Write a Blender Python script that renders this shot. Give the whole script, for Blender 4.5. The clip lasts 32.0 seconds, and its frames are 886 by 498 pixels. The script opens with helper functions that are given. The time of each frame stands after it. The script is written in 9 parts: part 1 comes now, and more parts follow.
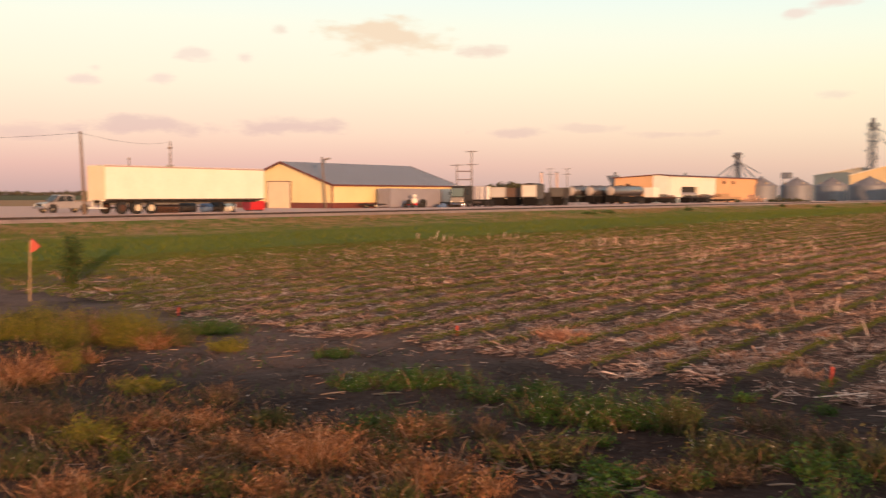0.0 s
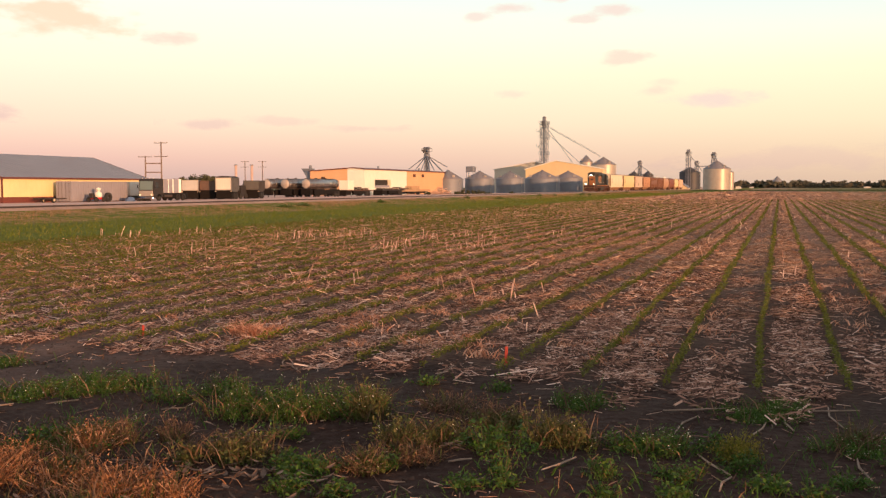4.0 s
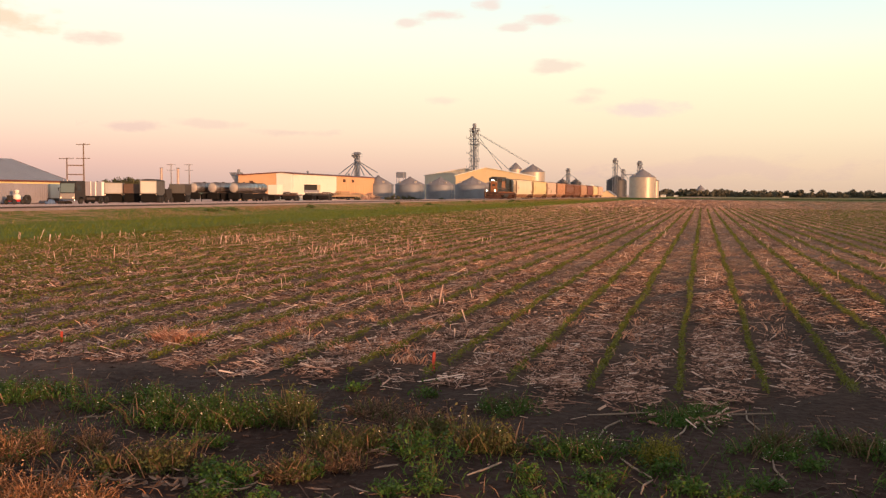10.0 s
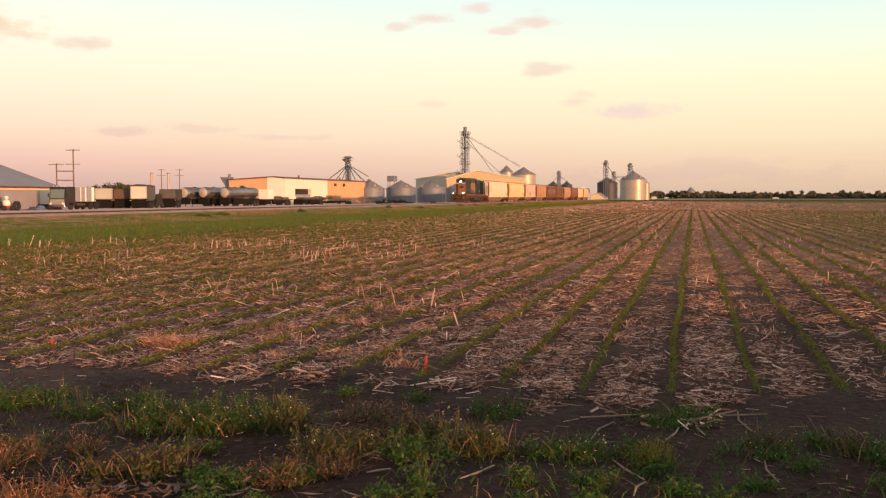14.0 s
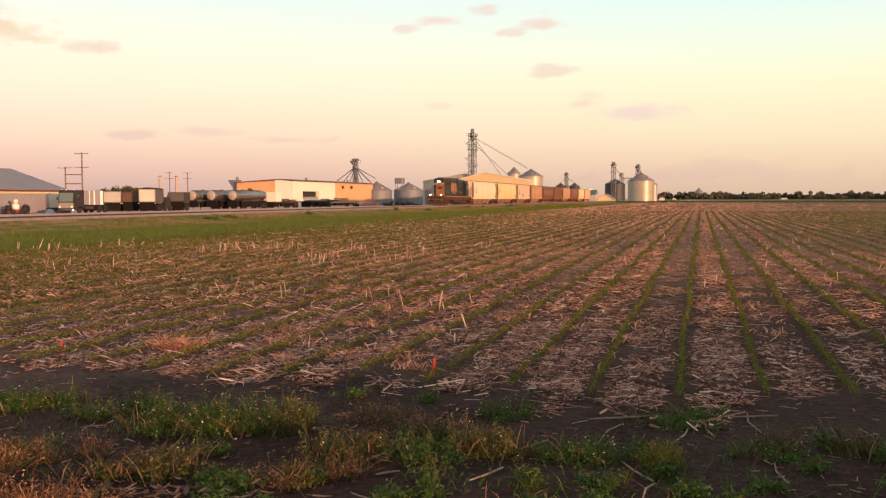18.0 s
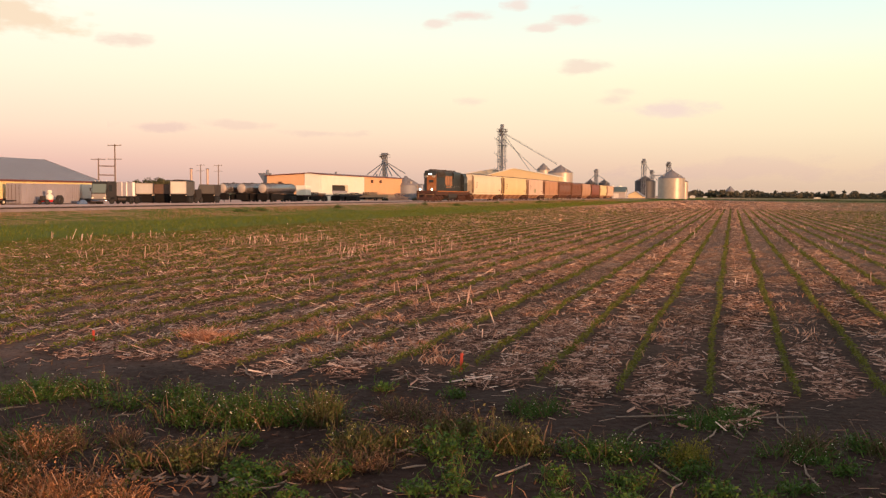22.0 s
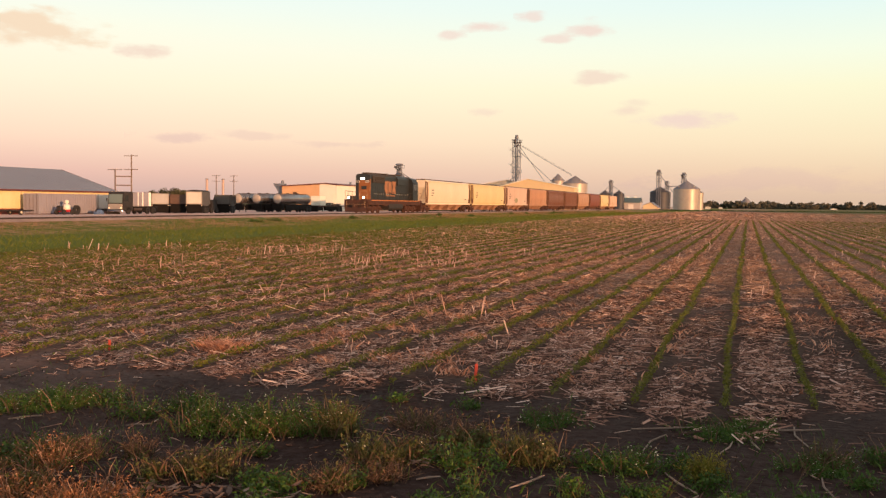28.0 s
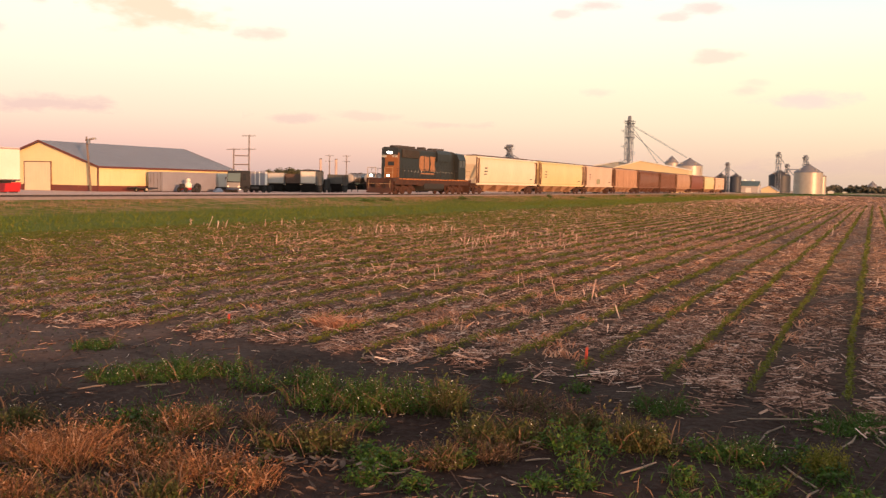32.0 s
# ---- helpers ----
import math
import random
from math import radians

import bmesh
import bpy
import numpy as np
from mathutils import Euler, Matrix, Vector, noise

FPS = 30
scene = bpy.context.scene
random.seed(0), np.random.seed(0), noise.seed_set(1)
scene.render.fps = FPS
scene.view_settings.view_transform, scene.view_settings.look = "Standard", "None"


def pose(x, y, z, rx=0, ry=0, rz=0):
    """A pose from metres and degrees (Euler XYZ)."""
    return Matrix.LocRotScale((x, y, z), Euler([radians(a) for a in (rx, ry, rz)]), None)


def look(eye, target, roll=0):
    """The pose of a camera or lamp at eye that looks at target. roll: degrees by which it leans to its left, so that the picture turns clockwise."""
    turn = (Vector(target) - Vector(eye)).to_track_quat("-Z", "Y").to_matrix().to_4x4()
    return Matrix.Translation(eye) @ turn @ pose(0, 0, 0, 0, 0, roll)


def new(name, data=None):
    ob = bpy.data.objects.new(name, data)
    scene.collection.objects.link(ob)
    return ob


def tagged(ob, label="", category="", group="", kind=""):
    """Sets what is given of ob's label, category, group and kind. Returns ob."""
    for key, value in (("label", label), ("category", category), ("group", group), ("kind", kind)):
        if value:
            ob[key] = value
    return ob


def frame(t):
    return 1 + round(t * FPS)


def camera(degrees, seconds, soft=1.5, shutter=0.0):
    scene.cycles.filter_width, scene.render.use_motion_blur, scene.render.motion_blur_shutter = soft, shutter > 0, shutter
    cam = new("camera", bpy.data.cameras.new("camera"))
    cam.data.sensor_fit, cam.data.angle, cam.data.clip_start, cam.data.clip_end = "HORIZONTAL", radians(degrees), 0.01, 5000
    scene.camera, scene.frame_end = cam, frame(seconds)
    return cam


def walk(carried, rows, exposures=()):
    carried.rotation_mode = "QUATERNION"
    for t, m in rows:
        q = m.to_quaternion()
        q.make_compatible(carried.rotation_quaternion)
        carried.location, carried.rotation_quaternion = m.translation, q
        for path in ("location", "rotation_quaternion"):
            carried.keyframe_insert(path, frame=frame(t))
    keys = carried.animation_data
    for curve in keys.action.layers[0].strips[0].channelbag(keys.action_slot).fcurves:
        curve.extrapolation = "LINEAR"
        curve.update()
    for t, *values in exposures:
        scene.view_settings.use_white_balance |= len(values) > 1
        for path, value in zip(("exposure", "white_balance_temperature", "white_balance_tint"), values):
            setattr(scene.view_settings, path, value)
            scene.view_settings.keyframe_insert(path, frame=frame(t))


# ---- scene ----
cam = camera(50.68, 32.0, soft=1.3, shutter=0.5)
# seconds, heading left of the crop rows, tilt, lean: the camera is held in front of a body that turns
TURNS = [
    (0.0, 38.17, -3.33, -0.04), (0.5, 31.77, -3.28, 0.55), (1.0, 26.36, -3.12, 0.25), (1.5, 23.48, -3.05, 0.39),
    (2.0, 21.65, -3.21, 0.17), (2.5, 21.02, -3.39, 0.29), (3.0, 20.58, -3.58, 0.11), (3.5, 20.17, -3.69, 0.11),
    (5.5, 18.48, -3.99, -0.20), (6.0, 18.03, -4.01, -0.25), (6.5, 17.52, -3.97, -0.38), (7.0, 16.98, -3.85, -0.22),
    (7.5, 16.44, -3.70, -0.03), (8.0, 16.09, -3.57, -0.10), (8.5, 15.89, -3.51, -0.61), (9.0, 15.74, -3.53, -0.66),
    (9.5, 15.63, -3.49, -0.51), (10.0, 15.50, -3.40, -0.47), (10.5, 14.88, -3.25, -0.32), (11.0, 13.98, -3.15, 0.22),
    (11.5, 13.78, -3.34, 0.01), (12.0, 14.12, -3.43, -0.10), (12.5, 14.48, -3.40, -0.03), (13.0, 14.70, -3.35, 0.07),
    (13.5, 14.86, -3.26, 0.01), (14.0, 14.96, -3.19, -0.09), (14.5, 14.99, -3.27, -0.15), (16.5, 15.07, -3.17, 0.22),
    (17.0, 15.17, -3.16, 0.01), (17.5, 15.28, -3.13, 0.01), (18.0, 15.42, -3.07, 0.12), (18.5, 15.63, -3.16, 0.10),
    (19.0, 15.90, -3.25, 0.17), (19.5, 16.21, -3.32, -0.08), (20.0, 16.51, -3.37, -0.32), (20.5, 16.77, -3.41, -0.32),
    (21.0, 17.00, -3.42, -0.32), (21.5, 17.13, -3.39, -0.30), (22.0, 17.18, -3.37, -0.53), (22.5, 17.18, -3.34, -0.63),
    (23.0, 17.22, -3.29, -0.72), (23.5, 17.23, -3.23, -0.67), (24.0, 17.19, -3.14, -0.80), (24.5, 17.23, -3.06, -0.94),
    (25.0, 17.40, -3.00, -0.90), (25.5, 17.62, -2.90, -0.73), (27.5, 18.39, -2.63, -0.28), (28.0, 18.06, -2.73, -0.62),
    (28.5, 17.60, -3.16, -0.29), (29.0, 17.73, -3.59, -0.24), (29.5, 18.28, -3.84, -0.14), (30.0, 19.10, -4.03, -0.57),
    (30.5, 20.58, -3.81, -0.56), (31.0, 21.78, -3.73, -0.62), (31.5, 23.18, -3.75, -0.77), (32.0, 24.75, -3.99, -1.15),
]
EYE_HEIGHT, REACH = 1.75, 0.24
walk(cam, [(t, pose(-REACH * math.sin(radians(w)), REACH * math.cos(radians(w)), EYE_HEIGHT, 90 + p, r, w)) for t, w, p, r in TURNS],
     exposures=[(0, -0.08), (2, -0.05), (6, 0.06), (13, -0.05), (18, -0.05), (25, -0.03), (28, -0.08), (30, 0.08), (32, 0.06)])

# ---- light ----
SUN_AZ, SUN_EL = 54.0, 3.6     # to the right of straight back, above the horizon
world = bpy.data.worlds.new("evening_sky")
scene.world = world
world.use_nodes = True
wn, wl = world.node_tree.nodes, world.node_tree.links
wn.clear()


def ramp_node(nodes, stops):
    r = nodes.new("ShaderNodeValToRGB")
    while len(r.color_ramp.elements) < len(stops):
        r.color_ramp.elements.new(0.5)
    for e, (p, c) in zip(r.color_ramp.elements, stops):
        e.position, e.color = p, (*c, 1)
    return r


def make_sky():
    sky = wn.new("ShaderNodeTexSky")
    sky.sky_type, sky.sun_disc = "NISHITA", False
    sky.sun_elevation, sky.sun_rotation = radians(SUN_EL), radians(180 - SUN_AZ)
    sky.air_density, sky.dust_density = 1.3, 2.0
    co = wn.new("ShaderNodeTexCoord")
    xyz = wn.new("ShaderNodeSeparateXYZ")
    wl.new(co.outputs["Generated"], xyz.inputs[0])
    # height bands, for the side away from the sun and the side along the rows
    away = ramp_node(wn, [(0.0, (0.61, 0.41, 0.39)), (0.03, (0.83, 0.52, 0.465)), (0.065, (0.97, 0.70, 0.58)), (0.12, (1.02, 0.86, 0.70)),
                          (0.175, (0.95, 0.93, 0.79)), (0.22, (0.84, 0.93, 0.90)), (0.28, (0.76, 0.90, 0.92)), (0.6, (0.46, 0.38, 0.36)), (1.0, (0.42, 0.33, 0.31))])
    along = ramp_node(wn, [(0.0, (0.73, 0.52, 0.385)), (0.03, (0.87, 0.645, 0.46)), (0.065, (0.95, 0.79, 0.56)), (0.12, (0.96, 0.93, 0.665)),
                           (0.155, (0.91, 0.97, 0.80)), (0.20, (0.78, 0.94, 0.91)), (0.28, (0.70, 0.90, 0.96)), (0.6, (0.46, 0.39, 0.37)), (1.0, (0.42, 0.33, 0.31))])
    for r in (away, along):
        wl.new(xyz.outputs["Z"], r.inputs[0])
    side = wn.new("ShaderNodeMapRange")
    side.inputs["From Min"].default_value, side.inputs["From Max"].default_value = -0.75, 0.1
    wl.new(xyz.outputs["X"], side.inputs["Value"])
    mix = wn.new("ShaderNodeMix")
    mix.data_type = "RGBA"
    wl.new(side.outputs[0], mix.inputs[0])
    wl.new(away.outputs[0], mix.inputs[6])
    wl.new(along.outputs[0], mix.inputs[7])
    b1, b2 = wn.new("ShaderNodeBackground"), wn.new("ShaderNodeBackground")
    b1.inputs["Strength"].default_value, b2.inputs["Strength"].default_value = 0.05, 1.0
    wl.new(sky.outputs[0], b1.inputs[0])
    wl.new(mix.outputs[2], b2.inputs[0])
    add, out = wn.new("ShaderNodeAddShader"), wn.new("ShaderNodeOutputWorld")
    wl.new(b1.outputs[0], add.inputs[0])
    wl.new(b2.outputs[0], add.inputs[1])
    wl.new(add.outputs[0], out.inputs[0])


make_sky()
lamp = bpy.data.lights.new("sun", "SUN")
lamp.energy, lamp.angle, lamp.color = 5.8, radians(0.6), (1.0, 0.485, 0.225)
sun = new("sun", lamp)
sd = Vector((math.sin(radians(SUN_AZ)), -math.cos(radians(SUN_AZ)), math.tan(radians(SUN_EL))))
sun.matrix_world = look(tuple(sd * 300), (0, 0, 0))

# ---- materials ----


def surface(name, c1, c2, scale=1.0, rough=0.7, metal=0.0, bump=0.15, fine=12.0, vary=0.0, streak=(1, 1, 1), spec=0.5):
    """Two colours mixed by a broad and a fine noise, with fine relief; vary: how far single pieces differ."""
    m = bpy.data.materials.new(name)
    m.use_nodes = True
    nt = m.node_tree
    n, l = nt.nodes, nt.links
    p = n["Principled BSDF"]
    co, mp = n.new("ShaderNodeTexCoord"), n.new("ShaderNodeMapping")
    mp.inputs["Scale"].default_value = streak
    l.new(co.outputs["Object"], mp.inputs[0])
    a, b = n.new("ShaderNodeTexNoise"), n.new("ShaderNodeTexNoise")
    a.inputs["Scale"].default_value, a.inputs["Detail"].default_value = scale, 3
    b.inputs["Scale"].default_value, b.inputs["Detail"].default_value = scale * fine, 4
    for t in (a, b):
        l.new(mp.outputs[0], t.inputs["Vector"])
    am = n.new("ShaderNodeMath")
    am.operation = "MULTIPLY_ADD"
    am.inputs[1].default_value = 0.55
    l.new(a.outputs[0], am.inputs[0])
    bm_ = n.new("ShaderNodeMath")
    bm_.operation = "MULTIPLY"
    bm_.inputs[1].default_value = 0.45
    l.new(b.outputs[0], bm_.inputs[0])
    l.new(bm_.outputs[0], am.inputs[2])
    rg = n.new("ShaderNodeMapRange")
    rg.inputs["From Min"].default_value, rg.inputs["From Max"].default_value = 0.34, 0.66
    l.new(am.outputs[0], rg.inputs["Value"])
    mx = n.new("ShaderNodeMix")
    mx.data_type = "RGBA"
    l.new(rg.outputs[0], mx.inputs[0])
    mx.inputs[6].default_value, mx.inputs[7].default_value = (*c1, 1), (*c2, 1)
    col = mx.outputs[2]
    if vary:
        info, hs = n.new("ShaderNodeObjectInfo"), n.new("ShaderNodeHueSaturation")
        v = n.new("ShaderNodeMapRange")
        v.inputs["To Min"].default_value, v.inputs["To Max"].default_value = 1 - vary, 1 + vary
        l.new(info.outputs["Random"], v.inputs["Value"])
        l.new(v.outputs[0], hs.inputs["Value"])
        l.new(col, hs.inputs["Color"])
        col = hs.outputs[0]
    l.new(col, p.inputs["Base Color"])
    rr = n.new("ShaderNodeMapRange")
    rr.inputs["To Min"].default_value, rr.inputs["To Max"].default_value = max(0.02, rough - 0.1), min(1, rough + 0.12)
    l.new(b.outputs[0], rr.inputs["Value"])
    l.new(rr.outputs[0], p.inputs["Roughness"])
    p.inputs["Metallic"].default_value, p.inputs["Specular IOR Level"].default_value = metal, spec
    if bump:
        bp = n.new("ShaderNodeBump")
        bp.inputs["Strength"].default_value, bp.inputs["Distance"].default_value = bump, 0.05
        l.new(b.outputs[0], bp.inputs["Height"])
        l.new(bp.outputs[0], p.inputs["Normal"])
    return m


def island(name, stops, rough=0.75, light=0.0, spec=0.3):
    """For loose stuff in one mesh: each piece takes its own colour out of the stops; light: how much shines through."""
    m = bpy.data.materials.new(name)
    m.use_nodes = True
    n, l = m.node_tree.nodes, m.node_tree.links
    p = n["Principled BSDF"]
    g = n.new("ShaderNodeNewGeometry")
    r = ramp_node(n, stops)
    l.new(g.outputs["Random Per Island"], r.inputs[0])
    l.new(r.outputs[0], p.inputs["Base Color"])
    p.inputs["Roughness"].default_value, p.inputs["Specular IOR Level"].default_value = rough, spec
    if light:
        tr, mxs = n.new("ShaderNodeBsdfTranslucent"), n.new("ShaderNodeMixShader")
        mxs.inputs[0].default_value = light
        l.new(r.outputs[0], tr.inputs[0])
        l.new(p.outputs[0], mxs.inputs[1])
        l.new(tr.outputs[0], mxs.inputs[2])
        l.new(mxs.outputs[0], n["Material Output"].inputs[0])
    return m


def glow(name, color, power):
    m = bpy.data.materials.new(name)
    m.use_nodes = True
    p = m.node_tree.nodes["Principled BSDF"]
    p.inputs["Base Color"].default_value = (*color, 1)
    p.inputs["Emission Color"].default_value, p.inputs["Emission Strength"].default_value = (*color, 1), power
    return m


def glass(name, tint=(0.03, 0.035, 0.04)):
    m = bpy.data.materials.new(name)
    m.use_nodes = True
    p = m.node_tree.nodes["Principled BSDF"]
    p.inputs["Base Color"].default_value = (*tint, 1)
    p.inputs["Roughness"].default_value, p.inputs["Specular IOR Level"].default_value = 0.08, 0.45
    return m


M = {}
M["cream_wall"] = surface("cream_steel_siding", (0.80, 0.66, 0.36), (0.72, 0.58, 0.31), 0.4, 0.5, bump=0.05)
M["brown_wall"] = surface("red_brown_steel_siding", (0.17, 0.045, 0.03), (0.12, 0.035, 0.025), 0.5, 0.55, bump=0.05)
M["roof_grey"] = surface("grey_steel_roof", (0.22, 0.22, 0.26), (0.18, 0.18, 0.215), 0.3, 0.45, bump=0.05)
M["trim_red"] = surface("dark_red_trim", (0.14, 0.035, 0.025), (0.10, 0.03, 0.02), 2, 0.5)
M["door_cream"] = surface("pale_door", (0.72, 0.60, 0.42), (0.66, 0.54, 0.37), 0.7, 0.5, bump=0.03)
M["white_paint"] = surface("white_trailer_paint", (0.80, 0.78, 0.68), (0.72, 0.70, 0.60), 0.6, 0.4, bump=0.02)
M["rail_pink"] = surface("weathered_aluminium_rail", (0.52, 0.38, 0.33), (0.40, 0.28, 0.25), 2, 0.5, 0.2)
M["orange_wall"] = surface("tan_orange_siding", (0.66, 0.40, 0.22), (0.58, 0.34, 0.18), 0.3, 0.6, bump=0.05)
M["grey_box"] = surface("grey_container_steel", (0.29, 0.28, 0.32), (0.235, 0.225, 0.26), 0.5, 0.6, bump=0.05)
M["galv"] = surface("galvanised_steel", (0.42, 0.37, 0.32), (0.33, 0.29, 0.26), 0.5, 0.42, 0.2, bump=0.05)
M["galv_dull"] = surface("weathered_galvanised_steel", (0.20, 0.22, 0.26), (0.15, 0.165, 0.20), 0.6, 0.6, 0.3, bump=0.08)
M["galv_roof"] = surface("bin_roof_steel", (0.22, 0.22, 0.25), (0.17, 0.17, 0.20), 0.6, 0.55, 0.3, bump=0.05)
M["bin_blue"] = surface("dark_blue_bin_steel", (0.040, 0.046, 0.062), (0.030, 0.034, 0.046), 0.5, 0.55, 0.1, bump=0.05)
M["galv_dull2"] = surface("dark_weathered_steel", (0.12, 0.11, 0.105), (0.08, 0.075, 0.07), 0.8, 0.6, 0.2)
# Near-black for added panels that stand in for shade and gear under vehicles.
M["under_shade"] = surface("black_under_shade", (0.011, 0.009, 0.008), (0.006, 0.005, 0.005), 3, 0.85, spec=0.2)
M["tub_brown"] = surface("stained_brown_sheet", (0.135, 0.078, 0.055), (0.075, 0.045, 0.034), 1.2, 0.6, bump=0.08)
M["grey_front"] = surface("dull_grey_sheet", (0.44, 0.44, 0.44), (0.35, 0.35, 0.35), 0.8, 0.6, bump=0.05)
M["galv_dull3"] = surface("sunlit_head_sheet", (0.42, 0.37, 0.33), (0.33, 0.28, 0.25), 0.8, 0.5, 0.1, bump=0.03)
M["tank_steel"] = surface("dulled_tank_steel", (0.34, 0.315, 0.31), (0.22, 0.205, 0.20), 0.7, 0.27, 0.85, bump=0.03)
M["galv_pale"] = surface("pale_aluminium_sheet", (0.68, 0.63, 0.56), (0.58, 0.53, 0.47), 0.8, 0.5, 0.05, bump=0.03)
M["chrome"] = surface("polished_steel", (0.62, 0.60, 0.59), (0.52, 0.50, 0.49), 1, 0.16, 1.0, bump=0.01)
M["steel"] = surface("bare_steel", (0.10, 0.07, 0.058), (0.06, 0.045, 0.038), 2, 0.6, 0.4)
M["rust"] = surface("rusty_steel", (0.095, 0.042, 0.026), (0.052, 0.028, 0.02), 2, 0.85)
M["running_gear"] = surface("grimy_running_gear", (0.085, 0.031, 0.019), (0.036, 0.016, 0.011), 2, 0.85)
M["dark"] = surface("black_iron", (0.030, 0.024, 0.022), (0.018, 0.015, 0.014), 3, 0.7)
M["rubber"] = surface("black_rubber", (0.025, 0.024, 0.024), (0.018, 0.017, 0.017), 6, 0.85)
M["glass"] = glass("dark_glass")
M["hub"] = surface("pale_wheel_hub", (0.62, 0.55, 0.42), (0.5, 0.44, 0.34), 4, 0.4)
M["red_plastic"] = surface("red_paint", (0.52, 0.025, 0.03), (0.44, 0.02, 0.025), 2, 0.45)
M["blue_paint"] = surface("blue_paint", (0.10, 0.17, 0.30), (0.08, 0.13, 0.24), 2, 0.5)
M["silver_paint"] = surface("silver_car_paint", (0.42, 0.37, 0.36), (0.34, 0.30, 0.29), 2, 0.35, 0.35, bump=0.0)
M["wood_pole"] = surface("weathered_pole_wood", (0.20, 0.14, 0.10), (0.13, 0.09, 0.07), 2, 0.9, streak=(1, 1, 0.15))
M["loco_blue"] = surface("dark_blue_locomotive_paint", (0.020, 0.022, 0.0225), (0.012, 0.0135, 0.014), 0.6, 0.55, bump=0.03)
M["loco_grey"] = surface("sooty_locomotive_roof", (0.055, 0.040, 0.032), (0.03, 0.024, 0.02), 0.8, 0.75)
M["loco_yellow"] = surface("golden_yellow_paint", (0.29, 0.098, 0.019), (0.21, 0.07, 0.015), 1, 0.5, bump=0.02)
M["dash_yellow"] = surface("reflective_yellow_dash", (0.55, 0.20, 0.04), (0.45, 0.15, 0.03), 2, 0.5, bump=0.0)
M["lamp"] = glow("headlight_glow", (1.0, 0.93, 0.82), 9.0)
M["lamp_small"] = glow("marker_lamp_glow", (1.0, 0.7, 0.45), 0.6)
# Brown for wagon ends, with the shade of their recesses in the colour.
M["recess_brown"] = surface("shaded_recess_paint", (0.22, 0.11, 0.065), (0.14, 0.07, 0.045), 0.8, 0.75)
M["orange_flag"] = surface("orange_vinyl", (0.40, 0.045, 0.028), (0.34, 0.04, 0.024), 8, 0.6, bump=0.0)
M["lath"] = surface("pale_wood_lath", (0.42, 0.28, 0.16), (0.32, 0.2, 0.11), 6, 0.85)
M["ballast"] = surface("ballast_stone", (0.40, 0.28, 0.235), (0.24, 0.165, 0.14), 1.5, 0.95, bump=0.6)

# ---- building kit ----


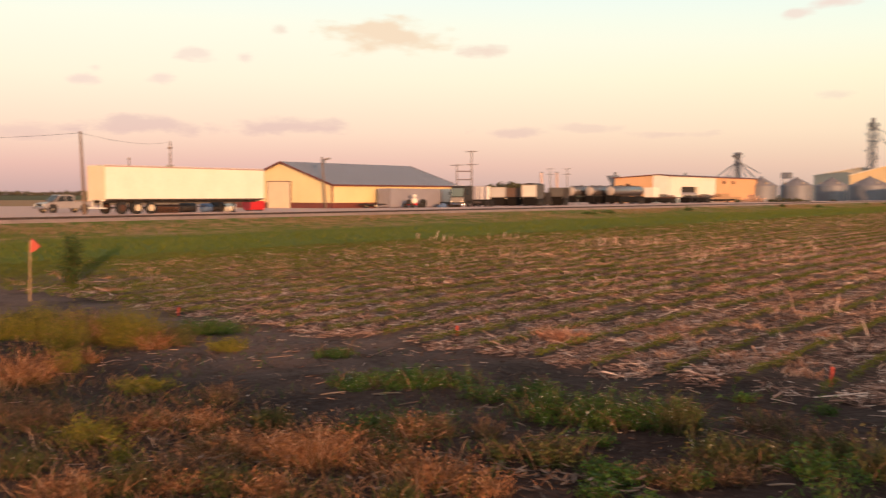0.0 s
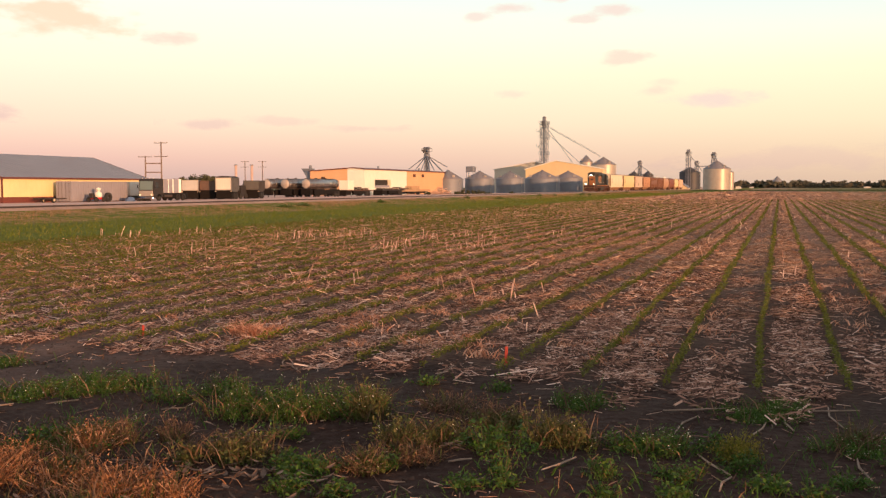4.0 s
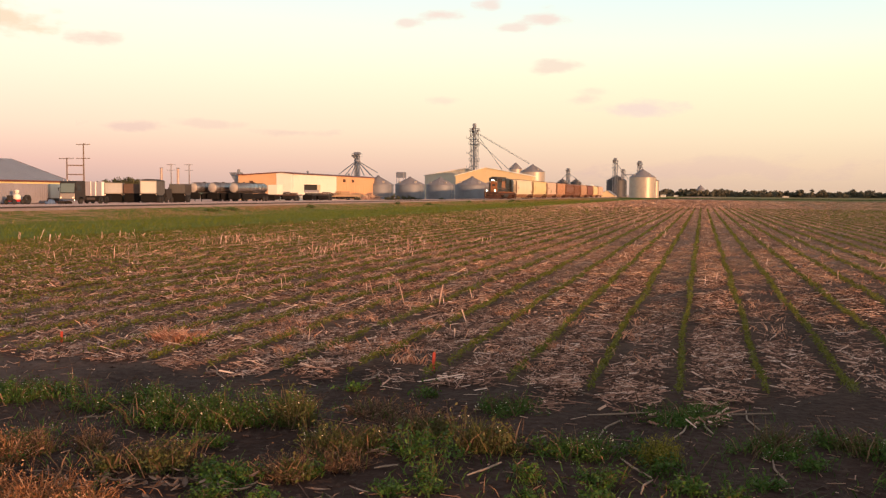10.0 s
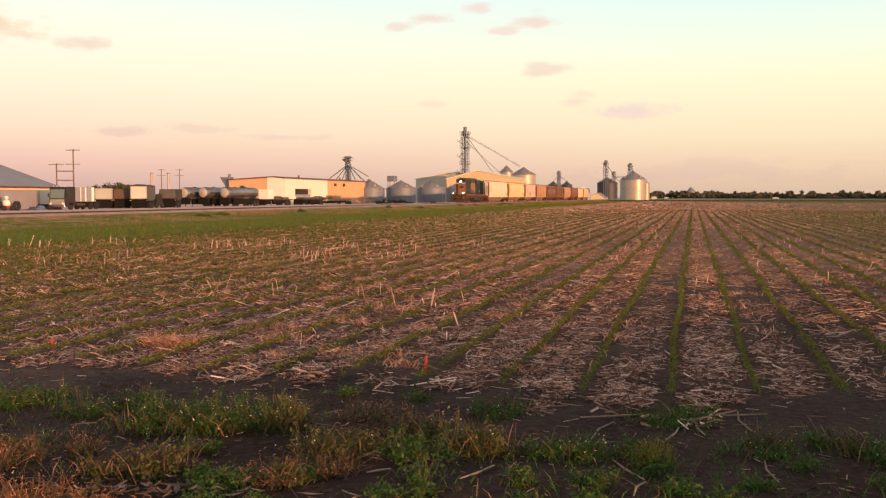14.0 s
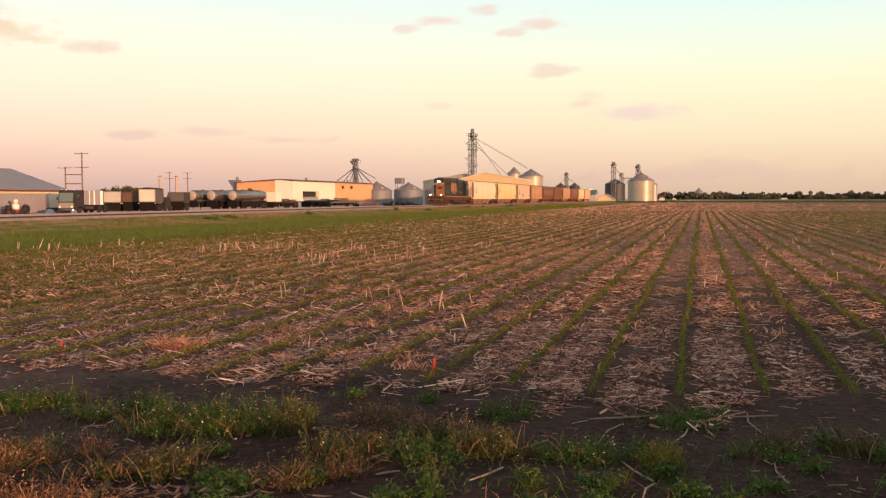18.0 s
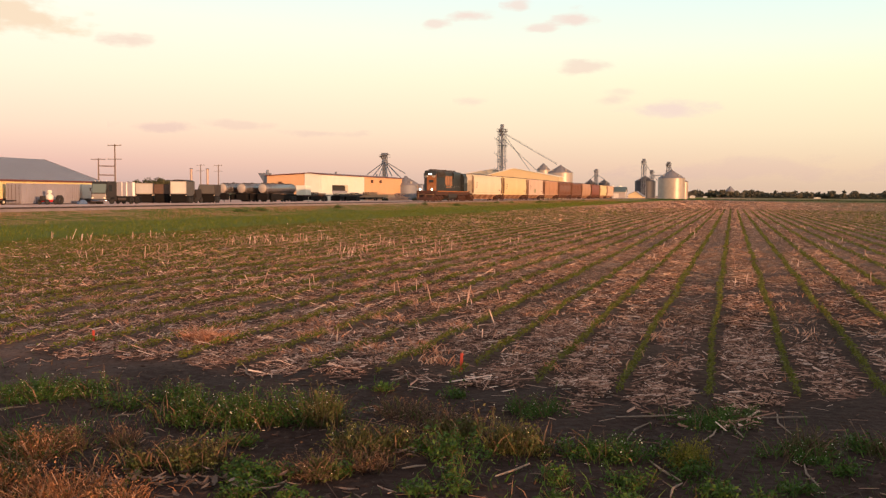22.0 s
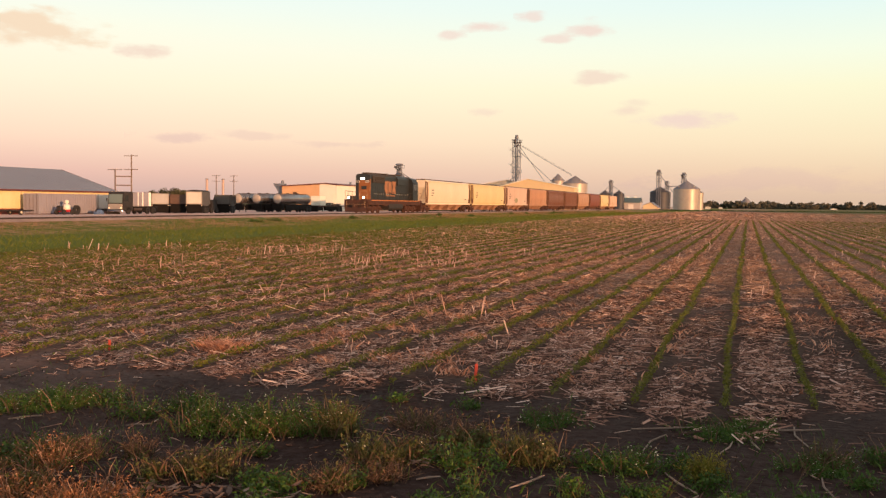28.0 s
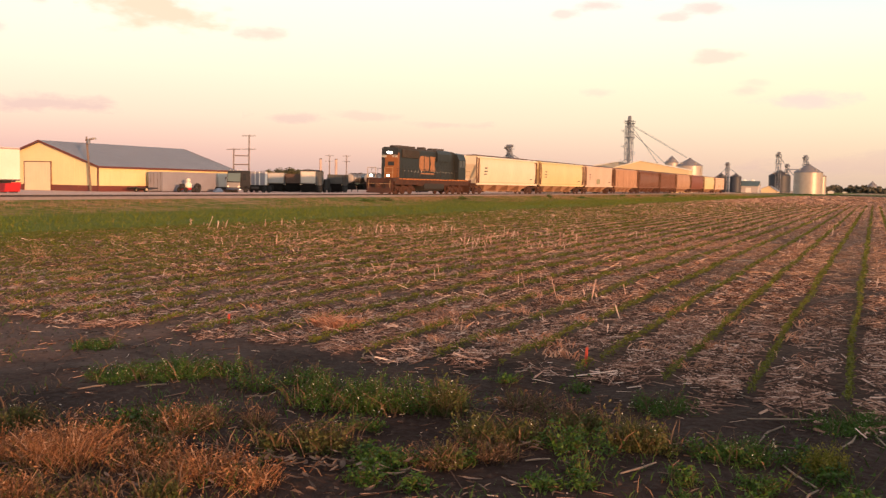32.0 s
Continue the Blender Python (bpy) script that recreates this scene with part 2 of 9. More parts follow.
class Kit:
    """Collects boxes, tubes and plates as vertices and faces for one mesh."""

    def __init__(self):
        self.v, self.f, self.smooth = [], [], []

    def add(self, vs, fs, smooth=False, m=None):
        o = len(self.v)
        self.v += [tuple(m @ Vector(p)) for p in vs] if m else [tuple(p) for p in vs]
        self.f += [tuple(o + i for i in f) for f in fs]
        self.smooth += [smooth] * len(fs)
        return self

    def box(self, x0, x1, y0, y1, z0, z1, m=None, c=0.0):
        """A box; c: its corners are chamfered by so much."""
        if c <= 0:
            vs = [(x, y, z) for x in (x0, x1) for y in (y0, y1) for z in (z0, z1)]
            fs = [(0, 1, 3, 2), (4, 6, 7, 5), (0, 4, 5, 1), (2, 3, 7, 6), (0, 2, 6, 4), (1, 5, 7, 3)]
            return self.add(vs, fs, False, m)
        c = min(c, (x1 - x0) / 2.01, (y1 - y0) / 2.01, (z1 - z0) / 2.01)
        ring = lambda a, z: [(x0 + a + c, y0 + a, z), (x1 - a - c, y0 + a, z), (x1 - a, y0 + a + c, z), (x1 - a, y1 - a - c, z),
                             (x1 - a - c, y1 - a, z), (x0 + a + c, y1 - a, z), (x0 + a, y1 - a - c, z), (x0 + a, y0 + a + c, z)]
        vs = ring(c * 0.6, z0) + ring(0, z0 + c) + ring(0, z1 - c) + ring(c * 0.6, z1)
        fs = [tuple(reversed(range(8))), tuple(range(24, 32))]
        for k in range(3):
            fs += [(k * 8 + i, k * 8 + (i + 1) % 8, k * 8 + 8 + (i + 1) % 8, k * 8 + 8 + i) for i in range(8)]
        return self.add(vs, fs, False, m)

    def tube(self, a, b, r0, r1=None, n=8, caps=True, smooth=True):
        a, b = Vector(a), Vector(b)
        r1 = r0 if r1 is None else r1
        q = (b - a).to_track_quat("Z", "Y")
        vs = []
        for p, r in ((a, r0), (b, r1)):
            vs += [p + q @ Vector((r * math.cos(2 * math.pi * i / n), r * math.sin(2 * math.pi * i / n), 0)) for i in range(n)]
        self.add(vs, [(i, (i + 1) % n, n + (i + 1) % n, n + i) for i in range(n)], smooth)
        if caps:
            self.add(vs, [tuple(reversed(range(n))), tuple(range(n, 2 * n))])
        return self

    def lathe(self, prof, n=32, at=(0, 0, 0), axis="z", smooth=True):
        """Turns a profile of (radius, height) about an axis."""
        put = {"z": lambda r, h, a: (r * math.cos(a), r * math.sin(a), h), "y": lambda r, h, a: (r * math.cos(a), h, r * math.sin(a)),
               "x": lambda r, h, a: (h, r * math.cos(a), r * math.sin(a))}[axis]
        vs = []
        for r, h in prof:
            vs += [tuple(Vector(at) + Vector(put(max(r, 1e-4), h, 2 * math.pi * i / n))) for i in range(n)]
        fs = []
        for k in range(len(prof) - 1):
            fs += [(k * n + i, k * n + (i + 1) % n, (k + 1) * n + (i + 1) % n, (k + 1) * n + i) for i in range(n)]
        return self.add(vs, fs, smooth)

    def prism(self, poly, d0, d1, axis="y", m=None, smooth=False):
        """A polygon drawn out along an axis; its points are (x, z) for y, (y, z) for x, (x, y) for z."""
        put = {"y": lambda p, d: (p[0], d, p[1]), "x": lambda p, d: (d, p[0], p[1]), "z": lambda p, d: (p[0], p[1], d)}[axis]
        n = len(poly)
        vs = [put(p, d) for d in (d0, d1) for p in poly]
        self.add(vs, [tuple(reversed(range(n))), tuple(range(n, 2 * n))], False, m)
        return self.add(vs, [(i, (i + 1) % n, n + (i + 1) % n, n + i) for i in range(n)], smooth, m)

    def mesh(self, name, material):
        me = bpy.data.meshes.new(name)
        me.from_pydata(self.v, [], self.f)
        me.polygons.foreach_set("use_smooth", self.smooth)
        bm = bmesh.new()
        bm.from_mesh(me)
        bmesh.ops.recalc_face_normals(bm, faces=bm.faces)
        bm.to_mesh(me)
        bm.free()
        me.materials.append(material)
        me.update()
        return me


def part(name, kit, material, parent=None, label="", at=None):
    ob = new(name, kit if isinstance(kit, bpy.types.Mesh) else kit.mesh(name, material))
    if at is not None:
        ob.matrix_basis = at if isinstance(at, Matrix) else Matrix.Translation(at)
    if parent:
        ob.parent = parent
    return tagged(ob, label)


def thing(name, at, label, category, group="", kind=""):
    ob = new(name)
    ob.empty_display_size = 0.3
    ob.matrix_basis = at if isinstance(at, Matrix) else Matrix.Translation(at)
    return tagged(ob, label, category, group, kind)


def bulk(name, verts, faces, material):
    """One large mesh out of arrays: verts (n, 3), faces (m, 3 or 4)."""
    verts, faces = np.asarray(verts, dtype=np.float32), np.asarray(faces, dtype=np.int32)
    me = bpy.data.meshes.new(name)
    k = faces.shape[1]
    me.vertices.add(len(verts))
    me.vertices.foreach_set("co", verts.ravel())
    me.loops.add(faces.size)
    me.loops.foreach_set("vertex_index", faces.ravel())
    me.polygons.add(len(faces))
    me.polygons.foreach_set("loop_start", np.arange(0, faces.size, k, dtype=np.int32))
    me.update(calc_edges=True)
    me.materials.append(material)
    return new(name, me)


# ---- ground ----


def ground_z(x, y):
    """Height of the land: level field, ditch, railway bank, lot that falls away behind it."""
    x = np.asarray(x, dtype=float)
    y = np.asarray(y, dtype=float)
    z = np.interp(x, [-4000, -300, -110, -84, -66, -52, -48.0, -46.6, -43.4, -41.9, -38.5, -34.0, -28.0, -22.0, 4000],
                  [-0.2, -0.2, -0.2, -0.10, 0.18, 0.28, 0.30, 0.38, 0.40, 0.20, -0.08, -0.16, -0.06, 0.0, 0.0])
    near = np.exp(-((x / 30) ** 2 + ((y - 8) / 30) ** 2))
    bumps = 0.018 * np.sin(x * 2.1 + y * 1.3) * np.sin(y * 1.7 - x * 0.6) + 0.012 * np.sin(x * 5.3 - y * 4.1)
    return z + near * bumps * (x > -40)


def steps(spans):
    out = []
    for a, b, d in spans:
        n = max(1, round((b - a) / d))
        out += [a + (b - a) * i / n for i in range(n)]
    return np.array(out + [spans[-1][1]])


def ground_material():
    m = bpy.data.materials.new("field_soil_and_grass")
    m.use_nodes = True
    n, l = m.node_tree.nodes, m.node_tree.links
    p = n["Principled BSDF"]
    p.inputs["Roughness"].default_value, p.inputs["Specular IOR Level"].default_value = 0.95, 0.1
    co, xyz = n.new("ShaderNodeTexCoord"), n.new("ShaderNodeSeparateXYZ")
    l.new(co.outputs["Object"], xyz.inputs[0])

    def noise_of(scale, stretch=(1, 1, 1), detail=4.0):
        mp, t = n.new("ShaderNodeMapping"), n.new("ShaderNodeTexNoise")
        mp.inputs["Scale"].default_value = stretch
        l.new(co.outputs["Object"], mp.inputs[0])
        l.new(mp.outputs[0], t.inputs["Vector"])
        t.inputs["Scale"].default_value, t.inputs["Detail"].default_value = scale, detail
        return t.outputs[0]

    def calc(op, a, b=0.0, c=None):
        k = n.new("ShaderNodeMath")
        k.operation = op
        for i, v in enumerate((a, b) if c is None else (a, b, c)):
            if isinstance(v, (int, float)):
                k.inputs[i].default_value = v
            else:
                l.new(v, k.inputs[i])
        return k.outputs[0]

    def band(v, a, b):
        k = n.new("ShaderNodeMapRange")
        k.inputs["From Min"].default_value, k.inputs["From Max"].default_value = a, b
        l.new(v, k.inputs["Value"])
        return k.outputs[0]

    def blend(f, a, b):
        k = n.new("ShaderNodeMix")
        k.data_type = "RGBA"
        for i, v in ((0, f), (6, a), (7, b)):
            if isinstance(v, tuple):
                k.inputs[i].default_value = (*v, 1)
            else:
                l.new(v, k.inputs[i])
        return k.outputs[2]

    x, y = xyz.outputs["X"], xyz.outputs["Y"]
    big, mid, fine, thin = noise_of(0.12), noise_of(1.1), noise_of(14.0, detail=6), noise_of(5.0, (1.0, 6.0, 1.0))
    soil = blend(band(mid, 0.35, 0.65), (0.026, 0.0158, 0.0142), (0.049, 0.031, 0.0268))
    soil = blend(band(fine, 0.4, 0.75), soil, (0.066, 0.045, 0.040))
    # Left headland mud lighter: its sunlight is put into the colour.
    sunlit_mud = calc("MULTIPLY", calc("SUBTRACT", 1.0, band(calc("ADD", x, calc("MULTIPLY", big, 3.0)), -6.2, -2.6)), band(calc("ADD", y, mid), 6.0, 7.2))
    soil = blend(calc("MULTIPLY", sunlit_mud, band(mid, 0.24, 0.52)), soil, blend(band(fine, 0.3, 0.7), (0.116, 0.074, 0.063), (0.172, 0.113, 0.097)))
    straw = blend(band(thin, 0.42, 0.6), (0.14, 0.082, 0.060), (0.36, 0.225, 0.165))
    # straw lies between the crop rows, from the row ends on
    rowpos = calc("FRACT", calc("ADD", calc("DIVIDE", calc("ADD", x, 1000 * 0.756 + 0.245), 0.756), 0.5))
    off = calc("ABSOLUTE", calc("SUBTRACT", rowpos, 0.5))
    edge = calc("ADD", y, calc("MULTIPLY", calc("SUBTRACT", mid, 0.5), 2.0))
    infield = band(edge, 8.3, 9.2)
    # Straw tone grows with y: sunlit far stubble put into the ground colour.
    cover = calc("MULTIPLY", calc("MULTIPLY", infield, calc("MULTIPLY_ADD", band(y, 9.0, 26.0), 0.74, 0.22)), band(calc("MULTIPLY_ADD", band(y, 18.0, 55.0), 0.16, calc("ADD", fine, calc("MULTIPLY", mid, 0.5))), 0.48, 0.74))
    cover = calc("MULTIPLY", cover, calc("SUBTRACT", 1.0, calc("MULTIPLY", calc("MULTIPLY", band(x, -2.5, 1.2), 0.72), calc("SUBTRACT", 1.0, band(y, 15.0, 30.0)))))
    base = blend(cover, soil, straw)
    rowmask = calc("MULTIPLY", calc("SUBTRACT", 1.0, band(off, 0.07, 0.2)), band(y, 40.0, 75.0))
    base = blend(calc("MULTIPLY", rowmask, 0.22), base, (0.060, 0.085, 0.022))
    # past the far end of the field: a dark green edge, then a ripe pale field
    # Shade along the edge is put into its dark green.
    base = blend(calc("MULTIPLY", band(y, 440.0, 452.0), band(x, -42.0, -40.0)), base, (0.034, 0.040, 0.018))
    base = blend(calc("MULTIPLY", band(y, 474.0, 480.0), band(x, -42.0, -40.0)), base, (0.34, 0.23, 0.14))
    # far to the side the young crop hides the ground
    green_far = calc("MULTIPLY", band(y, 40.0, 150.0), band(calc("ADD", x, calc("MULTIPLY", big, 24.0)), 12.0, 44.0))
    base = blend(calc("MULTIPLY", green_far, 0.7), base, (0.105, 0.115, 0.035))
    # weedy strip and grass towards the railway bank
    xe = calc("ADD", x, calc("MULTIPLY", calc("SUBTRACT", mid, 0.5), 3.0))
    grass = blend(band(fine, 0.35, 0.65), (0.086, 0.112, 0.014), (0.142, 0.168, 0.025))
    weedy = calc("SUBTRACT", 1.0, band(xe, -23.0, -17.5))
    base = blend(calc("MULTIPLY", weedy, band(calc("ADD", mid, calc("MULTIPLY", weedy, 0.5)), 0.5, 0.75)), base, grass)
    dry = blend(band(mid, 0.35, 0.65), (0.26, 0.165, 0.075), (0.38, 0.22, 0.11))
    bank = calc("SUBTRACT", 1.0, band(xe, -37.4, -35.4))
    base = blend(calc("MULTIPLY", bank, band(calc("ADD", calc("MULTIPLY", big, 0.6), calc("MULTIPLY", mid, 0.5)), 0.50, 0.62)), base, dry)
    gravel = blend(band(fine, 0.3, 0.7), (0.62, 0.40, 0.33), (0.76, 0.52, 0.44))
    lot = calc("SUBTRACT", 1.0, band(xe, -50.0, -47.5))
    base = blend(lot, base, gravel)
    # fields and grass behind the yard
    back = calc("SUBTRACT", 1.0, band(calc("ADD", xe, calc("MULTIPLY", big, 12.0)), -146.0, -140.0))
    base = blend(back, base, blend(band(mid, 0.3, 0.7), (0.36, 0.20, 0.10), (0.44, 0.26, 0.14)))
    base = blend(calc("SUBTRACT", 1.0, band(xe, -306.0, -298.0)), base, blend(band(big, 0.35, 0.6), (0.10, 0.10, 0.045), (0.13, 0.115, 0.055)))
    l.new(base, p.inputs["Base Color"])
    bp = n.new("ShaderNodeBump")
    bp.inputs["Strength"].default_value, bp.inputs["Distance"].default_value = 0.7, 0.06
    l.new(calc("ADD", fine, calc("MULTIPLY", mid, 0.6)), bp.inputs["Height"])
    l.new(bp.outputs[0], p.inputs["Normal"])
    return m


def make_ground():
    xs = steps([(-4000, -400, 400), (-400, -130, 45), (-130, -52, 6), (-52, -20, 0.35), (-20, -8, 0.25), (-8, 6, 0.12), (6, 20, 0.5), (20, 100, 8), (100, 4000, 400)])
    ys = steps([(-900, -40, 200), (-40, 0, 6), (0, 14, 0.12), (14, 30, 0.5), (30, 100, 5), (100, 700, 40), (700, 4300, 400)])
    gx, gy = np.meshgrid(xs, ys)
    v = np.stack([gx.ravel(), gy.ravel(), ground_z(gx, gy).ravel()], 1)
    w, h = len(xs), len(ys)
    i = (np.arange(h - 1)[:, None] * w + np.arange(w - 1)[None]).ravel()
    ob = bulk("ground", v, np.stack([i, i + 1, i + w + 1, i + w], 1), ground_material())
    ob.data.polygons.foreach_set("use_smooth", np.ones(len(ob.data.polygons), dtype=bool))
    tagged(ob, "flat farm field of dark soil with straw, grass bank and gravel lot", "ground", kind="structure")


make_ground()
TRACK_X, RAIL_Z = -45.0, 0.60

# ---- railway ----


def make_track():
    bed = Kit()
    bed.prism([(-1.95, -0.30), (-1.5, -0.075), (1.5, -0.075), (1.95, -0.30)], -120, 900)
    t = thing("railway_track", (TRACK_X, 0, RAIL_Z), "single railway track on stone ballast beside a grass bank", "railway track", kind="structure")
    part("ballast_bed", bed, M["ballast"], t, "crushed stone ballast")
    for s in (-1, 1):
        k = Kit()
        x = s * 0.7525
        k.prism([(x - 0.07, -0.17), (x + 0.07, -0.17), (x + 0.07, -0.15), (x + 0.012, -0.12), (x + 0.012, -0.045), (x + 0.036, -0.03),
                 (x + 0.036, -0.003), (x - 0.036, -0.003), (x - 0.036, -0.03), (x - 0.012, -0.045), (x - 0.012, -0.12), (x - 0.07, -0.15)], -120, 900)
        part("rail", k, M["steel"], t, "brown steel rail with a worn bright head")
    return t


track = make_track()


# ---- train ----


def wheelset(parent, y, r, z):
    k = Kit()
    for s in (-1, 1):
        k.lathe([(0.06, s * 0.69), (r * 0.55, s * 0.69), (r * 0.62, s * 0.71), (r * 0.86, s * 0.71), (r + 0.025, s * 0.685), (r + 0.025, s * 0.715),
                 (r, s * 0.72), (r, s * 0.815), (r * 0.87, s * 0.82), (r * 0.8, s * 0.78), (r * 0.3, s * 0.78), (r * 0.22, s * 0.83), (0.001, s * 0.83)], 20, axis="x")
        for j in range(4):
            a = j * math.pi / 2
            k.box(s * 0.785 - 0.01, s * 0.785 + 0.01, r * 0.5 * math.cos(a) - 0.06, r * 0.5 * math.cos(a) + 0.06, r * 0.5 * math.sin(a) - 0.06, r * 0.5 * math.sin(a) + 0.06)
    k.tube((-0.7, 0, 0), (0.7, 0, 0), 0.075, n=8)
    return part("wheelset", k, M["running_gear"], parent, at=(0, y, z))


def bogie(parent, y, axles, r, name="bogie"):
    """A truck: two side frames, springs, bolster, and its wheelsets."""
    k = Kit()
    span = axles[-1]
    for s in (-1, 1):
        x0, x1 = sorted((s * 0.86, s * 1.02))
        if len(axles) == 2:
            k.prism([(-span - 0.28, r - 0.10), (-span - 0.28, r + 0.14), (-span * 0.55, r + 0.27), (span * 0.55, r + 0.27), (span + 0.28, r + 0.14), (span + 0.28, r - 0.10),
                     (span - 0.2, r - 0.10), (span * 0.42, r - 0.27), (-span * 0.42, r - 0.27), (-span + 0.2, r - 0.10)], x0, x1, "x")
            for j in (-0.16, 0, 0.16):
                k.tube((s * 1.04, j, r - 0.18), (s * 1.04, j, r + 0.16), 0.06, n=8)
        else:
            k.prism([(-span - 0.35, r - 0.06), (-span - 0.35, r + 0.34), (span + 0.35, r + 0.34), (span + 0.35, r - 0.06), (span - 0.3, r - 0.08), (span - 0.45, r - 0.26),
                     (0.35, r - 0.26), (0.25, r - 0.05), (-0.25, r - 0.05), (-0.35, r - 0.26), (-span + 0.45, r - 0.26), (-span + 0.3, r - 0.08)], x0, x1, "x")
            for a in axles:
                for j in (-0.42, 0.42):
                    k.tube((s * 1.05, a + j, r - 0.2), (s * 1.05, a + j, r + 0.12), 0.09, n=8)
                k.box(*sorted((s * 1.0, s * 1.12)), a - 0.15, a + 0.15, r - 0.14, r + 0.14, c=0.03)
            k.tube((s * 1.08, -span * 0.6, r + 0.30), (s * 1.08, -span * 0.6 + 0.5, r + 0.30), 0.1, n=8)
            k.tube((s * 1.08, span * 0.35, r + 0.30), (s * 1.08, span * 0.35 + 0.5, r + 0.30), 0.1, n=8)
    k.box(-0.9, 0.9, -0.22, 0.22, r - 0.05, r + 0.25)
    b = part(name, k, M["running_gear"], parent, "grimy cast steel truck frame", (0, y, 0))
    return b, [wheelset(b, a, r, r) for a in axles]


def coupler(parent, y, s):
    k = Kit()
    k.box(-0.09, 0.09, min(y, y + s * 0.5), max(y, y + s * 0.5), 0.80, 1.0)
    k.box(-0.16, 0.14, min(y + s * 0.45, y + s * 0.7), max(y + s * 0.45, y + s * 0.7), 0.74, 1.06, c=0.04)
    return part("coupler", k, M["rust"], parent)


def ladder(x, y0, y1, z0, z1, n):
    k = Kit()
    for y in (y0, y1):
        k.box(x - 0.02, x + 0.02, y - 0.02, y + 0.02, z0, z1)
    for i in range(n):
        z = z0 + (z1 - z0) * (i + 0.5) / n
        k.box(x - 0.015, x + 0.015, y0, y1, z - 0.012, z + 0.012)
    return k


def hopper_material(name, c1, c2, rust_amount):
    m = surface(name, c1, c2, 0.35, 0.6, bump=0.04, streak=(1, 1, 0.35))
    n, l = m.node_tree.nodes, m.node_tree.links
    p = n["Principled BSDF"]
    src = p.inputs["Base Color"].links[0].from_socket
    co, mp, t = n.new("ShaderNodeTexCoord"), n.new("ShaderNodeMapping"), n.new("ShaderNodeTexNoise")
    mp.inputs["Scale"].default_value = (1, 1.6, 0.22)
    l.new(co.outputs["Object"], mp.inputs[0])
    l.new(mp.outputs[0], t.inputs["Vector"])
    t.inputs["Scale"].default_value, t.inputs["Detail"].default_value = 1.3, 6
    r = n.new("ShaderNodeMapRange")
    r.inputs["From Min"].default_value, r.inputs["From Max"].default_value = 0.72 - 0.3 * rust_amount, 0.9 - 0.3 * rust_amount
    l.new(t.outputs[0], r.inputs["Value"])
    mx = n.new("ShaderNodeMix")
    mx.data_type = "RGBA"
    mx.inputs[7].default_value = (0.17, 0.07, 0.035, 1)
    l.new(r.outputs[0], mx.inputs[0])
    l.new(src, mx.inputs[6])
    l.new(mx.outputs[2], p.inputs["Base Color"])
    return m


HOPPER = {
    "cream": hopper_material("cream_hopper_paint", (0.76, 0.65, 0.50), (0.68, 0.57, 0.43), 0.15),
    "yellow": hopper_material("pale_yellow_hopper_paint", (0.72, 0.58, 0.32), (0.64, 0.50, 0.27), 0.2),
    "grey": hopper_material("light_grey_hopper_paint", (0.64, 0.47, 0.38), (0.56, 0.40, 0.31), 0.4),
    "tan": hopper_material("rust_stained_tan_hopper_paint", (0.50, 0.30, 0.19), (0.40, 0.22, 0.14), 0.55),
    "brown": hopper_material("brown_hopper_paint", (0.205, 0.090, 0.056), (0.15, 0.066, 0.042), 0.5),
    "oxide": hopper_material("oxide_red_hopper_paint", (0.23, 0.070, 0.042), (0.17, 0.052, 0.034), 0.35),
}


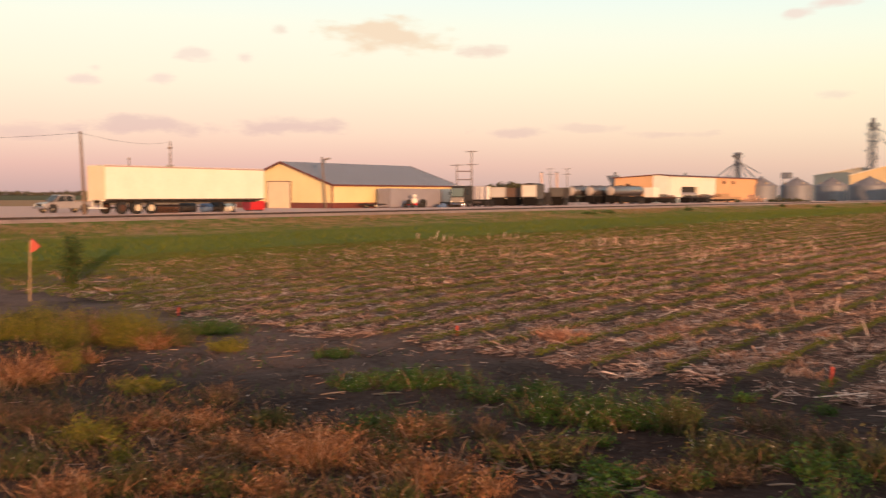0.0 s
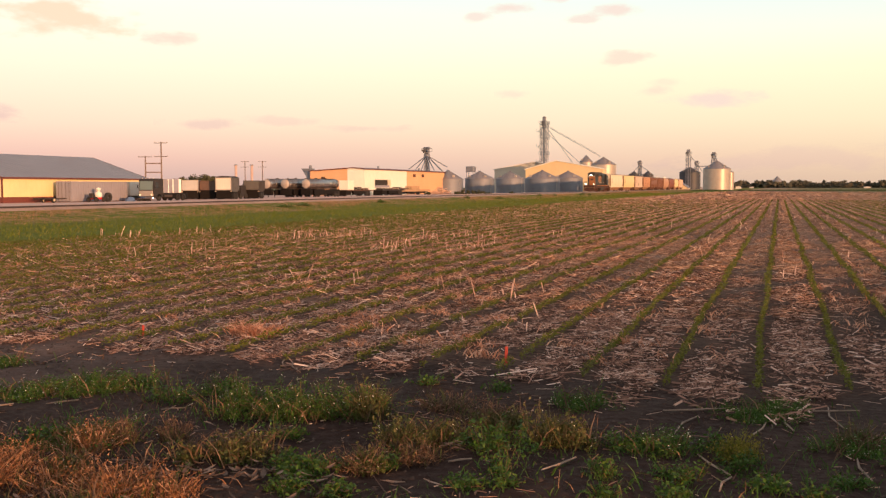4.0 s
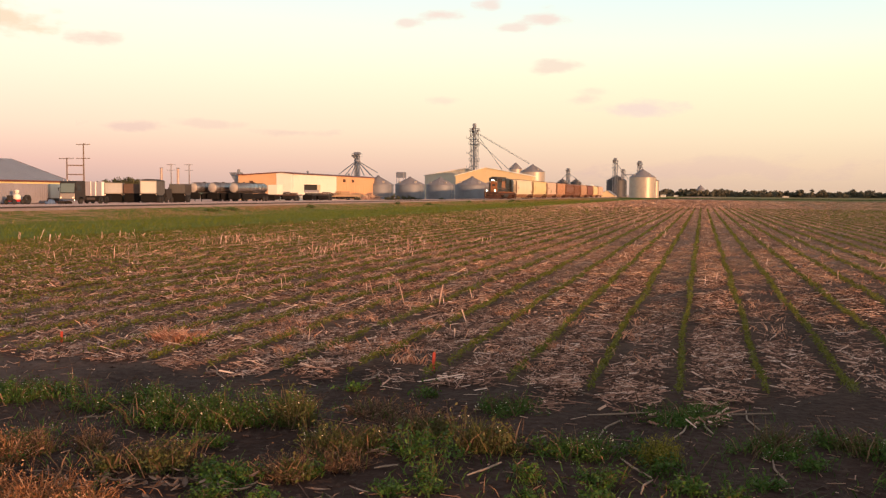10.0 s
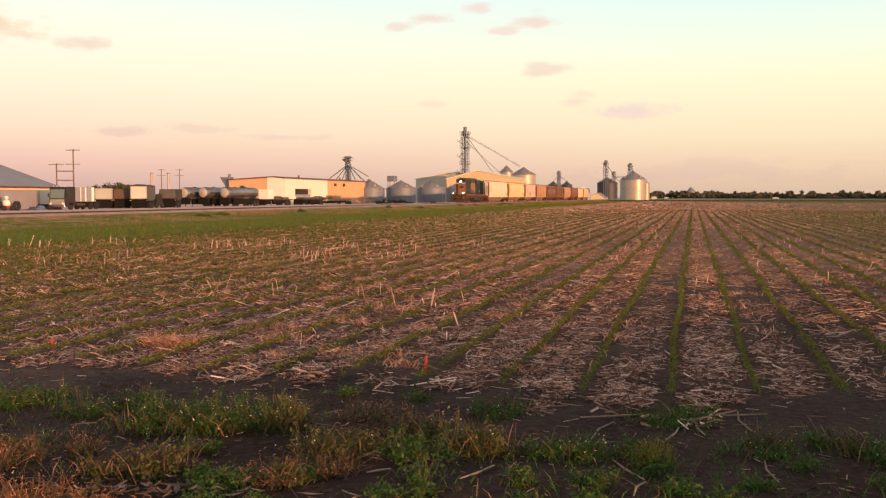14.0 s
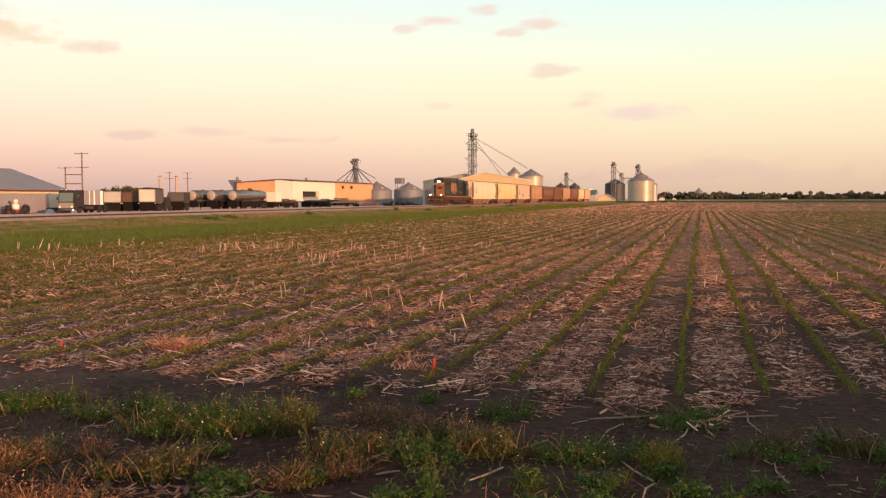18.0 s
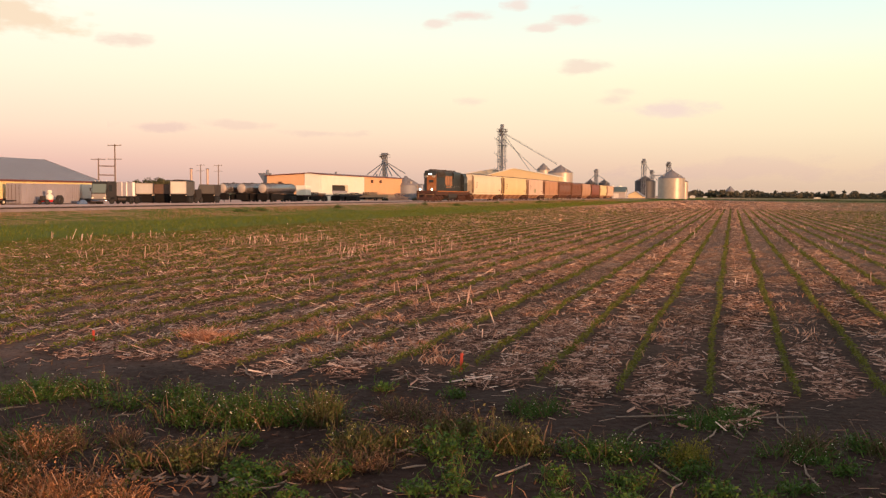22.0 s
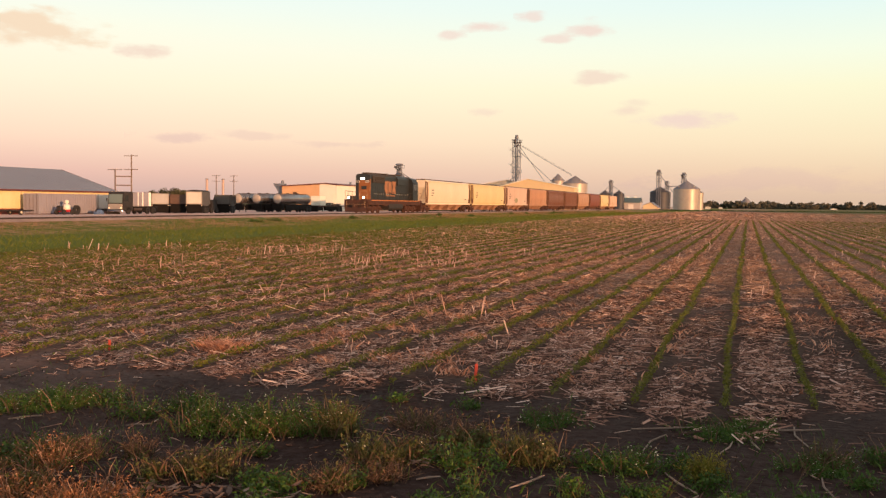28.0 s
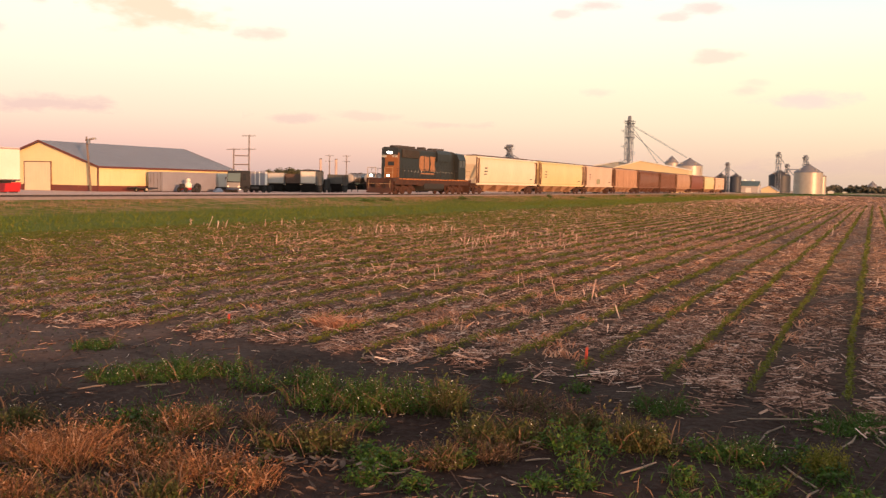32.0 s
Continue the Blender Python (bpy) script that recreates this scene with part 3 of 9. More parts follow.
def hopper_car(y, length, paint, ribs, round_side, label, chutes=4):
    """A covered hopper wagon; origin on the rails at its middle."""
    car = thing("hopper_wagon", (TRACK_X, y, RAIL_Z), label, "railway wagon", "wagons of the train")
    mat = HOPPER[paint]
    h = length / 2 - 0.55
    top, waist = 4.62, 1.32
    body = Kit()
    if round_side:
        side = [(1.30 + 0.28 * math.sin(math.pi * (0.12 + 0.80 * i / 12)), waist + (top - 0.14 - waist) * i / 12) for i in range(13)] + [(1.1, top)]
    else:
        side = [(1.45, waist), (1.50, 1.36), (1.50, 4.32), (1.40, 4.5), (1.1, top)]
    prof = side + [(-a, b) for a, b in reversed(side)]
    body.prism(prof, -h + 0.95, h - 0.95, "y", smooth=round_side)
    # slope sheets at the ends
    for s in (-1, 1):
        a, b = s * (h - 0.95), s * (h - 0.1)
        y0, y1 = min(a, b), max(a, b)
        part("end_slope_sheet", Kit().prism([(a, 1.9), (a, top - 0.02), (b, top - 0.02), (b, 3.55)], -1.33, 1.33, "x"), mat if paint in ("cream", "yellow", "grey") else M["recess_brown"], car, "sloped end sheet")
    part("body", body, mat, car)
    if ribs:
        n = round((2 * h - 2.0) / 1.15)
        rib = Kit().box(1.49, 1.57, -0.04, 0.04, waist, 4.34).mesh("side_rib", mat)
        for i in range(n + 1):
            yy = -h + 1.0 + (2 * h - 2.0) * i / n
            part("side_rib", rib, None, car, at=(0, yy, 0))
            part("side_rib", rib, None, car, at=(-3.06, yy, 0))
    for s in (-1, 1):
        sill = Kit()
        sill.box(*sorted((s * 1.38, s * 1.53)), -h, h, 1.12, 1.34)
        sill.box(*sorted((s * 1.40, s * 1.55)), -h + 0.1, h - 0.1, 4.34, 4.46)
        part("side_sill", sill, mat, car)
    part("centre_sill", Kit().box(-0.25, 0.25, -h, h, 0.95, 1.15), M["rust"], car)
    for s in (-1, 1):
        k = Kit()
        k.box(-1.5, 1.5, *sorted((s * (h - 0.95), s * h)), 1.15, 1.22)
        k.box(-1.5, 1.5, *sorted((s * (h - 0.06), s * h)), 0.95, 1.30)
        part("end_platform", k, M["rust"], car)
        part("end_ladder", ladder(1.47, *sorted((s * (h - 0.5), s * (h - 0.08))), 1.2, 4.45, 9), M["rust"], car)
        for x in (-1.42, 1.42):
            post = Kit()
            for yy in (s * (h - 0.1), s * (h - 0.85)):
                post.box(x - 0.05, x + 0.05, yy - 0.05, yy + 0.05, 1.2, 4.4)
            post.prism([(s * (h - 0.1), 1.3), (s * (h - 0.2), 1.3), (s * (h - 0.9), 2.3), (s * (h - 0.8), 2.3)], x - 0.04, x + 0.04, "x")
            part("end_post", post, M["recess_brown"], car)
        coupler(car, s * (h + 0.0), s)
    n = chutes
    w = (2 * h - 5.4) / n
    for i in range(n):
        c = -h + 2.7 + w * (i + 0.5)
        k = Kit()
        k.add([(-1.4, c - w / 2 + 0.1, 1.3), (1.4, c - w / 2 + 0.1, 1.3), (1.4, c + w / 2 - 0.1, 1.3), (-1.4, c + w / 2 - 0.1, 1.3),
               (-0.55, c - 0.4, 0.42), (0.55, c - 0.4, 0.42), (0.55, c + 0.4, 0.42), (-0.55, c + 0.4, 0.42)],
              [(0, 1, 5, 4), (1, 2, 6, 5), (2, 3, 7, 6), (3, 0, 4, 7), (4, 5, 6, 7), (3, 2, 1, 0)])
        k.box(-0.75, 0.75, c - 0.45, c + 0.45, 0.30, 0.42)
        part("discharge_chute", k, HOPPER["tan" if paint in ("cream", "yellow", "grey", "tan") else "brown"], car, "grimy discharge chute")
    roof = Kit()
    roof.box(-0.35, 0.35, -h + 0.9, h - 0.9, top + 0.02, top + 0.12)
    for s in (-1, 1):
        roof.box(*sorted((s * 0.62, s * 0.95)), -h + 0.3, h - 0.3, top + 0.10, top + 0.13)
        for i in range(12):
            yy = -h + 0.5 + (2 * h - 1) * i / 11
            roof.box(*sorted((s * 0.76, s * 0.80)), yy - 0.03, yy + 0.03, top - 0.05, top + 0.10)
    part("roof_walkway", roof, M["rust"], car, "rusty steel roof walkway and hatches")
    # stencilled marks as plain bars
    if paint in ("cream", "yellow", "grey"):
        for i, (yy, zz, ln) in enumerate(((-h + 2.2, 2.7, 1.0), (-h + 2.2, 2.35, 0.7), (-h + 2.3, 3.1, 0.8), (h - 3.2, 1.9, 0.8))):
            part("stencil_bar", Kit().box(1.545, 1.592, yy, yy + ln, zz, zz + 0.13), M["dark"], car, "dark stencilled bar")
    if paint == "grey":
        part("faded_emblem", Kit().prism([(1.2 * math.cos(a) - 1.0, 2.05 + 0.5 * math.sin(a)) for a in [i * math.pi / 8 for i in range(16)]], 1.5, 1.515, "x"), M["green_patch"], car, "faded green emblem patch")
    wheels = []
    for s in (-1, 1):
        b, ws = bogie(car, s * (h - 1.75), (-0.89, 0.89), 0.457)
        wheels += ws
    return car, wheels


TRAIN = []      # (thing, y at the start, wheelsets, wheel radius)
FRONT0, SPEED = 255.14, 5.4155


def make_wagons():
    # start and end of each wagon behind the locomotive's nose
    kinds = [("cream", False, True, "cream covered hopper railway wagon with smooth rounded sides"),
             ("yellow", False, True, "pale yellow covered hopper railway wagon with smooth rounded sides"),
             ("grey", False, False, "pale grey covered hopper railway wagon with a stained side"),
             ("tan", True, False, "rust-stained tan covered hopper railway wagon with ribbed sides"),
             ("brown", True, True, "faded brown covered hopper railway wagon"),
             ("brown", True, False, "dark brown covered hopper railway wagon with ribbed sides"),
             ("tan", False, True, "tan covered hopper railway wagon with rounded sides"),
             ("oxide", False, True, "oxide red covered hopper railway wagon"),
             ("yellow", False, True, "pale cream covered hopper railway wagon far down the train"),
             ("grey", True, False, "rust-stained grey covered hopper railway wagon at the train's end")]
    ends = [21.6, 44.7, 67.9, 86.9, 106.4, 127.0, 145.8, 165.7, 186.1, 205.3, 225.3]
    for (paint, ribs, rnd, label), a, b in zip(kinds, ends, ends[1:]):
        car, wheels = hopper_car(FRONT0 + (a + b) / 2, b - a, paint, ribs, rnd, label, 3 if paint == "grey" else 4)
        TRAIN.append((car, FRONT0 + (a + b) / 2, wheels, 0.457))


M["green_patch"] = surface("faded_green_paint", (0.22, 0.24, 0.14), (0.34, 0.30, 0.2), 2, 0.7)
M["emblem"] = surface("faded_golden_paint", (0.44, 0.20, 0.085), (0.20, 0.09, 0.045), 1.6, 0.6)


def make_locomotive():
    """A six-axle road engine running long hood first; origin on the rails under its middle, nose towards -y."""
    L = 21.0
    y0 = FRONT0 + L / 2
    e = thing("locomotive", (TRACK_X, y0, RAIL_Z), "dark blue diesel locomotive with a golden yellow hood end, headlights on", "locomotive")
    f = -L / 2
    k = Kit()
    k.box(-1.5, 1.5, f + 0.65, -f - 0.65, 1.32, 1.62)
    k.box(-1.2, 1.2, f + 1.0, -f - 1.0, 1.12, 1.32)
    part("walkway_frame", k, M["running_gear"], e, "sooty walkway deck")
    dash = Kit().box(1.5, 1.525, 0, 0.55, 1.50, 1.61).mesh("sill_dash", M["dash_yellow"])
    for i in range(22):
        part("sill_dash", dash, None, e, "yellow reflective dash along the deck", (0, f + 2.0 + i * 0.8, 0))
        part("sill_dash", dash, None, e, "yellow reflective dash along the deck", (-3.025, f + 2.0 + i * 0.8, 0))
    # long hood
    k = Kit()
    hood = [(0.93, 1.62), (0.93, 4.50), (0.86, 4.68), (0.6, 4.74)]
    prof = hood + [(-a, b) for a, b in reversed(hood)]
    k.prism(prof, f + 2.75, 6.2)
    part("long_hood", k, M["loco_blue"], e)
    k = Kit()
    k.prism([(-0.5, 1.66), (0.92, 1.66), (0.92, 3.98), (-0.5, 3.98)], f + 2.68, f + 2.745)
    part("hood_end_panel", k, M["loco_yellow"], e, "golden yellow hood end")
    for s in (-1, 1):
        part("hood_side_panel", Kit().box(*sorted((s * 0.935, s * 0.945)), f + 2.75, f + 3.05, 1.70, 4.2), M["loco_yellow"], e)
    k = Kit()
    k.box(-0.15, 0.55, f + 2.655, f + 2.675, 2.9, 3.3)
    part("end_emblem", k, M["loco_blue"], e, "dark emblem patch on the hood end")
    part("roof_cap", Kit().prism([(0.88, 4.60), (0.90, 4.70), (0.62, 4.79), (-0.62, 4.79), (-0.90, 4.70), (-0.88, 4.60)], f + 2.8, 6.2), M["loco_grey"], e, "sooty brown roof")
    # radiator intake, flared at the top
    for s in (-1, 1):
        k = Kit()
        x0, x1 = sorted((s * 0.93, s * 1.06))
        k.box(x0, x1, f + 3.6, f + 7.4, 3.75, 4.58, c=0.03)
        for i in range(24):
            yy = f + 3.68 + i * 0.155
            k.box(*sorted((s * 1.06, s * 1.075)), yy, yy + 0.06, 3.82, 4.5)
        part("radiator_grille", k, M["loco_grey"], e, "sooty brown radiator screen")
    for i in range(3):
        k = Kit()
        k.lathe([(0.66, 4.74), (0.66, 4.96), (0.60, 4.98), (0.60, 4.92), (0.001, 4.92)], 20)
        for j in range(6):
            k.box(-0.6, 0.6, -0.02, 0.02, 4.925, 4.95, pose(0, 0, 0, 0, 0, 30 * j))
        part("radiator_fan", k, M["loco_grey"], e, at=(0, f + 4.1 + i * 1.45, 0))
    k = Kit()
    bl = [(1.13, 3.6), (1.13, 4.40), (0.98, 4.72), (0.6, 4.84)]
    k.prism(bl + [(-a, b) for a, b in reversed(bl)], f + 11.8, f + 15.4)
    part("dynamic_brake_blister", k, M["loco_blue"], e)
    for i in range(2):
        k = Kit()
        k.lathe([(0.6, 4.80), (0.6, 5.0), (0.54, 5.02), (0.54, 4.96), (0.001, 4.96)], 18)
        part("brake_fan", k, M["loco_grey"], e, at=(0, f + 12.8 + i * 1.6, 0))
    k = Kit()
    k.box(-0.4, 0.4, f + 9.6, f + 10.3, 4.74, 5.04, c=0.05)
    part("exhaust_stack", k, M["loco_grey"], e)
    # hood doors with latches
    door = Kit().box(-0.008, 0.008, 0, 0.70, 1.72, 3.4).mesh("hood_door", M["loco_blue"])
    # Latches are white to stand in for small sparkles on the hood.
    latch = Kit().box(-0.02, 0.02, 0.58, 0.62, 2.3, 2.45).mesh("latch", M["white_paint"])
    for s in (-1, 1):
        for i in range(16):
            d = part("hood_door", door, None, e, at=(s * 0.938, f + 3.7 + i * 0.78, 0))
            part("latch", latch, None, d)
    # side emblem: plain golden shapes, worn
    for s in (-1, 1):
        x0, x1 = sorted((s * 0.949, s * 0.962))
        EM = f + 7.6
        for pts in ([(0.0, 2.85), (0.3, 2.45), (0.85, 2.45), (0.85, 4.05), (0.3, 4.05), (0.0, 3.7)], [(0.98, 2.45), (1.85, 2.55), (1.85, 3.95), (0.98, 4.05)],
                    [(1.98, 2.45), (3.1, 2.45), (2.85, 3.25), (3.1, 4.05), (1.98, 4.05), (2.2, 3.25)]):
            part("emblem_shape", Kit().prism([(EM + 1.3 * a, b) for a, b in pts], x0, x1, "x"), M["emblem"], e, "faded golden emblem shape")
        part("emblem_bar", Kit().box(x0, x1, EM + 0.4, EM + 3.6, 2.12, 2.26), M["emblem"], e, "faded golden bar")
    # cab and short nose at the trailing end
    k = Kit()
    cab = [(1.5, 1.62), (1.5, 3.95), (1.25, 4.5), (0.6, 4.68)]
    k.prism(cab + [(-a, b) for a, b in reversed(cab)], 6.21, 8.2)
    c = part("cab", k, M["loco_blue"], e)
    for s in (-1, 1):
        for yy in (6.45, 7.35):
            part("cab_window", Kit().box(*sorted((s * 1.49, s * 1.515)), yy, yy + 0.7, 3.0, 3.8, c=0.02), M["glass"], c, "dark cab window")
    for x in (-1.15, 0.55):
        part("cab_window", Kit().box(x, x + 0.6, 8.19, 8.215, 3.1, 3.8), M["glass"], c, "dark cab window")
    k = Kit()
    k.box(-0.95, 0.95, 8.2, 9.3, 1.62, 3.0, c=0.1)
    part("short_nose", k, M["loco_blue"], e)
    # fuel tank
    k = Kit()
    k.prism([(-1.2, 0.35), (-1.45, 0.6), (-1.45, 1.15), (1.45, 1.15), (1.45, 0.6), (1.2, 0.35)], -2.6, 2.4)
    part("fuel_tank", k, M["dark"], e)
    for s in (-1, 1):
        for a, b in ((-3.9, -2.75), (2.55, 4.0)):
            part("air_reservoir", Kit().tube((s * 1.2, a, 1.0), (s * 1.2, b, 1.0), 0.16, n=10), M["running_gear"], e, "grimy air reservoir")
        part("deck_skirt", Kit().box(*sorted((s * 1.36, s * 1.42)), f + 1.2, -f - 1.2, 0.98, 1.34), M["running_gear"], e, "rusty deck edge skirt")
    wheels = []
    for s in (-1, 1):
        b, ws = bogie(e, s * 6.35, (-1.7, 0.0, 1.7), 0.508)
        wheels += ws
    # pilots, plough, steps, couplers
    for s in (-1, 1):
        k = Kit()
        k.box(-1.5, 1.5, *sorted((s * (-f - 0.65), s * (-f - 0.78))), 0.45, 1.62)
        k.prism([(s * (-f - 0.65), 0.15), (s * (-f - 0.35), 0.12), (s * (-f - 0.63), 0.75)], -1.35, 1.35, "x")
        part("pilot", k, M["running_gear"], e, "grimy pilot plate with plough")
        coupler(e, s * (-f - 0.65), s)
        for x in (-1.42, 1.42):
            for i in range(4):
                part("step", Kit().box(x - 0.1, x + 0.1, *sorted((s * (-f - 0.8), s * (-f - 1.35))), 0.45 + i * 0.3, 0.49 + i * 0.3), M["dark"], e)
    # grab irons and hoses on the leading pilot
    for x in (-1.2, 1.2):
        part("grab_iron", Kit().tube((x, f + 0.6, 0.55), (x, f + 0.6, 1.45), 0.025, n=6), M["lath"], e, "pale grab iron")
    for x in (-0.75, -0.5, 0.5, 0.75):
        part("brake_hose", Kit().tube((x, f + 0.6, 1.2), (x * 0.9, f + 0.5, 0.55), 0.03, n=6), M["rubber"], e)
    part("cut_lever", Kit().tube((-1.3, f + 0.58, 1.05), (1.3, f + 0.58, 1.05), 0.02, n=6), M["lath"], e)
    # rails round the walkway
    for s in (-1, 1):
        for yy in (f + 0.72, -f - 0.72):
            k = Kit()
            for x in (s * 1.42, s * 0.5):
                k.tube((x, yy, 1.6), (x, yy, 2.65), 0.025, n=6)
            k.tube((s * 0.5, yy, 2.65), (s * 1.42, yy, 2.65), 0.025, n=6)
            k.tube((s * 0.5, yy, 2.15), (s * 1.42, yy, 2.15), 0.02, n=6)
            part("end_rail", k, M["lath"], e, "pale end railing")
    for s in (-1, 1):
        k = Kit()
        n = 13
        for i in range(n):
            yy = f + 1.6 + i * (15.4 / (n - 1))
            k.tube((s * 1.45, yy, 1.6), (s * 1.45, yy, 2.6), 0.02, n=5)
        k.tube((s * 1.45, f + 1.6, 2.6), (s * 1.45, f + 17.0, 2.6), 0.02, n=5)
        part("handrail", k, M["loco_grey"], e)
    # lamps
    for x in (-0.14, 0.14):
        k = Kit()
        k.lathe([(0.001, -0.02), (0.10, -0.02), (0.12, 0.02), (0.12, 0.1)], 14, axis="y")
        part("headlight", k, M["lamp"], e, "glowing white headlight", (x, f + 2.62, 4.2))
    for x in (-0.95, 0.95):
        k = Kit()
        k.lathe([(0.001, -0.02), (0.10, -0.02), (0.12, 0.02), (0.12, 0.14)], 14, axis="y")
        part("ditch_light", k, M["lamp"], e, "glowing ditch light", (x, f + 0.60, 1.86))
    for x in (-0.62, 0.62):
        nb = part("number_board", Kit().box(x - 0.26, x + 0.26, f + 2.655, f + 2.675, 3.75, 3.95), M["white_paint"], e, "pale number board with dark bars")
        for i in range(4):
            part("bar", Kit().box(x - 0.2 + i * 0.105, x - 0.12 + i * 0.105, f + 2.645, f + 2.654, 3.79, 3.91), M["dark"], nb)
    TRAIN.append((e, y0, wheels, 0.508))


make_locomotive()
make_wagons()


# ---- yard buildings ----


def wall_ribs(k, x, y0, y1, z0, z1, step, side):
    n = int((y1 - y0) / step)
    for i in range(n + 1):
        y = y0 + (y1 - y0) * i / n
        k.box(*sorted((x, x + side * 0.025)), y - 0.03, y + 0.03, z0, z1)


def make_barn():
    """Pole barn with its gable towards the camera's end; x and y of its corner by the lot."""
    X, Y, Lg, W, zb = -90.4, 90.7, 27.8, 20.0, -0.2
    eave, peak, wains = 3.16, 6.35, 0.62
    b = thing("pole_barn", (X, Y, 0), "cream steel pole barn with grey roof and dark red wainscot", "barn")
    k = Kit()
    k.box(-W + 0.0, 0.0, 0.0, Lg, wains, eave)
    k.prism([(-W, eave), (0, eave), (-W / 2, peak - 0.12)], 0.0, Lg)
    wall_ribs(k, 0.0, 0.3, Lg - 0.3, wains, eave, 0.9, 1)
    for i in range(22):
        x = -W + 0.4 + i * (W - 0.8) / 21
        top = eave + (peak - 0.2 - eave) * (1 - abs(x + W / 2) / (W / 2))
        if not -12.3 < x < -7.4:
            k.box(x - 0.03, x + 0.03, -0.025, 0.0, wains, top)
    part("wall", k, M["cream_wall"], b, "cream ribbed steel wall")
    k = Kit()
    k.box(-W - 0.03, 0.03, -0.03, Lg + 0.03, zb - 0.2, wains)
    part("wainscot", k, M["brown_wall"], b, "dark red steel wainscot")
    for s in (-1, 1):
        k = Kit()
        a, c = (0.45, 0.0) if s > 0 else (-W - 0.45, -W)
        drop = 0.45 * (peak - eave) / (W / 2)
        k.add([(a, -0.4, eave - drop), (-W / 2, -0.4, peak), (-W / 2, Lg + 0.4, peak), (a, Lg + 0.4, eave - drop),
               (a, -0.4, eave - drop + 0.08), (-W / 2, -0.4, peak + 0.08), (-W / 2, Lg + 0.4, peak + 0.08), (a, Lg + 0.4, eave - drop + 0.08)],
              [(0, 1, 2, 3), (4, 7, 6, 5), (0, 4, 5, 1), (3, 2, 6, 7), (0, 3, 7, 4), (1, 5, 6, 2)])
        r = part("roof", k, M["roof_grey"], b, "grey ribbed steel roof slope")
        k = Kit()
        for i in range(31):
            y = -0.3 + i * (Lg + 0.6) / 30
            k.add([(a, y - 0.03, eave - drop + 0.08), (a, y + 0.03, eave - drop + 0.08), (-W / 2, y + 0.03, peak + 0.08), (-W / 2, y - 0.03, peak + 0.08),
                   (a, y, eave - drop + 0.115), (-W / 2, y, peak + 0.115)], [(0, 4, 5, 3), (1, 2, 5, 4)])
        part("roof_seams", k, M["roof_grey"], r)
        k = Kit()
        for y in (-0.43, Lg + 0.4):
            k.add([(a, y, eave - drop - 0.16), (-W / 2, y, peak - 0.16), (-W / 2, y, peak + 0.12), (a, y, eave - drop + 0.12),
                   (a, y + 0.03, eave - drop - 0.16), (-W / 2, y + 0.03, peak - 0.16), (-W / 2, y + 0.03, peak + 0.12), (a, y + 0.03, eave - drop + 0.12)],
                  [(0, 1, 2, 3), (4, 7, 6, 5), (0, 4, 5, 1), (1, 5, 6, 2), (2, 6, 7, 3), (3, 7, 4, 0)])
        k.box(*sorted((a, a + s * 0.05)), -0.4, Lg + 0.4, eave - drop - 0.12, eave - drop + 0.1)
        part("eave_trim", k, M["trim_red"], b, "dark red roof trim")
    k = Kit()
    k.box(-0.10, 0.06, -0.06, 0.10, zb, eave - 0.05)
    part("corner_trim", k, M["trim_red"], b)
    # sliding door in the gable
    d0, d1 = -12.9, -8.1
    k = Kit()
    k.box(d0, d1, -0.12, -0.05, zb, 3.55)
    d = part("sliding_door", k, M["door_cream"], b, "pale cream sliding door")
    rib = Kit().box(-0.02, 0.02, -0.14, -0.12, zb, 3.55).mesh("door_rib", M["door_cream"])
    for i in range(9):
        part("door_rib", rib, None, d, at=(d0 + 0.25 + i * (d1 - d0 - 0.5) / 8, 0, 0))
    k = Kit()
    for x in (d0 - 0.06, d1 - 0.03):
        k.box(x, x + 0.09, -0.16, -0.04, zb, 3.6)
    k.box(d0 - 0.06, d1 + 0.06, -0.17, -0.04, 3.55, 3.66)
    part("door_frame", k, M["trim_red"], d)


make_barn()


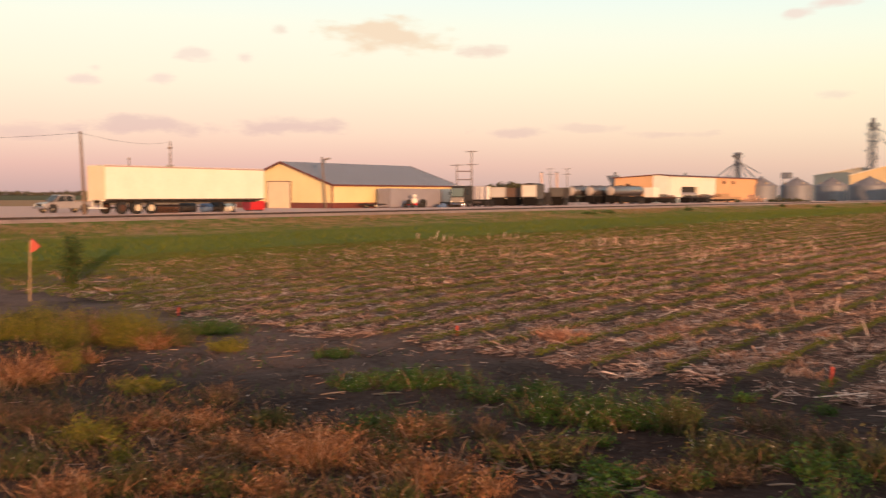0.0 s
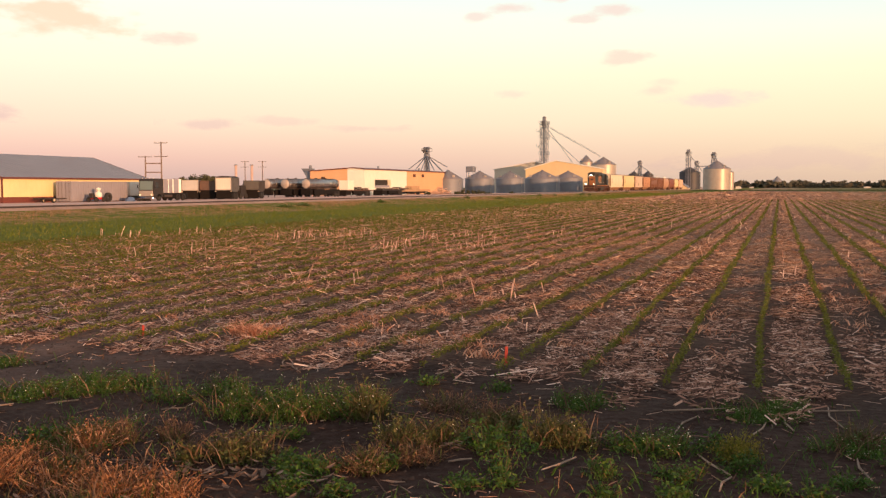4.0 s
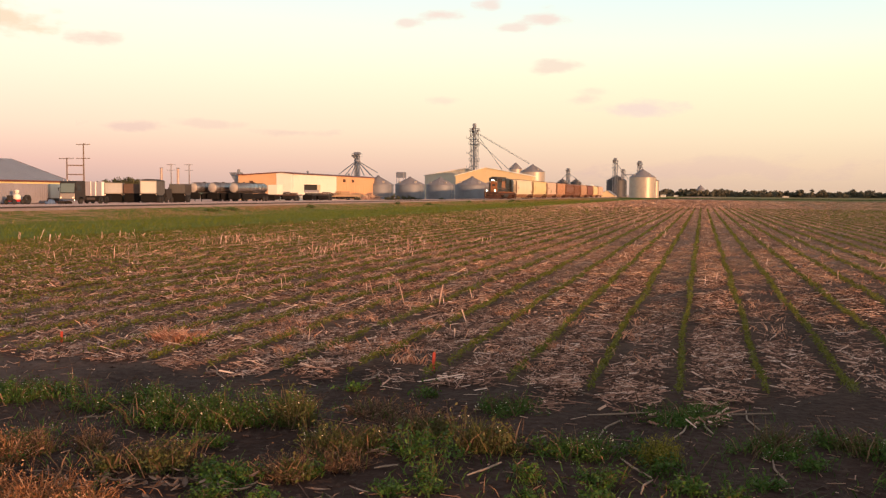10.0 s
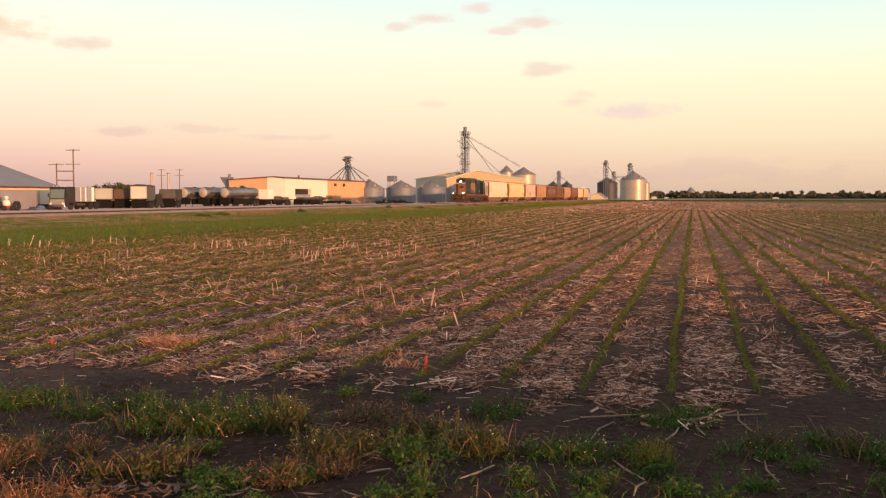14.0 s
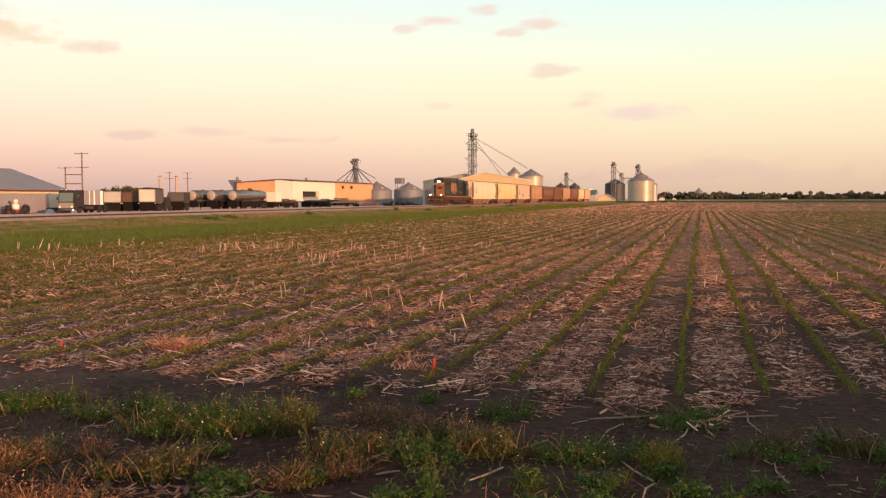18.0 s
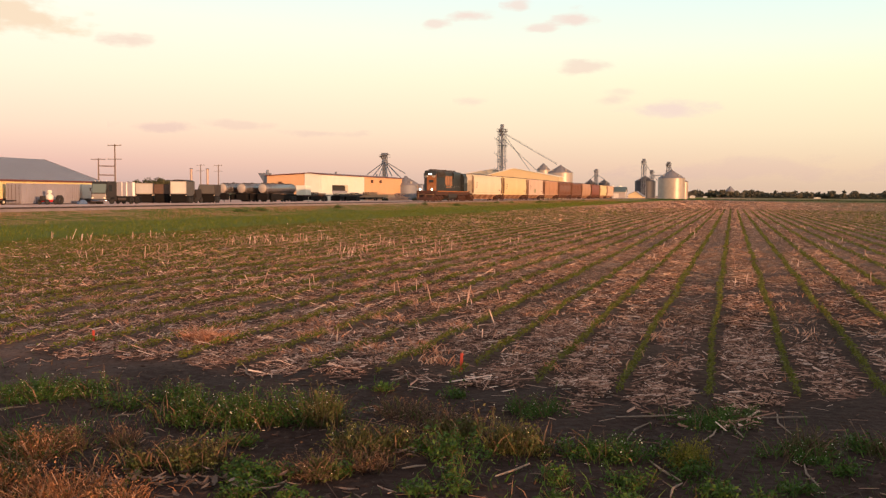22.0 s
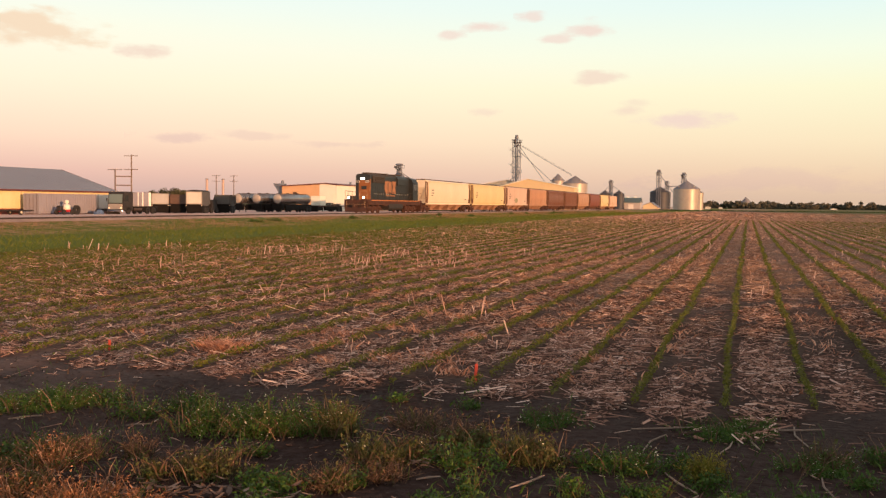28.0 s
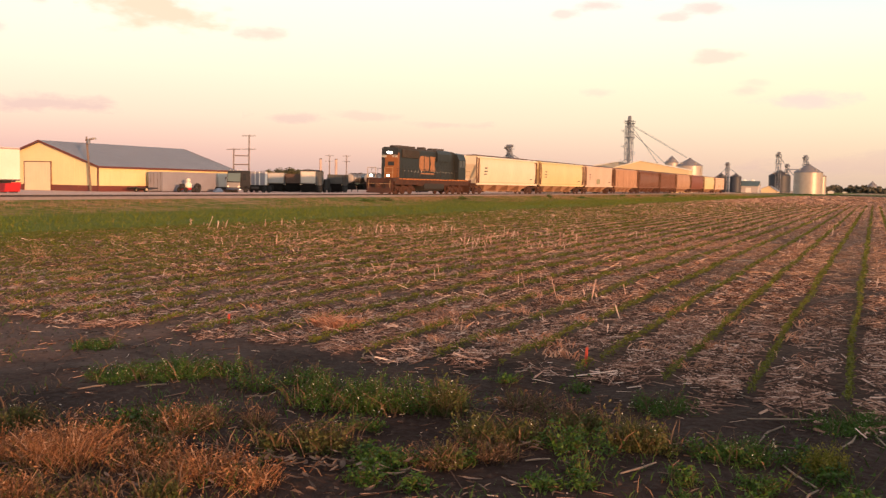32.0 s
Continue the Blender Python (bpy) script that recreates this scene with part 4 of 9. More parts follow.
def make_warehouse():
    """Long low warehouse beside the lot, tan with a white section."""
    X, Y, Lg, W, zb = -95.0, 208.0, 57.5, 14.7, -0.3
    b = thing("warehouse", (X, Y, 0), "long tan steel warehouse with a white section and open dock door", "warehouse")
    roofline = [(0, 6.12), (-2.9, 6.45), (-W, 5.75)]
    end = 27.4
    part("tan_wall", Kit().prism([(-W, zb)] + [(0, zb)] + roofline, end, Lg), M["orange_wall"], b, "tan ribbed steel wall")
    part("tan_wall", Kit().prism([(-W, zb), (-4.5, zb), (-4.5, 6.3), (-W, 5.75)], 0, end), M["orange_wall"], b, "tan steel end wall")
    rib = Kit().box(0.0, 0.03, -0.04, 0.04, zb, 6.1).mesh("wall_rib", M["orange_wall"])
    for i in range(22):
        part("wall_rib", rib, None, b, at=(0, end + 0.6 + i * 1.35, 0))
    k = Kit()
    for y0, y1, z0, z1 in ((-0.05, 6.2, zb, 6.2), (6.2, 16.4, zb, 1.7), (6.2, 16.4, 3.7, 6.2), (16.4, end - 0.02, zb, 6.2)):
        top = [(0, 6.12), (-2.9, 6.45), (-4.5, 6.35)] if z1 > 6 else [(0, z1), (-4.5, z1)]
        part("white_wall", Kit().prism([(-4.5, z0), (0, z0)] + top, y0, y1), M["white_paint"], b, "white painted wall section")
    part("corner_trim", Kit().box(-0.12, 0.06, -0.1, 0.12, zb, 6.1), M["white_paint"], b)
    part("end_door", Kit().box(-4.3, -0.5, -0.12, -0.05, zb, 5.9, c=0.03), M["white_paint"], b, "tall pale sliding end door")
    # Black panel set in the opening stands in for interior shade.
    part("dock_back", Kit().box(-1.1, -0.9, 6.2, 16.4, 1.7, 3.7), M["dark"], b, "black panel for the dock's unlit interior")
    for i in range(4):
        part("dock_shutter", Kit().box(-0.5, -0.3, 6.3 + i * 2.52, 8.7 + i * 2.52, 1.7, 2.3), M["grey_box"], b, "half-open pale shutter")
    k = Kit()
    ov = [(0.35, 6.1), (-2.9, 6.45), (-W - 0.35, 5.73)]
    k.prism(ov + [(x, z + 0.22) for x, z in reversed(ov)], -0.35, Lg + 0.35)
    part("roof", k, M["trim_red"], b, "dark low-pitched roof edge")
    for yy in (32.0, 38.5):
        part("wall_vent", Kit().box(0.05, 0.4, yy, yy + 1.2, 4.6, 5.4, c=0.1), M["rust"], b)
    part("end_vent", Kit().box(-11.6, -10.6, -0.2, 0, 3.6, 4.4, c=0.05), M["rust"], b)
    for yy in (15.0, 44.0):
        part("roof_vent", Kit().tube((-2.9, yy, 6.5), (-2.9, yy, 7.2), 0.25, 0.3, n=10), M["galv_dull"], b)
    k = Kit()
    k.prism([(-W - 0.5, zb), (-W - 1.6, zb), (-W - 1.6, 4.4), (-W - 3.0, 6.5), (-W - 0.3, 6.5)], 1.0, 3.0)
    k.tube((-W - 0.9, 2.0, 6.5), (-W - 0.9, 2.0, 7.3), 0.4, 0.3, n=10)
    part("dust_collector", k, M["galv_dull"], b, "grey dust collector at the wall end")


M["galv_pale2"] = surface("pale_grey_door_paint", (0.66, 0.63, 0.58), (0.58, 0.55, 0.50), 0.6, 0.5, bump=0.02)
make_warehouse()


def grain_bin(x, y, r, eave, peak, label, wall="galv", band=None, zb=-0.3, rings=None, name="grain_bin"):
    """A corrugated steel bin with a coned roof, hatch and ladder."""
    b = thing(name, (x, y, zb), label, "grain bin", "grain bins of the elevator")
    eave, peak = eave - zb, peak - zb
    prof, split = [], []
    n = rings or max(10, int(eave / 0.28))
    for i in range(n + 1):
        prof.append((r - (0.035 if i % 2 else 0.0), eave * i / n))
    cut = int(n * (band or 0.0))
    if band:
        part("lower_wall", Kit().lathe(prof[:cut + 1], 40), M["galv_dull"], b, "dull blue-grey lower wall rings")
        part("upper_wall", Kit().lathe(prof[cut:], 40), M[wall], b, "upper wall rings of the same steel")
    else:
        part("wall", Kit().lathe(prof, 40), M[wall], b)
    k = Kit()
    k.lathe([(r + 0.12, eave - 0.05), (r + 0.12, eave + 0.05), (0.45, peak - 0.35), (0.45, peak), (0.001, peak + 0.05)], 40)
    roof = part("roof", k, M["bin_blue" if wall == "bin_blue" else "galv_roof"], b, "coned steel roof")
    k = Kit()
    for i in range(20):
        a = 2 * math.pi * (i + 0.5) / 20
        k.tube(((r + 0.1) * math.cos(a), (r + 0.1) * math.sin(a), eave + 0.06), (0.46 * math.cos(a), 0.46 * math.sin(a), peak - 0.33), 0.05, n=4)
    part("roof_ribs", k, M["galv_roof"], roof)
    for s in (-1, 1):
        k = Kit().box(s * r * 0.55 - 0.35, s * r * 0.55 + 0.35, -r * 0.55 - 0.35, -r * 0.55 + 0.35, eave + (peak - eave) * 0.2, eave + (peak - eave) * 0.42, c=0.08)
        part("roof_vent", k, M["galv"], roof)
    k = ladder(0, -0.25, 0.25, 0.3, eave + 0.3, int(eave / 0.35))
    part("wall_ladder", k, M["galv"], b, at=pose(r * 0.94, -r * 0.42, 0, 0, 0, -24))
    return b


def polar(az, d):
    return -d * math.sin(radians(az)), d * math.cos(radians(az))


def make_bins():
    for az, d, r, ev, pk, lab in [(19.45, 285, 4.65, 4.2, 7.0, "weathered galvanised grain bin beside the warehouse"), (17.52, 292, 4.6, 4.35, 6.85, "low weathered galvanised grain bin with blue-grey walls"),
                                  (15.67, 302, 4.6, 4.4, 6.95, "low weathered galvanised grain bin with blue-grey walls"), (13.72, 312, 5.8, 4.5, 7.45, "wide weathered galvanised grain bin by the track"),
                                  (12.18, 326, 5.1, 4.75, 7.4, "weathered galvanised grain bin beside the railway")]:
        x, y = polar(az, d)
        grain_bin(x, y, r, ev, pk, lab, "galv_dull", 0.55)
    x, y = polar(10.06, 420)
    grain_bin(x, y, 5.45, 11.6, 15.0, "tall galvanised grain bin with a sunlit side", "galv")
    x, y = polar(11.09, 440)
    grain_bin(x, y, 3.0, 13.4, 16.4, "tall narrow galvanised grain bin", "galv")
    for az in (8.26, 7.44):
        x, y = polar(az, 560)
        grain_bin(x, y, 3.2, 8.8, 11.1, "small grey grain bin under an elevator leg", "bin_blue")
    x, y = polar(5.02, 680)
    grain_bin(x, y, 7.2, 11.9, 16.0, "dark blue-grey grain bin far along the track", "bin_blue")
    x, y = polar(3.50, 500)
    grain_bin(x, y, 6.85, 10.9, 15.3, "large galvanised grain bin with a bright sunlit side", "galv")
    x, y = polar(2.78, 512)
    grain_bin(x, y, 2.2, 9.2, 10.6, "narrow galvanised grain bin behind a larger one", "galv")
    x, y = polar(0.15, 1680)
    grain_bin(x, y, 8.6, 11.4, 19.9, "distant grey bin above the far trees", "galv_dull")


make_bins()


def lattice_tower(name, x, y, top, w, label, zb=-0.3, head=1.4, bays=None, plat=None, stair=False):
    t = thing(name, (x, y, zb), label, "elevator tower")
    h = top - zb
    n = bays or max(4, int(h / 2.2))
    for sx in (-1, 1):
        for sy in (-1, 1):
            k = Kit()
            k.tube((sx * w / 2, sy * w / 2, 0), (sx * w / 2, sy * w / 2, h * 0.93), 0.11, n=5)
            part("corner_post", k, M["galv_dull"], t)
    k = Kit()
    for i in range(n):
        z0, z1 = h * 0.93 * i / n, h * 0.93 * (i + 1) / n
        c = [(-w / 2, -w / 2), (w / 2, -w / 2), (w / 2, w / 2), (-w / 2, w / 2)]
        for j in range(4):
            a, b = c[j], c[(j + 1) % 4]
            k.tube((*a, z1), (*b, z1), 0.06, n=4)
            k.tube((*(a if i % 2 else b), z0), (*(b if i % 2 else a), z1), 0.055, n=4)
    part("bracing", k, M["galv_dull"], t)
    for s in (-0.32, 0.32):
        part("bucket_leg", Kit().box(s - 0.2, s + 0.2, -0.25, 0.25, 0.3, h * 0.95), M["galv_dull"], t, "square elevator trunk")
    k = Kit()
    k.box(-head / 2, head / 2, -0.5, 0.5, h * 0.94, h, c=0.3)
    part("head_house", k, M["galv_dull"], t)
    k = Kit()
    k.box(-head * 0.75, -head * 0.2, -0.45, 0.45, h * 0.905, h * 0.945, c=0.12)
    k.tube((-head * 0.5, 0, h * 0.90), (-head * 0.1, 0, h * 0.84), 0.3, 0.22, n=8)
    part("drive_motor", k, M["galv_dull2"], t, "dark drive motor and gearbox under the head")
    half = w
    for z in (0.90, 0.72, 0.5):
        k = Kit()
        w = plat if plat and z == 0.90 else half * 0.72
        k.box(-w * 0.95, w * 0.95, -w * 0.95, w * 0.95, h * z, h * z + 0.08)
        for sx in (-1, 1):
            for sy in (-1, 1):
                k.tube((sx * w * 0.93, sy * w * 0.93, h * z), (sx * w * 0.93, sy * w * 0.93, h * z + 1.1), 0.04, n=4)
        c = [(-1, -1), (1, -1), (1, 1), (-1, 1)]
        for j in range(4):
            a, b = c[j], c[(j + 1) % 4]
            k.tube((a[0] * w * 0.93, a[1] * w * 0.93, h * z + 1.1), (b[0] * w * 0.93, b[1] * w * 0.93, h * z + 1.1), 0.04, n=4)
        part("service_platform", k, M["galv_dull"], t, "railed service platform")
    if stair:
        w, n = half, 9
        for i in range(n):
            z0, z1 = h * 0.9 * i / n, h * 0.9 * (i + 1) / n
            s = 1 if i % 2 else -1
            k = Kit()
            for off in (0.0, 0.55):
                k.tube((s * w * 0.8, -w * 0.55 - off, z0), (-s * w * 0.8, -w * 0.55 - off, z1), 0.07, n=4)
            k.box(-s * w * 0.8 - 0.5, -s * w * 0.8 + 0.5, -w * 0.55 - 0.6, -w * 0.5, z1, z1 + 0.06)
            k.tube((-s * w * 0.8 - s * 0.45, -w * 0.55 - 0.55, z1), (-s * w * 0.8 - s * 0.45, -w * 0.55 - 0.55, z1 + 1.0), 0.05, n=4)
            part("stair_flight", k, M["galv_dull"], t)
    return t


def spout(parent, origin, a, b, r=0.16, truss=False):
    k = Kit()
    o = Vector(origin)
    a, b = Vector(a) - o, Vector(b) - o
    k.tube(a, b, r, n=7)
    if truss:
        n = 12
        for i in range(n + 1):
            p = a.lerp(b, i / n)
            k.tube(p, p + Vector((0, 0, 0.55)), 0.05, n=4)
        k.tube(a + Vector((0, 0, 0.5)), b + Vector((0, 0, 0.5)), 0.05, n=4)
    return part("spout", k, M["galv_dull"], parent, "long grain spout")


def make_towers():
    x, y = polar(13.62, 380)
    o = (x, y, -0.3)
    t = lattice_tower("elevator_tower", x, y, 30.0, 2.7, "tall galvanised elevator tower with lattice and platforms", stair=True)
    bx, by = polar(10.27, 420)
    spout(t, o, (x + 0.8, y, 26.2), (bx, by, 15.2), 0.10, True)
    bx, by = polar(11.88, 430)
    spout(t, o, (x + 0.8, y, 26.0), (bx, by, 12.5), 0.11)
    bx, by = polar(11.45, 432)
    spout(t, o, (x + 0.6, y, 24.0), (bx, by, 12.6), 0.11)
    x, y = polar(20.74, 330)
    o = (x, y, -0.3)
    t = lattice_tower("grain_elevator", x, y, 15.9, 1.3, "slim elevator leg with a ring of spouts", head=2.6, plat=1.5)
    part("distributor", Kit().lathe([(0.001, 13.9), (0.9, 13.7), (1.15, 13.2), (0.5, 12.2), (0.001, 12.1)], 14), M["galv_dull"], t, "round grain distributor")
    for az, el, d in ((21.85, 1.10, 330), (21.45, 1.05, 322), (21.1, 1.0, 318), (19.49, 1.22, 330), (19.75, 0.95, 326), (19.95, 1.1, 324), (20.3, 1.05, 318), (20.55, 0.9, 312)):
        bx, by = polar(az, d)
        spout(t, o, (x, y, 13.0), (bx, by, 1.75 + d * math.tan(radians(el))), 0.16)
    x, y = polar(7.92, 562)
    o = (x, y, -0.3)
    t = lattice_tower("grain_elevator", x, y, 17.3, 1.9, "slim elevator leg between two small bins", head=1.8)
    for az in (8.26, 7.44):
        bx, by = polar(az, 560)
        spout(t, o, (x, y, 14.5), (bx, by, 11.2), 0.14)
    t = lattice_tower("grain_elevator", *polar(5.12, 671), 27.6, 3.0, "tall elevator leg beside a dark bin", head=2.4)
    px, py = polar(5.12, 671)
    qx, qy = polar(4.3, 690)
    spout(t, (px, py, -0.3), (px, py, 25.0), (qx, qy, 12.5), 0.2)
    t = lattice_tower("grain_elevator", *polar(4.64, 690), 20.3, 2.5, "shorter elevator leg between two bins", head=2.2)
    px, py = polar(4.64, 690)
    qx, qy = polar(3.95, 690)
    spout(t, (px, py, -0.3), (px, py, 16.2), (qx, qy, 16.3), 0.25, True)
    t = lattice_tower("grain_elevator", *polar(3.68, 508), 19.8, 2.1, "elevator leg behind the large bin", head=2.0)
    px, py = polar(3.68, 508)
    qx, qy = polar(3.50, 500)
    spout(t, (px, py, -0.3), (px, py, 19.0), (qx, qy, 15.4), 0.15)
    x, y = polar(18.06, 340)
    t = thing("overhead_tank", (x, y, -0.3), "small hopper tank on steel legs behind the bins", "tank")
    k = Kit()
    for sx in (-1, 1):
        for sy in (-1, 1):
            k.tube((sx * 1.3, sy * 1.3, 0), (sx * 1.2, sy * 1.2, 8.0), 0.12, n=5)
    for z in (3, 5.8):
        k.box(-1.3, 1.3, -0.05, 0.05, z, z + 0.15)
        k.box(-0.05, 0.05, -1.3, 1.3, z, z + 0.15)
    part("legs", k, M["galv_dull"], t)
    part("tank", Kit().box(-1.5, 1.5, -1.5, 1.5, 7.6, 9.6, c=0.2), M["galv_dull"], t)


make_towers()


def gable_shed(name, x0, xp, x1, y, depth, eave_l, peak, eave_r, wall, label, zb=-0.3, roof="galv_roof"):
    xm = (x0 + x1) / 2
    b = thing(name, (xm, y, 0), label, "shed")
    k = Kit()
    k.prism([(x0 - xm, zb), (x1 - xm, zb), (x1 - xm, eave_r), (xp - xm, peak), (x0 - xm, eave_l)], 0, depth)
    n, ribs = max(4, int((x1 - x0) / 1.5)), []
    for i in range(n + 1):
        x = x0 + (x1 - x0) * i / n
        top = eave_l + (peak - eave_l) * (x - x0) / (xp - x0) if x < xp else eave_r + (peak - eave_r) * (x1 - x) / (x1 - xp)
        ribs.append((x - xm, top - 0.05))
    body = part("wall", k, M[wall], b)
    for x, top in ribs:
        part("wall_rib", Kit().box(x - 0.04, x + 0.04, -0.04, -0.002, zb, top), M[wall], body)
    for xa, ea in ((x0, eave_l), (x1, eave_r)):
        k = Kit()
        o = 0.4 if xa == x1 else -0.4
        dz = 0.4 * (peak - ea) / abs(xa - xp)
        k.add([(xa + o - xm, -0.5, ea - dz), (xp - xm, -0.5, peak), (xp - xm, depth + 0.5, peak), (xa + o - xm, depth + 0.5, ea - dz),
               (xa + o - xm, -0.5, ea - dz + 0.25), (xp - xm, -0.5, peak + 0.25), (xp - xm, depth + 0.5, peak + 0.25), (xa + o - xm, depth + 0.5, ea - dz + 0.25)],
              [(0, 1, 2, 3), (4, 7, 6, 5), (0, 4, 5, 1), (3, 2, 6, 7), (0, 3, 7, 4), (1, 5, 6, 2)])
        part("roof", k, M[roof], b, "steel roof slope")
    return b


M["grey_shed"] = surface("weathered_grey_siding", (0.42, 0.38, 0.36), (0.33, 0.30, 0.28), 0.3, 0.7, bump=0.05)
M["teal_roof"] = surface("faded_blue_green_roof", (0.10, 0.15, 0.155), (0.075, 0.115, 0.12), 0.4, 0.6, bump=0.05)
M["cream_pale"] = surface("pale_cream_siding", (0.66, 0.52, 0.30), (0.60, 0.46, 0.26), 0.2, 0.6, bump=0.05)
M["green_grey"] = surface("grey_green_siding", (0.46, 0.44, 0.38), (0.40, 0.38, 0.33), 0.2, 0.6, bump=0.05)
gable_shed("grain_shed", -92.0, -80.0, -62.5, 350, 7, 8.6, 11.7, 8.5, "cream_pale", "large cream grain shed with a low gable and white roof edge", roof="white_paint")
gable_shed("grain_shed", -111.0, -94.0, -80.0, 372, 40, 9.0, 11.9, 9.0, "green_grey", "grey-green steel grain shed behind another", roof="galv_pale2")
gable_shed("machine_shed", *[-600 * math.tan(radians(a)) for a in (6.0, 5.55, 5.12)], 600, 14, 2.6, 4.4, 1.2, "cream_pale", "small cream shed beside the track")


def make_low_shed():
    x0, x1, y = -69.7, -60.3, 556.0
    t = thing("low_shed", ((x0 + x1) / 2, y, 0), "low grey shed with a faded blue-green roof far along the track", "shed")
    h = (x1 - x0) / 2
    part("wall", Kit().prism([(0, -0.3), (0, 4.1), (5, 6.6), (10, 4.1), (10, -0.3)], -h, h, "x"), M["grey_shed"], t)
    for a, b in ((-0.4, 5.0), (10.4, 5.0)):
        part("roof", Kit().prism([(a, 3.9), (b, 6.6), (b, 6.85), (a, 4.15)], -h - 0.4, h + 0.4, "x"), M["teal_roof"], t, "faded blue-green roof slope")
    part("door", Kit().box(-2.0, 1.0, -0.08, 0.0, -0.3, 3.0), M["galv_pale2"], t, "pale sliding door")


make_low_shed()


def make_domes():
    for az in (6.98, 6.54):
        x, y = polar(az, 620)
        t = thing("storage_dome", (x, y, -0.3), "white domed storage tank", "tank")
        k = Kit()
        k.lathe([(2.3, 0), (2.3, 6.6)] + [(2.3 * math.cos(a), 6.6 + 2.1 * math.sin(a)) for a in [i * math.pi / 16 for i in range(1, 9)]], 24)
        part("shell", k, M["white_paint"], t)


make_domes()

# ---- yard: vehicles, poles, boxes ----


def lot_z(x):
    return float(ground_z(x, 100.0))


def tyre_wheel(parent, x, y, r, w=0.28, hub="hub", name="wheel"):
    k = Kit()
    k.lathe([(r * 0.55, -w / 2), (r * 0.93, -w / 2), (r, -w / 2 + 0.05), (r, w / 2 - 0.05), (r * 0.93, w / 2), (r * 0.55, w / 2)], 20, axis="x")
    t = part(name, k, M["rubber"], parent, "black tyre", (x, y, r))
    k = Kit()
    for s in (-1, 1):
        k.lathe([(r * 0.56, s * (w / 2 - 0.01)), (r * 0.5, s * (w / 2 - 0.06)), (r * 0.25, s * (w / 2 - 0.06)), (r * 0.2, s * (w / 2 + 0.02)), (0.001, s * (w / 2 + 0.02))], 14, axis="x")
    part("rim", k, M[hub], t, "pale steel rim")
    return t


def axle_pair(parent, ys, half, r=0.5, hub="hub"):
    for y in ys:
        for s in (-1, 1):
            tyre_wheel(parent, s * (half - 0.14), y, r, hub=hub)
        part("axle", Kit().tube((-half + 0.2, y, r), (half - 0.2, y, r), 0.07, n=6), M["dark"], parent)


def make_van_trailer():
    """The long white box trailer, doors towards -y."""
    x, y0, y1 = -67.2, 41.3, 57.4
    t = thing("semi_trailer", (x, y0, lot_z(x)), "long white box semi-trailer parked on the gravel lot", "semi-trailer")
    L, zt, zb = y1 - y0, 3.85, 1.12
    k = Kit()
    k.box(-1.3, 1.3, 0.06, L, zb, zt, c=0.03)
    body = part("box_body", k, M["white_paint"], t, "plain white panel sides")
    k = Kit()
    for i in range(26):
        yy = 0.35 + i * (L - 0.7) / 25
        k.box(1.3, 1.306, yy - 0.02, yy + 0.02, zb + 0.15, zt - 0.12)
    tagged(part("side_seams", k, M["white_paint"], body), kind="stuff")
    k = Kit()
    k.box(1.298, 1.325, 0.0, L, zb, zb + 0.11)
    part("lower_rail", k, M["steel"], body)
    part("top_rail", Kit().box(1.298, 1.325, 0.0, L, zt - 0.1, zt + 0.01), M["rail_pink"], body, "weathered pinkish aluminium rail")
    k = Kit()
    k.box(-1.31, 1.31, 0.02, L, zt + 0.0, zt + 0.03)
    part("roof_sheet", k, M["white_paint"], body)
    for a, b in ((-1.27, -0.01), (0.01, 1.27)):
        k = Kit()
        k.box(a, b, 0.0, 0.055, zb + 0.05, zt - 0.06, c=0.02)
        d = part("rear_door", k, M["door_cream"], t, "grimy pale rear door")
        k = Kit()
        for xx in (a + 0.35, b - 0.35):
            k.tube((xx, -0.03, zb + 0.1), (xx, -0.03, zt - 0.1), 0.018, n=6)
        part("lock_rods", k, M["white_paint"], d)
    k = Kit()
    k.box(-1.2, 1.2, 0.0, 0.12, 0.45, 0.55)
    for xx in (-0.6, 0.6):
        k.box(xx - 0.05, xx + 0.05, 0.02, 0.1, 0.5, zb)
    part("rear_bumper", k, M["white_paint"], t)
    for xx in (-1.1, -0.95, 0.95, 1.1):
        part("tail_light", Kit().box(xx - 0.05, xx + 0.05, -0.02, 0.0, zb - 0.06, zb + 0.02), M["lamp_small"], t)
    k = Kit()
    for xx in (-0.5, 0.5):
        k.box(xx - 0.06, xx + 0.06, 0.1, L - 0.3, zb - 0.22, zb)
    for i in range(14):
        yy = 0.5 + i * (L - 1) / 13
        k.box(-1.25, 1.25, yy - 0.04, yy + 0.04, zb - 0.1, zb)
    part("chassis", k, M["dark"], t)
    axle_pair(t, (2.9, 4.15), 1.3, 0.51)
    axle_pair(t, (1.5,), 1.3, 0.51, "rust")
    for s in (-1, 1):
        k = Kit()
        k.box(s * 0.9 - 0.06, s * 0.9 + 0.06, L - 3.3, L - 3.18, 0.1, zb)
        k.box(s * 0.9 - 0.15, s * 0.9 + 0.15, L - 3.4, L - 3.08, 0.02, 0.1)
        part("landing_leg", k, M["dark"], t)
    part("side_guard", Kit().box(1.2, 1.25, 5.2, 9.5, 0.55, 0.62), M["dark"], t)


make_van_trailer()


